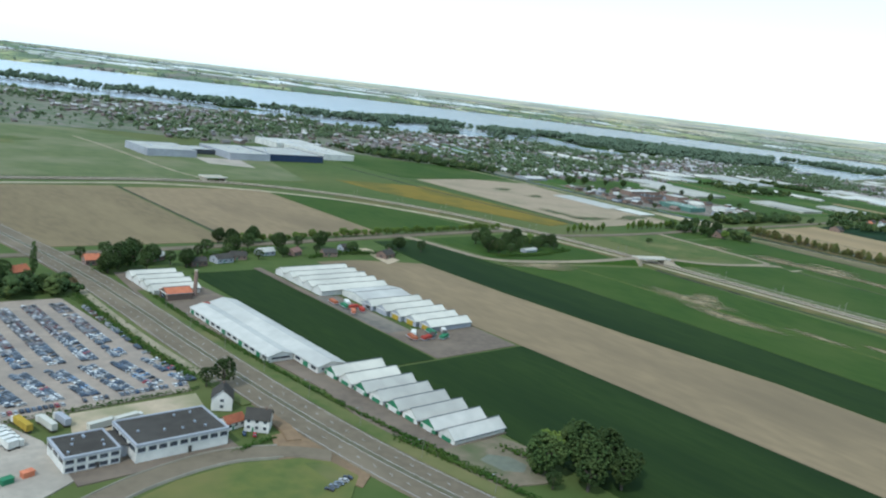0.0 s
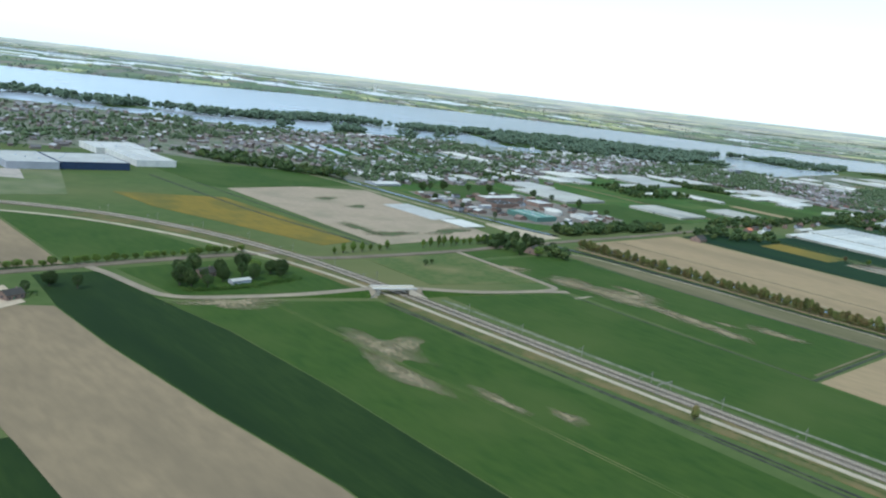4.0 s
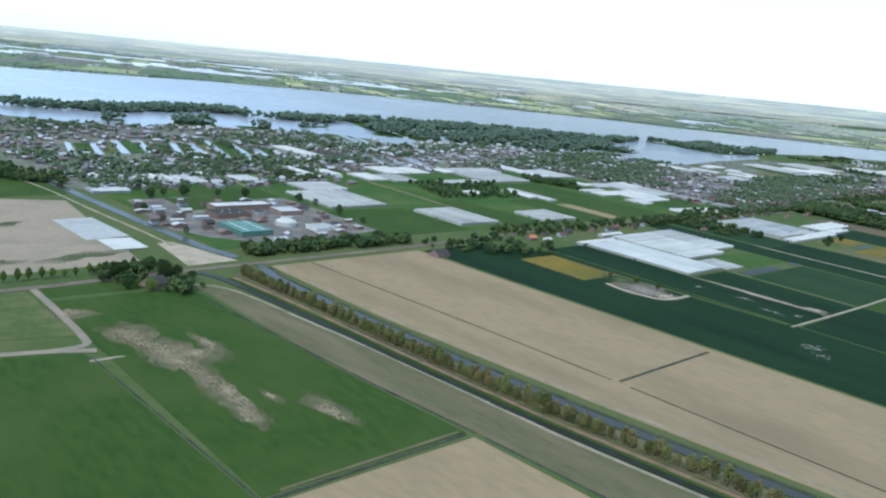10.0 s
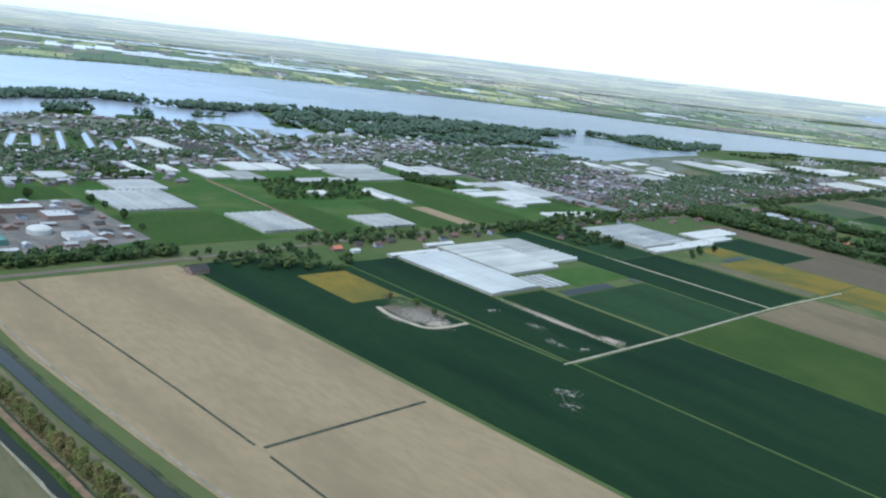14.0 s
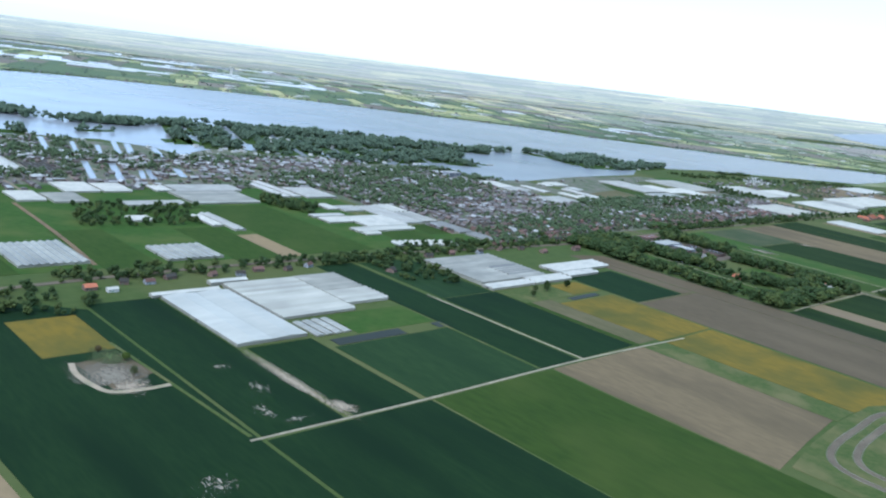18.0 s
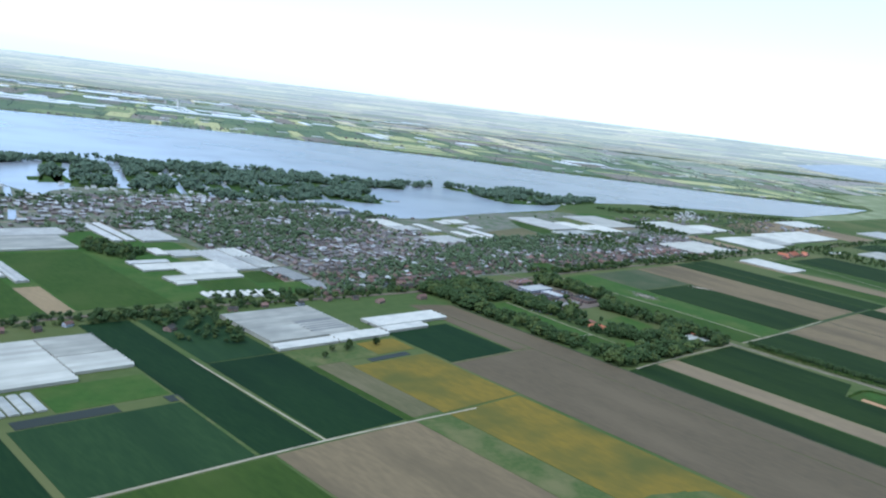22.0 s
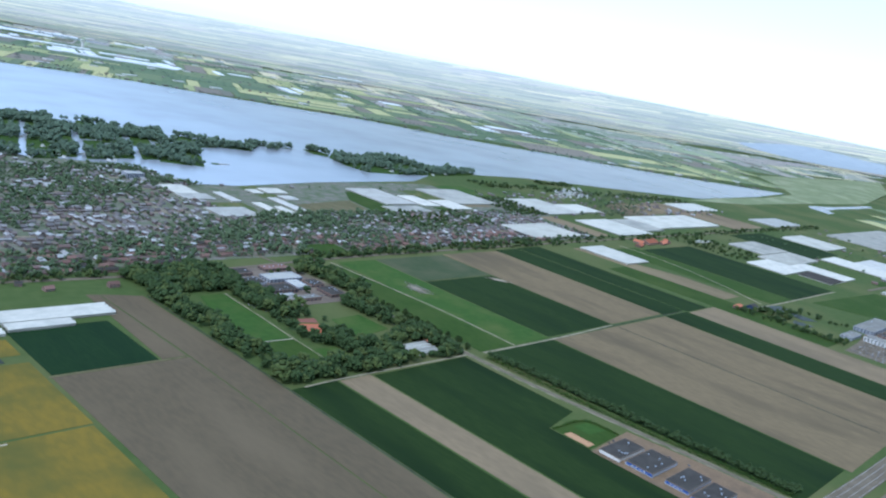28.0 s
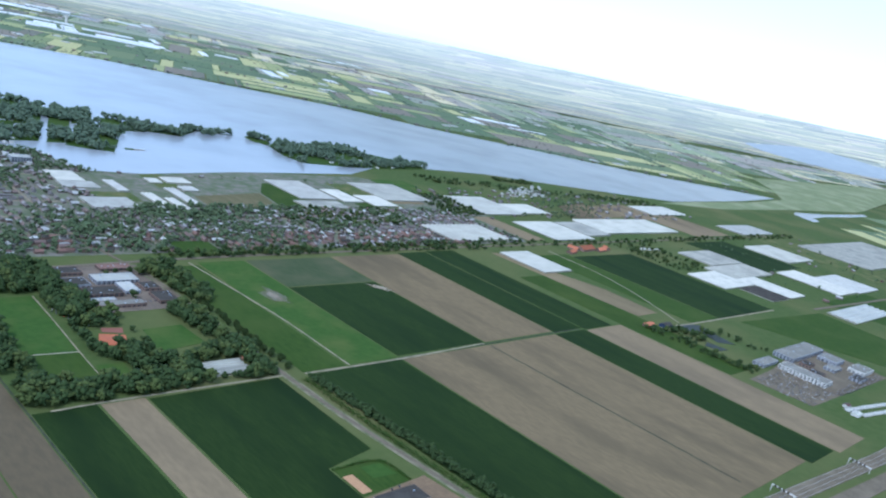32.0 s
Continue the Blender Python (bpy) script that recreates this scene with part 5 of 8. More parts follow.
# ---- the office, the yard and its vehicles ----
def office(x0, x1, y0, y1, h, label, bays, upper_only=False):
    root = thing("office_building", ((x0 + x1) / 2, (y0 + y1) / 2, 0.1), 0, label, "office building")
    w, d = (x1 - x0) / 2, (y1 - y0) / 2
    part("wall", boxed(-w, w, -d, d, 0, h), WALL_W, root)
    bm = bmesh.new()
    for a, b, c, e in ((-w - 0.1, w + 0.1, -d - 0.1, -d + 0.35), (-w - 0.1, w + 0.1, d - 0.35, d + 0.1), (-w - 0.1, -w + 0.35, -d + 0.35, d - 0.35), (w - 0.35, w + 0.1, -d + 0.35, d - 0.35)):
        box(bm, a, b, c, e, h - 0.3, h + 0.22)
    part("parapet", bm, WALL_G, root, "grey roof edge")
    part("roof", boxed(-w + 0.36, w - 0.36, -d + 0.36, d - 0.36, h - 0.1, h + 0.06), DARK_ROOF, root, "dark bitumen roof")
    for k in range(bays):
        c = -w + (k + 0.5) * 2 * w / bays
        for z0, z1 in ((h * 0.62, h * 0.85),) if upper_only else ((h * 0.14, h * 0.38), (h * 0.62, h * 0.85)):
            win = part("window", boxed(c - w / bays * 0.72, c + w / bays * 0.72, -d - 0.06, -d + 0.1, z0, z1), WINDOW, root)
            part("sill", boxed(c - w / bays * 0.78, c + w / bays * 0.78, -d - 0.14, -d + 0.02, z0 - 0.1, z0 - 0.005), WALL_G, win)
    for k in range(3):
        c = -d + (k + 0.5) * 2 * d / 3
        part("window", boxed(-w - 0.06, -w + 0.1, c - d / 4, c + d / 4, h * 0.6, h * 0.84), WINDOW, root)
    part("door", boxed(w * 0.1, w * 0.1 + 0.7, -d - 0.08, -d + 0.1, 0, h * 0.42), DARK_ROOF, root, "dark door")
    rng = random.Random(int(x0))
    for _ in range(7):
        a, b = rng.uniform(-w * 0.8, w * 0.8), rng.uniform(-d * 0.7, d * 0.7)
        part("roof_vent", boxed(a - 0.2, a + 0.2, b - 0.2, b + 0.2, h + 0.065, h + 0.4), STEEL, root)
    return root


office(46.2, 56, 136, 144.8, 3.0, "white two-storey office with a flat dark roof", 5)
office(58.2, 76.5, 134.5, 146, 3.5, "long white office hall with a flat dark roof", 9, True)
gabled_shed(56.1, 58.1, 138, 144.5, 2.4, 0.05, DARK_ROOF, WALL_G, "glazed link between two offices", "y", name="link_building")
slab("pavement", [(20, 118), (47, 133), (47, 150), (40, 168), (20, 165)], PAVED, "pale paved lorry yard", "paving")
slab("pavement", [(47, 131), (78, 131.5), (78, 148.5), (47, 148.5)], ASPHALT_DK, "dark paving round the office", "paving")
slab("pavement", [(52, 149), (80, 150), (82, 160), (55, 160)], SAND, "bare sandy plot", "paving")
slab("field", [(20, 98), (80, 100), (92, 112), (90, 122), (74, 126.5), (62, 125.5), (49, 121), (20, 107)], mat("dry_yellow_grass", (0.112, 0.118, 0.032), second=(0.082, 0.100, 0.028), scale=0.3, third=(0.145, 0.125, 0.044), scale2=0.06), "dry yellow-green grass beside the side road", "grass")
slab("pavement", [(43, 160.5), (82, 162), (84, 170), (78, 238), (40, 240), (38, 170)], mat("car_park_gravel", (0.30, 0.24, 0.18), second=(0.25, 0.20, 0.15), scale=0.5, third=(0.20, 0.165, 0.13), scale2=0.05), "wide gravel car park", "paving")


def dwelling(x, y, turn, w, d, h, rise, wall, roof, label, name="house", storeys=1, fine=True, chimney=True):
    root = thing(name, (x, y, 0.1), turn, label, name)
    part("wall", house_wall(bmesh.new(), -w / 2, w / 2, -d / 2, d / 2, h, rise, "x"), wall, root)
    part("roof", gable(bmesh.new(), -w / 2, w / 2, -d / 2, d / 2, h, rise, 0.2, 0.12, "x"), roof, root)
    if chimney:
        part("chimney", boxed(w * 0.25, w * 0.25 + 0.35, -0.2, 0.2, h + rise * 0.5, h + rise + 0.5), BRICK, root)
    if fine:
        for s in range(storeys):
            z = 0.7 + s * 1.35
            for k in range(3):
                c = -w / 2 + (k + 0.5) * w / 3
                part("window", boxed(c - 0.32, c + 0.32, -d / 2 - 0.05, -d / 2 + 0.05, z, z + 0.6), WINDOW, root)
            part("window", boxed(-w / 2 - 0.05, -w / 2 + 0.05, -0.4, 0.4, z, z + 0.6), WINDOW, root)
        part("door", boxed(-0.95, -0.55, -d / 2 - 0.06, -d / 2 + 0.05, 0, 1.0), GREEN_PAINT, root)
    return root


dwelling(84, 151.5, 60, 5, 4.4, 2.8, 2.0, WALL_W, DARK_ROOF, "white house with steep dark roof beside the main road", storeys=2)
dwelling(85.5, 138.5, -40, 5, 4.2, 2.7, 1.7, WALL_W, DARK_ROOF, "white house with dark tiled roof near the junction", storeys=2)
dwelling(81, 141.5, 10, 4.5, 3.0, 1.6, 1.1, WALL_W, RED_ROOF, "low annexe with orange roof tiles", chimney=False)
dwelling(73, 263, 20, 6, 4.5, 2.2, 1.6, BRICK, RED_ROOF, "brick house with an orange roof beside the road")
dwelling(99, 274, 0, 5, 4, 2.0, 1.6, BRICK, RED_ROOF, "brick house among trees with a red roof")
dwelling(133, 266, 0, 6, 4, 1.8, 1.2, BRICK, DARK_ROOF, "low brick house behind trees")
dwelling(144, 269, 10, 7, 5, 1.8, 1.2, WALL_G, DARK_ROOF, "low grey barn behind trees", chimney=False)
for k, (x, y, w, d) in enumerate(((152, 272, 6, 4), (166, 276, 7, 4), (178, 274, 5, 4), (192, 270, 6, 4), (206, 277, 7, 4), (122, 276, 6, 4), (112, 277, 5, 4))):
    dwelling(x, y, 15 * (k % 3) - 10, w, d, 1.7, 1.2, (BRICK, WALL_G, BRICK)[k % 3], (DARK_ROOF, GREY_ROOF, DULL_RED, DARK_ROOF)[k % 4], ("brick", "grey", "brick")[k % 3] + " cottage among trees beside the country road", chimney=k % 2 == 0)
dwelling(216, 263, 20, 7, 5, 1.8, 1.5, BRICK, DARK_ROOF, "brick farmhouse with dark roof")
dwelling(293, 272, 15, 8, 5, 1.9, 1.8, BRICK, DARK_ROOF, "brick farmhouse among trees")
dwelling(302, 259, 5, 9, 3.5, 1.4, 0.5, WALL_G, GREY_ROOF, "long low farm shed with a pale roof", name="shed", chimney=False, fine=False)
dwelling(500, 270, 20, 10, 9, 1.6, 2.6, BRICK, DARK_ROOF, "large farmhouse with a steep dark roof")
dwelling(684, 268, 5, 11, 8, 2.0, 2.4, BRICK, DARK_ROOF, "black-roofed barn at the field corner", name="barn", chimney=False)
dwelling(790, 283, 0, 7, 5, 2.0, 1.6, BRICK, RED_ROOF, "brick house with an orange roof by the country road")
dwelling(800, 276, 0, 6, 4, 1.8, 1.0, WALL_W, WHITE_ROOF, "small white shed by the country road", name="shed", chimney=False)
for k, (x, y) in enumerate(((812, 288), (826, 284), (842, 290), (870, 288), (888, 284), (905, 290), (926, 286), (946, 290), (1062, 288), (1090, 290), (1120, 286), (1150, 290), (1175, 286))):
    dwelling(x, y, 12 * (k % 4) - 18, 5 + k % 3, 4, 1.9, 1.5, (BRICK, WALL_G, BRICK)[k % 3], (DARK_ROOF, DULL_RED, DARK_ROOF, DULL_RED)[k % 4], "brick farmhouse between trees beside the country road")
dwelling(1000, 262, 30, 7, 6, 2.0, 1.5, BRICK, DARK_ROOF, "farmhouse hidden among trees")
CLAY = mat("orange_clay_court", (0.42, 0.13, 0.06), second=(0.36, 0.115, 0.055), scale=0.4, third=(0.33, 0.12, 0.07), scale2=0.1)
slab("tennis_court", [(1327, 163), (1343, 157), (1337, 141), (1320, 146)], CLAY, "orange clay tennis court among trees", "tennis court")
slab("tennis_court", [(1332, 172), (1346, 169), (1343, 160.5), (1330, 165)], mat("dull_red_court", (0.24, 0.10, 0.07), second=(0.2, 0.09, 0.06), scale=0.5), "dull red clay court beside another court", "tennis court")
dwelling(1236, 270, 0, 8, 5, 2.6, 1.8, BRICK, DULL_RED, "tall brick house with dull red tiles", storeys=2)
dwelling(1190, 272, 10, 7, 5, 2.0, 1.6, BRICK, DULL_RED, "brick house with dull red tiles")
dwelling(1402, 101, 80, 6, 5, 2.0, 1.5, BRICK, RED_ROOF, "brick house beside the nursery")
dwelling(2076, 285, 5, 34, 16, 3.0, 4.0, BRICK, RED_ROOF, "large farm with red tiled roofs", name="farm", fine=False)
dwelling(1890, 45, 5, 16, 9, 2.5, 2.0, WALL_N, DARK_ROOF, "dark barn beside a pond", name="barn", chimney=False, fine=False)
dwelling(1866, 52, 5, 16, 7, 2.5, 1.2, BRICK, RED_ROOF, "brick farm building with a red roof", chimney=False, fine=False)
slab("field", [(110, 113), (131, 112.4), (133, 104), (124, 92), (112, 96), (106, 110)], mat("trampled_garden_soil", (0.185, 0.145, 0.095), second=(0.135, 0.112, 0.070), scale=0.4, third=(0.09, 0.10, 0.045), scale2=0.12), "trampled brown garden with a muddy pond", "garden")
slab("water", [(118.5, 106), (122, 107), (125.5, 104), (126, 99.5), (123, 97.5), (119.5, 100)], mat("murky_pond_water", (0.115, 0.112, 0.062), rough=0.35, second=(0.09, 0.09, 0.05), scale=0.8, spec=0.2), "small muddy garden pond", "pond", kind="structure")
slab("field", [(85.5, 121), (88.6, 120), (90, 113), (88.5, 109), (86, 113)], OLIVE, "grass island at the junction", "grass")


# ---- large halls ----
def flat_hall(x0, x1, y0, y1, h, roof, wall, label, bands=0, name="warehouse", stripe=None):
    root = thing(name, ((x0 + x1) / 2, (y0 + y1) / 2, 0.1), 0, label, name.replace("_", " "))
    w, d = (x1 - x0) / 2, (y1 - y0) / 2
    part("wall", boxed(-w, w, -d, d, 0, h), wall, root)
    part("roof", boxed(-w + 0.3, w - 0.3, -d + 0.3, d - 0.3, h - 0.05, h + 0.12), roof, root)
    bm = bmesh.new()
    for a, b, c, e in ((-w - 0.08, w + 0.08, -d - 0.08, -d + 0.28), (-w - 0.08, w + 0.08, d - 0.28, d + 0.08), (-w - 0.08, -w + 0.28, -d + 0.28, d - 0.28), (w - 0.28, w + 0.08, -d + 0.28, d - 0.28)):
        box(bm, a, b, c, e, h - 0.25, h + 0.3)
    part("parapet", bm, ASPHALT_DK if name == "shop" else wall, root)
    for k in range(bands):
        c = -w + (k + 0.5) * 2 * w / bands
        part("skylight", boxed(c - 0.5, c + 0.5, -d * 0.85, d * 0.85, h + 0.125, h + 0.4), GLASS_WHITE if name != "shop" else STEEL, root, "pale strip skylight")
    if stripe:
        part("sign_band", boxed(-w - 0.15, -w + 0.1, -d * 0.98, d * 0.9, h * 0.35, h * 0.9), stripe, root, "blue sign band")
        for k in range(4):
            part("sign_bar", boxed(-w - 0.2, -w - 0.151, -d * 0.5 + k * d * 0.3, -d * 0.5 + k * d * 0.3 + d * 0.18, h * 0.5, h * 0.75), PAINT, root, "white bar")
    rng = random.Random(int(x0 + y0))
    for _ in range(5):
        a, b = rng.uniform(-w * 0.8, w * 0.8), rng.uniform(-d * 0.8, d * 0.8)
        part("roof_unit", boxed(a - 0.5, a + 0.5, b - 0.4, b + 0.4, h + 0.125, h + 0.7), STEEL, root)
    return root


add_later = []
BLUE = mat("blue_sign_paint", (0.03, 0.08, 0.26), second=(0.03, 0.07, 0.22), scale=1.0)
flat_hall(232, 268, 549, 588, 4.8, GREY_ROOF, WALL_G, "wide grey warehouse with a pale flat roof")
flat_hall(292, 325, 545, 595, 4.8, GREY_ROOF, WALL_G, "grey warehouse with blue windows on the yard")
flat_hall(326, 374, 547, 592, 5.0, GREY_ROOF, WALL_N, "warehouse with navy blue walls and grey roof")
flat_hall(387, 418, 566, 628, 4.6, CREAM_ROOF, WALL_W, "white-roofed warehouse behind the navy hall", 3)
flat_hall(381, 425, 630, 668, 4.6, CREAM_ROOF, WALL_W, "cream-roofed warehouse behind the others", 2)
flat_hall(268.6, 291.4, 568, 588, 3.4, GREY_ROOF, WINDOW, "low glazed link between warehouses", name="link_building")
flat_hall(590, 612, 345, 375, 3.2, mat("green_roof_sheet", (0.13, 0.23, 0.18), second=(0.11, 0.20, 0.155), scale=0.4), mat("dull_green_wall", (0.10, 0.17, 0.13), second=(0.085, 0.145, 0.11), scale=0.5), "dull green metal works hall", 2)
flat_hall(611, 656, 418, 430, 3.5, WHITE_ROOF, BRICK, "long works hall with a white roof")
flat_hall(600, 626, 395, 412, 3.0, DARK_ROOF, BRICK, "brown works hall with a dark roof")
flat_hall(650, 668, 395, 412, 3.0, CREAM_ROOF, BRICK, "pale flat-roofed works hall")
flat_hall(645, 660, 345, 358, 2.5, GREY_ROOF, WALL_W, "small pale works shed")
tank = thing("storage_tank", (636, 368, 0.1), 0, "round white storage tank with a domed cover", "tank")
bm = bmesh.new()
bmesh.ops.create_cone(bm, cap_ends=True, segments=28, radius1=7, radius2=7, depth=3, matrix=Matrix.Translation((0, 0, 1.5)))
part("wall", bm, CREAM_ROOF, tank)
bm = bmesh.new()
bmesh.ops.create_uvsphere(bm, u_segments=28, v_segments=8, radius=7, matrix=Matrix.Translation((0, 0, 2.7)) @ Matrix.Diagonal((1, 1, 0.3, 1)))
part("dome", bm, WHITE_ROOF, tank)
for x0, x1, y0, y1, h, r, w_, lab in ((1362, 1396, 250, 266, 3.0, GREY_ROOF, WALL_G, "school hall with a pale flat roof"), (1345, 1372, 224, 240, 3, DARK_ROOF, BRICK, "flat dark-roofed school wing"), (1375, 1387, 228, 248, 2.6, CREAM_ROOF, WALL_G, "white flat-roofed school wing"), (1345, 1380, 203, 212, 2.6, FELT_ROOF, BRICK, "low brick school wing"), (1340, 1360, 272, 286, 2.6, DARK_ROOF, BRICK, "low dark-roofed school wing"), (1392, 1408, 205, 225, 2.6, DARK_ROOF, BRICK, "low dark-roofed school wing"), (1336, 1356, 246, 262, 2.4, DARK_ROOF, WALL_G, "low grey school pavilion"), (1392, 1406, 232, 246, 2.4, DARK_ROOF, BRICK, "small brick school pavilion"), (1377, 1404, 279, 290, 2.2, DULL_RED, BRICK, "low brick school wing"), (1342, 1362, 214, 220, 2.0, GREY_ROOF, WALL_G, "low grey bicycle shed"),
        (1956, 2044, -70, -48, 4.6, FELT_ROOF, WALL_G, "long pale office block with windows"), (1917, 1937, -118, -70, 4.6, FELT_ROOF, WALL_W, "pale slab-like block with upright window strips"), (2012, 2036, -96, -75, 4.4, FELT_ROOF, WALL_G, "pale flat-roofed office block"), (2015, 2046, -124, -107, 4.4, FELT_ROOF, WALL_W, "white office block beside the car park"), (1896, 1934, -64, -52, 3.0, FELT_ROOF, WALL_G, "low pavilion with a pale roof edge"), (1962, 1980, -85, -74, 2.6, DARK_ROOF, BRICK, "low brick pavilion between blocks"), (1944, 1958, -104, -90, 3.0, DARK_ROOF, BRICK, "low brick block beside the car park"), (1984, 2006, -104, -92, 3.0, FELT_ROOF, WALL_G, "low grey block between offices"), (1985, 2008, -130, -118, 3.0, DARK_ROOF, WALL_G, "low dark-roofed block beside the car park")):
    hall = flat_hall(x0, x1, y0, y1, h, r, w_, lab, name="office_block" if x0 > 1800 else "school")
    w, d = (x1 - x0) / 2, (y1 - y0) / 2
    for s in range(int(h / 1.5)):
        for size, front in ((w, True), (d, False)):
            n = max(3, int(size / 1.8))
            for k in range(n):
                c = -size + (k + 0.5) * 2 * size / n
                r = size / n * 0.6
                part("window", boxed(c - r, c + r, -d - 0.1, -d + 0.05, 0.5 + s * 1.5, 1.4 + s * 1.5) if front else boxed(-w - 0.1, -w + 0.05, c - r, c + r, 0.5 + s * 1.5, 1.4 + s * 1.5), WINDOW, hall)
slab("pavement", [(1845, -73), (1900, -70), (2060, -46), (2054, -137), (1850, -132)], ASPHALT, "grey car park round the office blocks", "paving")
flat_hall(1373, 1403, -87, -73, 2.2, DARK_ROOF, WALL_W, "shop hall with a flat dark roof", name="shop")
flat_hall(1375, 1406, -108, -90, 2.4, DARK_ROOF, WALL_G, "shop hall with a blue sign band", name="shop", stripe=BLUE)
flat_hall(1377, 1406, -130, -115, 2.3, DARK_ROOF, WALL_G, "shop hall with a blue and white front", name="shop", stripe=BLUE)
flat_hall(1374, 1404, -147, -132.5, 2.3, DARK_ROOF, WALL_G, "shop hall with a flat dark roof", name="shop", stripe=BLUE)
slab("pavement", [(1369, -70), (1418, -66), (1432, -160), (1370, -160)], PINK, "pale parking round the shop halls", "paving")
slab("field", [(1372, -40), (1404, -42), (1408, -66), (1371, -68)], GREEN_MD, "small fenced garden lawn", "garden")
slab("pavement", [(1372, -48), (1379, -48), (1379, -66), (1372, -66)], mat("orange_gravel", (0.42, 0.24, 0.12), second=(0.36, 0.2, 0.1), scale=0.8), "orange gravel garden bed", "paving")
slab("field", [(1388, -44), (1402, -45), (1404, -58), (1388, -56)], GREEN_LT, "lighter garden lawn", "garden")
slab("field", [(1273, 143), (1304, 140), (1307, 194), (1309, 236), (1288, 236), (1274, 189)], GREEN_LT, "light green sports pitch between woods", "pitch")
slab("field", [(1272, 141), (1304, 138.5), (1305, 103), (1270, 105)], GREEN_MD, "darker green sports pitch between woods", "pitch")
slab("field", [(1306, 118), (1324, 117), (1320, 94), (1303, 95)], GREEN_LT, "small green lawn beside a pitch", "lawn")
ribbon("path", [(1310, 236), (1308, 190), (1305, 144), (1303, 104)], 0.6, TRACK_SOIL, "pale path along the pitches", "path", top=0.36)
for y0 in (205, 212):
    for k in range(10):
        add_later.append((1312 + 3.2 * k * 0.5, y0 - 3 * k, 70))
slab("field", [(1352, 126), (1390, 132), (1388, 165), (1358, 163)], GREEN_LT, "small green lawn between trees", "lawn")
ribbon("path", [(1273, 142), (1304, 139.5)], 0.35, CONCRETE, "white touchline path", "path", top=0.35)


def lorry(x, y, turn, col, label, length=5.4):
    root = thing("lorry", (x, y, 0.1), turn, label, "lorry")
    part("box_body", boxed(-length / 2, length / 2, -0.6, 0.6, 0.5, 1.85), col, root)
    part("cab", boxed(length / 2 + 0.1, length / 2 + 1.0, -0.55, 0.55, 0.3, 1.5), WALL_W, root)
    part("windscreen", boxed(length / 2 + 1.001, length / 2 + 1.03, -0.48, 0.48, 0.9, 1.4), WINDOW, root)
    part("chassis", boxed(-length / 2, length / 2 + 0.9, -0.5, 0.5, 0.25, 0.49), DARK_ROOF, root)
    wheel = bmesh.new()
    bmesh.ops.create_cone(wheel, cap_ends=True, segments=12, radius1=0.25, radius2=0.25, depth=0.2, matrix=Matrix.Rotation(radians(90), 4, "X"))
    first = part("wheel", wheel, DARK_ROOF, root)
    first.matrix_basis = pose(-length * 0.35, -0.52, 0.25)
    for a, b in ((-length * 0.35, 0.52), (length * 0.5, -0.52), (length * 0.5, 0.52)):
        o = new("wheel", first.data)
        o.parent, o.matrix_basis = root, pose(a, b, 0.25)
    return root


lorry(45.5, 157, 100, YELLOW_PAINT, "lorry with a long yellow box body")
lorry(49.5, 155.5, 100, WHITE_ROOF, "lorry with a long white box body")
lorry(52.5, 156, 100, WALL_G, "lorry with a grey-green box body", 4)
lorry(58, 151, 12, WHITE_ROOF, "lorry with a long white trailer")
lorry(63, 151.5, 12, WHITE_ROOF, "lorry with a long white trailer")
for k in range(5):
    lorry(40.5 + 0.25 * k, 156 - 1.7 * k, 20, WALL_W, "small white delivery van parked in the yard", 2.2)
for x, y, m, c in ((37.5, 137, GREEN_PAINT, "green"), (41, 138, RED_ROOF, "rust-red"), (34.5, 136, RED_ROOF, "orange-red")):
    skip = thing("skip_container", (x, y, 0.1), 15, f"{c} steel skip container in the yard", "container")
    part("body", boxed(-1.0, 1.0, -0.6, 0.6, 0.1, 1.1), m, skip)
    part("rim", boxed(-1.08, 1.08, -0.68, 0.68, 1.0, 1.15), m, skip)
    part("skids", boxed(-0.9, 0.9, -0.4, 0.4, 0, 0.1), STEEL, skip)
RED_PAINT = mat("red_trailer_paint", (0.32, 0.05, 0.035), second=(0.26, 0.045, 0.03), scale=1.0)
rng = random.Random(5)
for k, (x, y) in enumerate(((154, 200), (158, 201), (162, 203), (155, 206), (158, 209), (154, 211), (157, 204), (168, 172), (165, 175), (170, 175), (156, 173), (160, 171), (163, 172), (166, 170), (159, 176), (112, 218), (115, 219), (118, 220))):
    t_ = thing("farm_trailer", (x, y, 0.1), rng.uniform(0, 90), ("stack of orange crates on a trailer", "red farm trailer with a load", "pile of dark pipes on a trailer", "green farm trailer with a load", "white crates on a farm trailer")[k % 5] + " in the nursery yard", "trailer")
    part("bed", boxed(-2.2, 2.2, -0.8, 0.8, 0.4, 0.6), STEEL, t_)
    part("load", boxed(-2.0, 1.7, -0.7, 0.7, 0.6, 1.4), (RED_ROOF, RED_PAINT, DARK_ROOF, GREEN_PAINT, WALL_W)[k % 5], t_)
    part("axle", boxed(-0.4, 0.4, -0.75, 0.75, 0, 0.4), DARK_ROOF, t_)


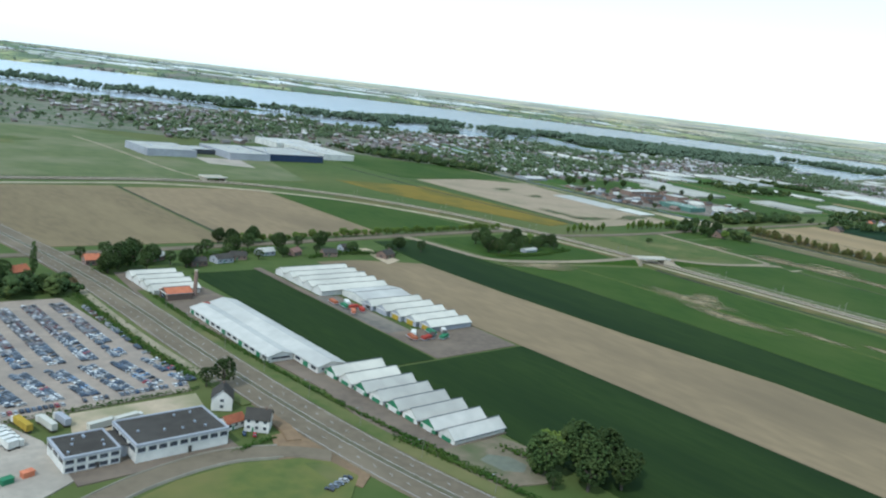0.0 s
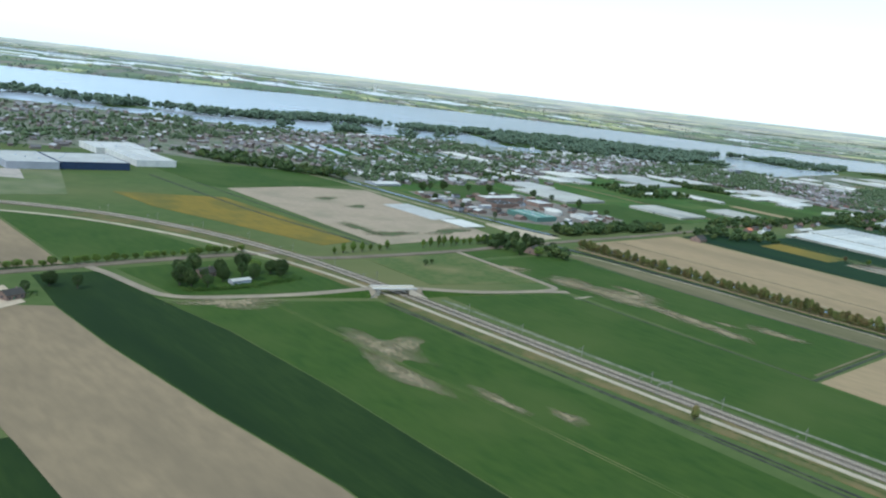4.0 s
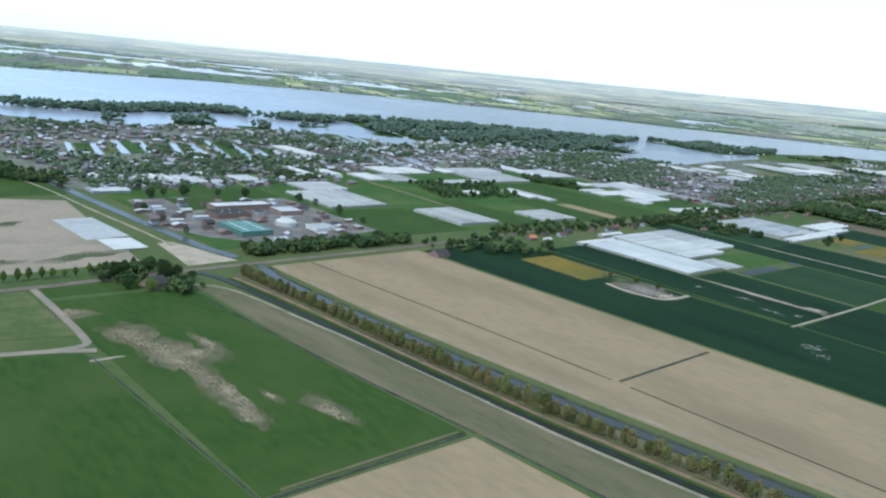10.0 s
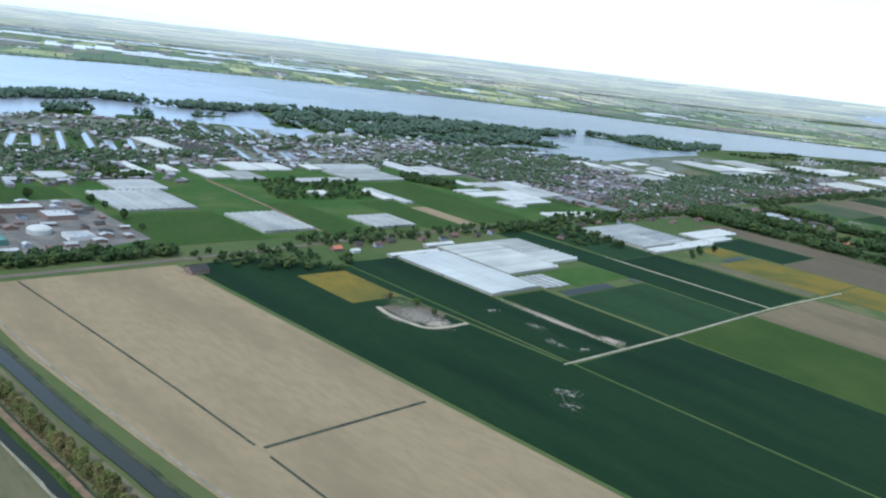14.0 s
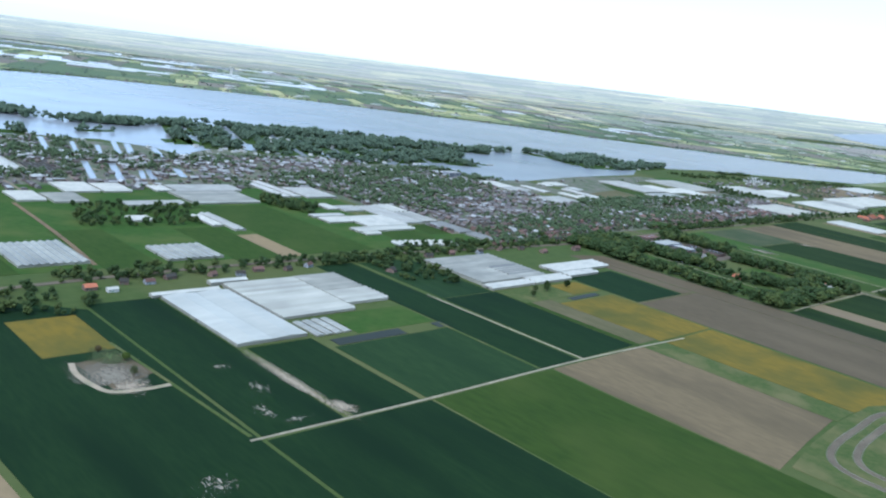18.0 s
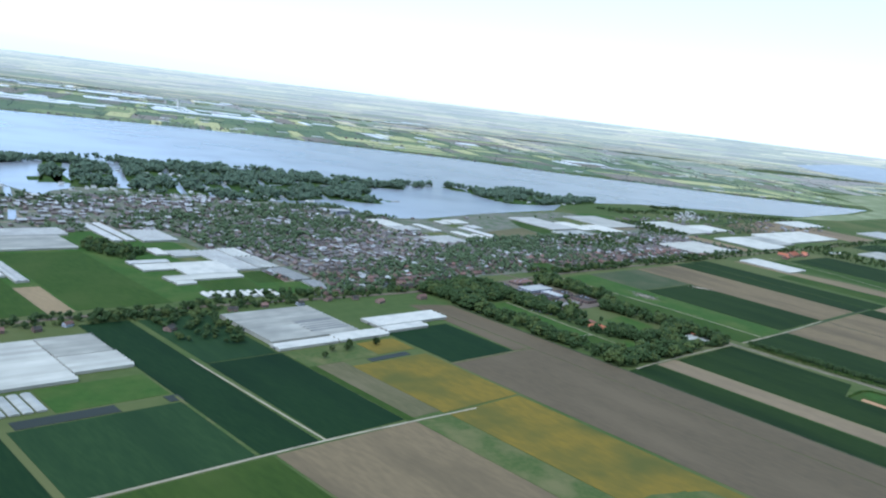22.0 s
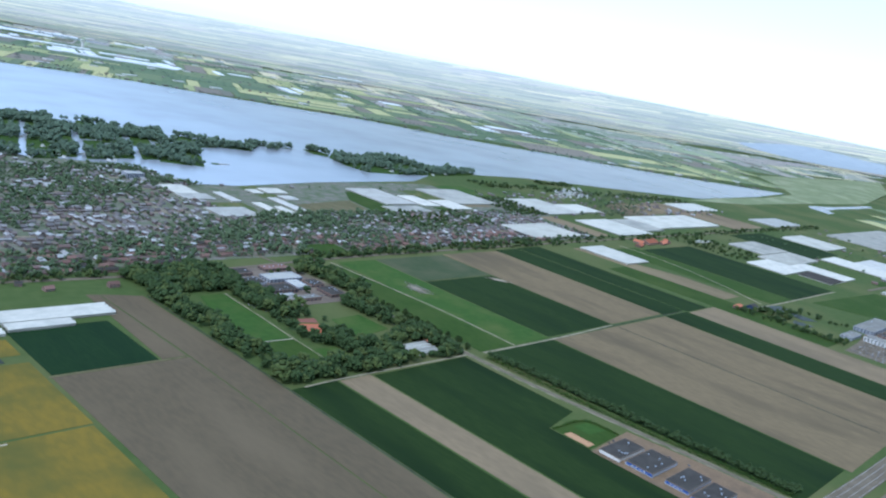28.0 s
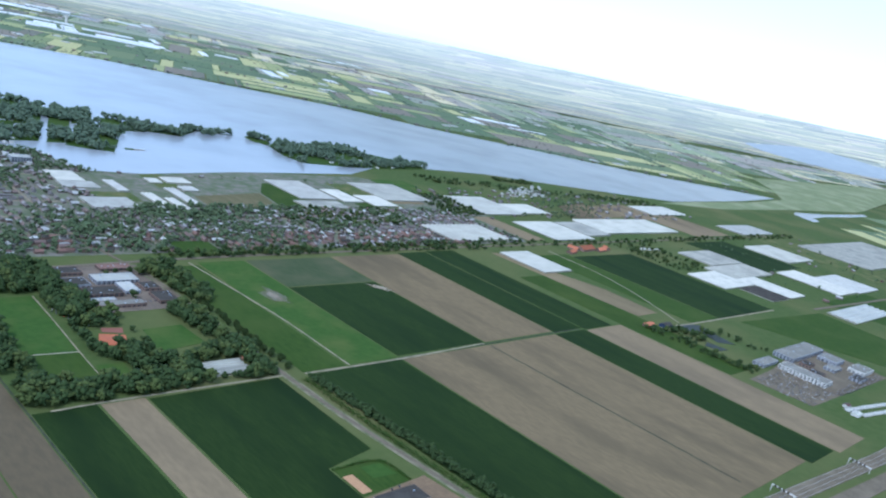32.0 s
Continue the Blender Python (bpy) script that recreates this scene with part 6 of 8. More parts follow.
# ---- parked cars ----
def car_mesh():
    """Body with a lower bonnet and boot, and a glazed cabin on it."""
    bm = bmesh.new()
    prof = [(-0.95, 0.14), (0.95, 0.14), (0.97, 0.34), (0.45, 0.40), (0.2, 0.42), (-0.7, 0.42), (-0.95, 0.38)]
    a, b = [[bm.verts.new((x, y, z)) for x, z in prof] for y in (-0.38, 0.38)]
    for i in range(len(prof)):
        bm.faces.new((a[i], a[(i + 1) % len(prof)], b[(i + 1) % len(prof)], b[i]))
    bm.faces.new(a), bm.faces.new(b)
    bmesh.ops.recalc_face_normals(bm, faces=bm.faces)
    return bm


def cabin_mesh(roof=False):
    bm = bmesh.new()
    low = [(-0.78, -0.35), (0.42, -0.35), (0.42, 0.35), (-0.78, 0.35)]
    high = [(-0.6, -0.29), (0.12, -0.29), (0.12, 0.29), (-0.6, 0.29)]
    if roof:
        return box(bm, -0.6, 0.12, -0.29, 0.29, 0.631, 0.66)
    a, b = [bm.verts.new((x, y, 0.415)) for x, y in low], [bm.verts.new((x, y, 0.63)) for x, y in high]
    for i in range(4):
        bm.faces.new((a[i], a[(i + 1) % 4], b[(i + 1) % 4], b[i]))
    bm.faces.new(b)
    return bm


CARS = [("black", (0.015, 0.015, 0.018)), ("silver", (0.36, 0.345, 0.31)), ("dark blue", (0.02, 0.04, 0.075)), ("white", (0.60, 0.58, 0.52)), ("grey", (0.14, 0.15, 0.16)), ("red", (0.28, 0.02, 0.02)), ("light blue", (0.18, 0.26, 0.36))]
car_kinds = []
glass = bpy.data.meshes.new("windows")
bmg = cabin_mesh()
bmg.to_mesh(glass), bmg.free()
glass.materials.append(WINDOW)
tyre = bpy.data.meshes.new("chassis")
bmg = bmesh.new()
for a in (-0.6, 0.6):
    bmesh.ops.create_cone(bmg, cap_ends=True, segments=8, radius1=0.15, radius2=0.15, depth=0.8, matrix=Matrix.Translation((a, 0, 0.15)) @ Matrix.Rotation(radians(90), 4, "X"))
bmg.to_mesh(tyre), bmg.free()
tyre.materials.append(DARK_ROOF)
for cname, col in CARS:
    paint = mat(cname.replace(" ", "_") + "_car_paint", col, rough=0.25, second=[c * 0.9 for c in col], scale=2.0, spec=0.6)
    b_, r_ = bpy.data.meshes.new("car"), bpy.data.meshes.new("car_roof")
    for me, bm in ((b_, car_mesh()), (r_, cabin_mesh(True))):
        bm.to_mesh(me), bm.free()
        me.materials.append(paint)
    car_kinds.append((cname, b_, r_))
rng = random.Random(11)
spots = []
for col in range(6):
    for side in (-1.08, 1.08):
        for k in range(64):
            y = 167.5 + k * 1.06
            x0 = 44.5 + col * 7.3 + side + (0.16 * (184 - y) if y < 185 else 1.2 + 0.02 * (235 - y))
            if 184 < y < 187.5 or y > 233 or x0 > 85 - 0.06 * (y - 166) or rng.random() < (0.1 if x0 < 70 else 0.3):
                continue
            spots.append((x0, y, 0 if side < 0 else 180))
for k in range(36):
    if rng.random() < 0.8:
        spots.append((44 + k * 1.12, 164.2 + 0.05 * k, 85))
spots.sort(key=lambda s: s[1] - 0.4 * s[0])
stuff_v, stuff_f = [], []
base_car = car_mesh()
cv, cf = [v.co.copy() for v in base_car.verts], [[v.index for v in f.verts] for f in base_car.faces]
base_car.verts.index_update()
cf = [[v.index for v in f.verts] for f in base_car.faces]
base_car.free()
weights = [7, 5, 3, 3, 7, 1, 0.4]


def add_car(x, y, turn, group="cars in the car park", z=0.13):
    cname, body, roof = rng.choices(car_kinds, weights)[0]
    c = new("car", body)
    c.matrix_basis = pose(x, y, z, 0, 0, turn + rng.uniform(-3, 3))
    tagged(c, f"{cname} hatchback parked in a row", "car", group)
    for n_, me in (("roof", roof), ("cabin_glass", glass)):
        p = new(n_, me)
        p.parent = c
    p = new("chassis", tyre)
    p.parent = c
    return c


for i, (x, y, turn) in enumerate(spots):
    if i < 300:
        add_car(x, y, turn)
    else:
        m = pose(x, y, 0.13, 0, 0, turn)
        o = len(stuff_v)
        stuff_v += [m @ v for v in cv] + [m @ Vector(p) for p in ((-0.7, -0.33, 0.4), (0.3, -0.33, 0.4), (0.3, 0.33, 0.4), (-0.7, 0.33, 0.4), (-0.58, -0.28, 0.64), (0.12, -0.28, 0.64), (0.12, 0.28, 0.64), (-0.58, 0.28, 0.64))]
        stuff_f += [[o + j for j in f] for f in cf] + [[o + len(cv) + j for j in f] for f in ((0, 1, 5, 4), (1, 2, 6, 5), (2, 3, 7, 6), (3, 0, 4, 7), (4, 5, 6, 7))]
for _ in range(620):
    x, y = rng.uniform(1850, 1916), rng.uniform(-130, -76)
    if rng.random() < 0.45:
        x, y = rng.uniform(1920, 2046), rng.uniform(-135, -126)
    m = pose(x - x % 4.4, y - y % 1.3, 0.16, 0, 0, 0)
    o = len(stuff_v)
    stuff_v += [m @ v * 1.0 for v in cv]
    stuff_f += [[o + j for j in f] for f in cf]
tagged(new("parked_cars", quad_mesh("parked_cars", stuff_v, stuff_f, [CAR_PAINT])), "dense rows of parked cars in many colours", "cars", kind="stuff")
for x, y in ((84, 110), (85.4, 110.6), (86.8, 111), (88.2, 111.5), (89.5, 112)):
    add_car(x, y, 120, "cars beside the junction", 0.17)
for x, y in ((81.5, 137), (83, 135.5), (1390, -69.5), (1396, -69), (1412, -100), (1414, -112)):
    add_car(x, y, 60, "cars beside houses", 0.2)
for x, y, turn in add_later:
    add_car(x, y, turn, "cars beside the pitches", 0.2)
for k in range(34):
    add_car(1344 + (k % 17) * 3.6 + 2 * (k // 17), 216 + (k // 17) * 28 - (k % 17) * 0.4, 90, "cars on the school yard", 0.2)
# white caravans in a camp beside the motorway
for k in range(26):
    cvn = thing("caravan", (1880 + (k % 13) * 5.8 + 6 * (k // 13), -152 - (k // 13) * 13 - (k % 13) * 1.1, 0.1), 62 + 6 * (k % 3), "white caravan in a camp beside the motorway", "caravan", "caravans in rows")
    part("body", boxed(-2.4, 2.4, -1.0, 1.0, 0.35, 1.7), WALL_W, cvn)
    part("window", boxed(-1.8, 1.8, -1.06, -1.0, 0.9, 1.35), WINDOW, cvn)
    part("axle", boxed(-0.4, 0.4, -0.95, 0.95, 0, 0.35), DARK_ROOF, cvn)

# ---- bridge, viaduct and railway masts ----
bridge = thing("bridge", (356.5, 225, 0.1), -17, "white concrete road bridge over the railway", "bridge")
part("deck", boxed(-10.2, 10.2, -2.2, 2.2, 2.35, 2.9), CONCRETE, bridge)
for y in (-2.2, 2.2):
    part("parapet", boxed(-10.2, 10.2, y - 0.15, y + 0.15, 2.7, 3.25), WALL_W, bridge, "white parapet")
for x in (-9, 9):
    part("abutment", boxed(x - 1.6, x + 1.6, -2.0, 2.0, 0, 2.35), CONCRETE, bridge)
for x in (-8.2, 8.2):
    for y in (-1, 1):
        bm = bmesh.new()
        sx = 1 if x > 0 else -1
        v = [bm.verts.new(p) for p in ((x - sx * 1.5, y * 2.1, 0), (x + sx * 5, y * 7, 0), (x - sx * 1.5, y * 2.1, 2.9), (x - sx * 1.2, y * 2.4, 0), (x + sx * 5.2, y * 7.2, 0.3), (x - sx * 1.2, y * 2.4, 2.9))]
        for f in ((0, 1, 2), (3, 5, 4), (0, 3, 4, 1), (1, 4, 5, 2), (2, 5, 3, 0)):
            bm.faces.new([v[i] for i in f])
        bmesh.ops.recalc_face_normals(bm, faces=bm.faces)
        part("wing_wall", bm, CONCRETE, bridge)
via = thing("viaduct", (232, 452, 0.1), 0, "small white rail viaduct over a path", "bridge")
part("deck", boxed(-7.5, 7.5, -4, 4, 1.9, 2.3), CONCRETE, via)
for x in (-6, 6):
    part("abutment", boxed(x - 0.6, x + 0.6, -3.8, 3.8, 0, 1.9), CONCRETE, via)
for y in (-4, 4):
    part("parapet", boxed(-7.5, 7.5, y - 0.15, y + 0.15, 2.2, 2.6), WALL_W, via)


def mast(x, y, turn, both=False):
    root = thing("catenary_portal" if both else "catenary_mast", (x, y, 0.3), turn, "steel portal over both tracks" if both else "slim grey steel mast beside the track", "mast", "masts along the railway")
    part("post", boxed(-0.08, 0.08, -0.08, 0.08, 0, 4.2), MAST_STEEL, root)
    if both:
        part("post", boxed(7.32, 7.48, -0.08, 0.08, 0, 4.2), MAST_STEEL, root)
        part("beam", boxed(0.08, 7.32, -0.14, 0.14, 3.7, 4.0), MAST_STEEL, root)
    else:
        part("bracket", boxed(-2.2, -0.08, -0.05, 0.05, 3.4, 3.52), MAST_STEEL, root)
    return root


line = smooth(TRACK, 24)
run = 0.0
for a, b in zip(line, line[1:]):
    run += (b - a).length
    if run > 27 and a.x > 300 and a.y < 420:
        run = 0.0
        d = (b - a).normalized()
        for o, flip in ((4.6, 0), (-4.6, 180)):
            mast(a.x - d.y * o, a.y + d.x * o, math.degrees(math.atan2(d.y, d.x)) + 90 + (0 if o > 0 else 180))
mast(365.4, 98, -4, True)


def sign_gantry(x, y, turn, span):
    root = thing("sign_gantry", (x, y, 0.4), turn, "white steel sign gantry over the motorway", "gantry")
    for k in (0, span):
        part("post", boxed(k - 0.2, k + 0.2, -0.2, 0.2, 0, 4.6), WALL_W, root)
    part("beam", boxed(-0.3, span + 0.3, -0.35, 0.35, 4.2, 5.0), WALL_W, root)
    for k in range(4):
        part("sign", boxed(1.5 + k * 3, 3.4 + k * 3, -0.5, -0.36, 3.8, 5.3), DARK_ROOF, root)
    return root


sign_gantry(1637, -182, -93, 16)
sign_gantry(1753, -195, -93, 16)
for k in range(12):
    p = thing("street_lamp", (98 + 0.19 * (160 - (40 + 18 * k)) * -1 + 9, 40 + 18 * k, 0.3), 0, "slim grey street lamp on the road verge", "street lamp", "lamps along the main road")
    p.matrix_basis = pose(float(np.interp(40 + 18 * k, [45, 92, 121, 153, 200, 250], [115, 104, 99, 96.3, 93.2, 95.5])) + 7.2, 40 + 18 * k, 0.3)
    part("post", boxed(-0.04, 0.04, -0.04, 0.04, 0, 4.4), MAST_STEEL, p)
    part("arm", boxed(-1.1, -0.04, -0.03, 0.03, 4.3, 4.38), MAST_STEEL, p)
    part("lamp_head", boxed(-1.5, -1.1, -0.09, 0.09, 4.27, 4.37), WALL_G, p)


def jetty(x0, x1, y):
    """A wooden landing stage on posts."""
    root = thing("jetty", ((x0 + x1) / 2, y, 0.35), 0, "weathered wooden jetty reaching into the lake", "jetty")
    half = (x1 - x0) / 2
    part("deck", boxed(-half, half, -1.0, 1.0, 0.7, 0.95), RAIL, root)
    for k in range(6):
        for side in (-0.8, 0.8):
            x = -half + 0.6 + (2 * half - 1.2) * k / 5
            part("post", boxed(x - 0.2, x + 0.2, side - 0.2, side + 0.2, -0.5, 1.3), RAIL, root)
    return root


jetty(1618, 1634, 739)
gabled_shed(1874, 1886, -164, -157, 2.0, 1.0, WHITE_ROOF, WALL_W, "white shed on bare ground beside the motorway", "x", name="shed")
gabled_shed(1888, 1897, -150, -145, 1.8, 1.2, DULL_RED, WALL_W, "small farm shed with red tiles beside the motorway", "x", name="shed")
block = flat_hall(1425, 1447, 632, 646, 6.5, GREY_ROOF, WALL_G, "grey apartment block beside the lake", name="apartment_block")
for s_ in range(4):
    for k in range(7):
        part("window", boxed(-10 + k * 3, -8 + k * 3, -7.1, -6.95, 0.6 + s_ * 1.5, 1.5 + s_ * 1.5), WINDOW, block)


# ---- trees ----
ICO = bmesh.new()
bmesh.ops.create_icosphere(ICO, subdivisions=1, radius=1)
ICO_V = np.array([v.co[:] for v in ICO.verts])
ICO.verts.index_update()
ICO_F = np.array([[v.index for v in f.verts] for f in ICO.faces])
ICO.free()
OCTA_V = np.array([(1, 0, 0), (-1, 0, 0), (0, 1, 0), (0, -1, 0), (0, 0, 1), (0, 0, -1)], float)
OCTA_F = np.array([(0, 2, 4), (2, 1, 4), (1, 3, 4), (3, 0, 4), (2, 0, 5), (1, 2, 5), (3, 1, 5), (0, 3, 5)])


def clumps(centres, radii, rng, squash=0.75, coarse=False):
    """Jagged leaf clumps: one small uneven solid, turned at random, for each centre."""
    n = len(centres)
    base, face = (OCTA_V, OCTA_F) if coarse else (ICO_V, ICO_F)
    jag = rng.uniform(0.55, 1.45, (n, len(base), 1))
    a, b = rng.uniform(0, 6.28, n), rng.uniform(-0.7, 0.7, n)
    ca, sa, cb, sb = np.cos(a), np.sin(a), np.cos(b), np.sin(b)
    turn = np.stack([np.stack([ca, -sa * cb, sa * sb], 1), np.stack([sa, ca * cb, -ca * sb], 1), np.stack([0 * a, sb, cb], 1)], 1)
    v = np.einsum("nij,nkj->nki", turn, base[None] * jag) * np.asarray(radii)[:, None, None] * np.array([1, 1, squash]) + np.asarray(centres)[:, None]
    f = face[None] + (np.arange(n) * len(base))[:, None, None]
    return v.reshape(-1, 3), f.reshape(-1, 3)


def crown_points(rng, n, rx, rz, base, shape="round"):
    d = rng.normal(size=(n, 3))
    d /= np.linalg.norm(d, axis=1)[:, None]
    r = rng.uniform(0.45, 1.0, n) ** 0.5
    lump = 1 + 0.22 * np.sin(3 * d[:, 0] + rng.uniform(0, 6)) * np.cos(2.5 * d[:, 1] + rng.uniform(0, 6))
    p = d * (r * lump)[:, None] * np.array([rx, rx, rz])
    if shape == "tall":
        p[:, :2] *= (1.05 - 0.5 * (p[:, 2:3] / rz + 1) / 2)
    p[:, 2] += base + rz
    return p


def mesh_from(name, v, f, material, sharp=True):
    me = bpy.data.meshes.new(name)
    me.vertices.add(len(v))
    me.vertices.foreach_set("co", np.asarray(v, dtype=np.float32).ravel())
    f = np.asarray(f)
    me.loops.add(f.size)
    me.loops.foreach_set("vertex_index", f.ravel().astype(np.int32))
    me.polygons.add(len(f))
    me.polygons.foreach_set("loop_start", np.arange(0, f.size, f.shape[1], dtype=np.int32))
    me.polygons.foreach_set("use_smooth", np.ones(len(f), dtype=bool))
    me.materials.append(material)
    me.update(calc_edges=True)
    return me


def trunk_mesh(h, r, rng):
    bm = bmesh.new()
    bmesh.ops.create_cone(bm, cap_ends=True, segments=7, radius1=r, radius2=r * 0.45, depth=h, matrix=Matrix.Translation((0, 0, h / 2)))
    for k in range(4):
        a = k * 1.6 + rng.uniform(0, 1)
        m = Matrix.Translation((0, 0, h * 0.7)) @ Matrix.Rotation(a, 4, "Z") @ Matrix.Rotation(radians(40), 4, "Y") @ Matrix.Translation((0, 0, h * 0.35))
        bmesh.ops.create_cone(bm, cap_ends=True, segments=5, radius1=r * 0.45, radius2=r * 0.15, depth=h * 0.7, matrix=m)
    me = bpy.data.meshes.new("trunk")
    bm.to_mesh(me), bm.free()
    me.materials.append(BARK)
    return me


TREE_KINDS = {}
for kind, n, rx, rz, base, size, leaf, shape in (("round", 260, 1.9, 2.0, 1.1, 0.25, LEAF, "round"), ("broad", 640, 2.6, 2.3, 1.2, 0.28, LEAF, "round"), ("oval", 260, 1.5, 2.4, 1.0, 0.3, LEAF, "tall"), ("young", 300, 1.1, 1.5, 1.0, 0.24, LEAF_LT, "round"), ("poplar", 210, 0.8, 3.4, 0.8, 0.26, LEAF, "tall"), ("budding", 300, 1.1, 1.5, 1.0, 0.24, LEAF_BUD, "round"), ("pale", 310, 2.1, 2.0, 1.0, 0.33, LEAF_LT, "round"), ("russet", 230, 1.8, 1.9, 1.0, 0.31, LEAF_BR, "round")):
    g = np.random.default_rng(len(kind) * 7 + n)
    p = crown_points(g, n, rx, rz, base, shape)
    v, f = clumps(p, g.uniform(0.6, 1.3, n) * size, g, coarse=True)
    TREE_KINDS[kind] = (trunk_mesh(base + rz * 0.9, 0.16 + 0.04 * rx, random.Random(n)), mesh_from("crown", v, f, leaf))
WORDS = {"round": "round leafy green tree", "broad": "broad dark green tree", "oval": "tall oval green tree", "young": "young pale green tree", "budding": "young brownish-green tree", "poplar": "slim dark poplar", "pale": "pale green willow", "russet": "russet-leaved tree"}
rng = random.Random(21)


def tree(x, y, kind, scale, group="", where="on the polder"):
    root = thing("tree", (x, y, 0.05), rng.uniform(0, 360), f"{WORDS[kind]} standing {where}", "tree", group)
    root.scale = [scale * rng.uniform(0.88, 1.12), scale * rng.uniform(0.88, 1.12), scale * rng.uniform(0.85, 1.15)]
    for n_, me in zip(("trunk", "crown"), TREE_KINDS[kind]):
        new(n_, me).parent = root
    return root


def tree_row(a, b, n, kind, scale, group, where, jitter=0.6):
    for k in range(n):
        t = k / max(1, n - 1)
        tree(a[0] + (b[0] - a[0]) * t + rng.uniform(-jitter, jitter), a[1] + (b[1] - a[1]) * t + rng.uniform(-jitter, jitter), kind, scale * rng.uniform(0.8, 1.2), group, where)


tree_row((168, 297), (330, 308), 38, "pale", 0.72, "row along the country road", "in a row along the country road")
tree_row((158, 296), (174, 297), 5, "broad", 1.1, "", "beside the country road", 2)
tree_row((374, 294), (411, 296), 7, "young", 1.2, "row along the crossing road", "in a row along the road")
tree_row((437, 296), (490, 297), 11, "young", 1.2, "row along the crossing road", "in a row along the road")
for a, b, n in (((547.6, 272), (551.6, 193), 40), ((551.6, 191), (554, 130), 31), ((554, 128), (557.2, 85), 22), ((557.2, 83), (560, 55), 15), ((560, 53), (583, -120), 60)):
    tree_row(a, b, n, "budding", 1.38, "young trees along the canal", "in a row along the canal bank", 1.5)
tree_row((1421, 270), (1424, 76), 30, "broad", 0.95, "trees along the road", "in a row beside the country road", 2.5)
for x, y, kd, s in ((126, 95, "broad", 1.5), (131, 98, "pale", 1.4), (136, 95, "broad", 1.7), (133, 89, "broad", 1.6), (139, 90, "broad", 1.5), (129, 86, "round", 1.5), (136, 83, "broad", 1.4), (142, 85, "round", 1.2), (123, 90, "round", 0.8), (89.5, 161.5, "round", 1.3), (86, 163, "round", 0.9), (78, 264, "poplar", 1.3), (69, 262, "round", 1.2), (66, 256, "broad", 1.1), (74, 256, "round", 0.9), (70, 250, "round", 0.9), (84, 247, "russet", 0.8), (76, 246, "broad", 0.9),
        (100, 262, "broad", 1.3), (105, 266, "broad", 1.5), (110, 270, "broad", 1.4), (113, 262, "round", 1.2), (118, 271, "broad", 1.3), (124, 268, "round", 1.1), (128, 264, "broad", 1.2), (98, 282, "round", 1.0), (155, 282, "broad", 1.2), (163, 284, "round", 1.3), (176, 283, "broad", 1.2), (186, 284, "round", 1.1), (196, 283, "broad", 1.1), (232, 274, "broad", 1.1), (240, 268, "round", 1.0), (145, 283, "round", 1.2), (116, 282, "broad", 1.3), (107, 284, "round", 1.2), (138, 276, "round", 1.0), (150, 276, "round", 1.0), (160, 270, "round", 0.9), (172, 272, "broad", 0.8), (190, 276, "round", 0.8), (205, 272, "broad", 1.0), (222, 268, "round", 0.9), (358.5, 80, "budding", 1.1),
        (277, 262, "broad", 1.3), (561, 360, "round", 1.0), (695, 360, "round", 1.1), (696, 390, "broad", 1.2), (696, 420, "round", 1.1), (694, 440, "broad", 1.2), (660, 462, "broad", 1.2), (640, 468, "round", 1.1), (616, 474, "broad", 1.2), (600, 474, "round", 1.2), (588, 470, "broad", 1.2), (566, 430, "broad", 1.0), (563, 396, "round", 1.0), (284, 278, "round", 1.2), (292, 280, "broad", 1.2), (318, 282, "round", 1.1), (326, 266, "broad", 1.2), (322, 260, "round", 1.1), (310, 262, "broad", 1.2), (296, 262, "broad", 1.1), (286, 256, "round", 1.1), (280, 258, "broad", 1.2), (283, 270, "broad", 1.3), (288, 263, "round", 1.1), (300, 272, "broad", 1.2), (308, 268, "round", 1.2), (316, 271, "pale", 1.2), (322, 268, "broad", 1.2), (330, 274, "round", 1.0), (313, 278, "broad", 1.2), (408, 262, "round", 0.7), (414, 264, "round", 0.6),
        (489, 288, "broad", 1.25), (494, 292, "broad", 1.25), (501, 296, "oval", 1.25), (507, 292, "broad", 1.25), (512, 286, "broad", 1.25), (490, 276, "round", 1.2), (486, 268, "broad", 1.3), (495, 262, "pale", 1.2), (508, 276, "broad", 1.25), (515, 278, "round", 1.2), (512, 264, "round", 1.1), (520, 272, "round", 1.0), (504, 256, "round", 0.8), (480, 282, "round", 0.9),
        (760, 158, "round", 0.9), (764, 176, "pale", 0.8), (757, 190, "russet", 0.7), (1085, 184, "round", 1.1), (1090, 188, "broad", 1.0), (1074, 186, "round", 1.0), (1062, 178, "round", 1.0), (1112, 186, "broad", 1.0)):
    tree(x, y, kd, s, "", "among fields and yards")


def hedge(points, width, height, label, leaf=HEDGE):
    """A hedge of overlapping leafy clumps along a line."""
    g = np.random.default_rng(int(abs(points[0][0]) + abs(points[0][1])))
    line = smooth(points, 12) if len(points) > 2 else [Vector((*points[0], 0)).lerp(Vector((*points[1], 0)), k / 30) for k in range(31)]
    length = sum((b - a).length for a, b in zip(line, line[1:]))
    n = int(length * 11)
    idx = g.uniform(0, len(line) - 1.001, n)
    pts = np.array([line[int(i)].lerp(line[int(i) + 1], i % 1)[:] for i in idx])
    pts[:, :2] += g.normal(scale=width / 3, size=(n, 2))
    pts[:, 2] = g.uniform(0.2, height * 0.8, n)
    v, f = clumps(pts, g.uniform(0.3, 0.6, n) * min(height, 1.6) * 0.5, g, coarse=True)
    return tagged(new("hedge", mesh_from("hedge", v, f, leaf)), label, "hedge", kind="stuff")


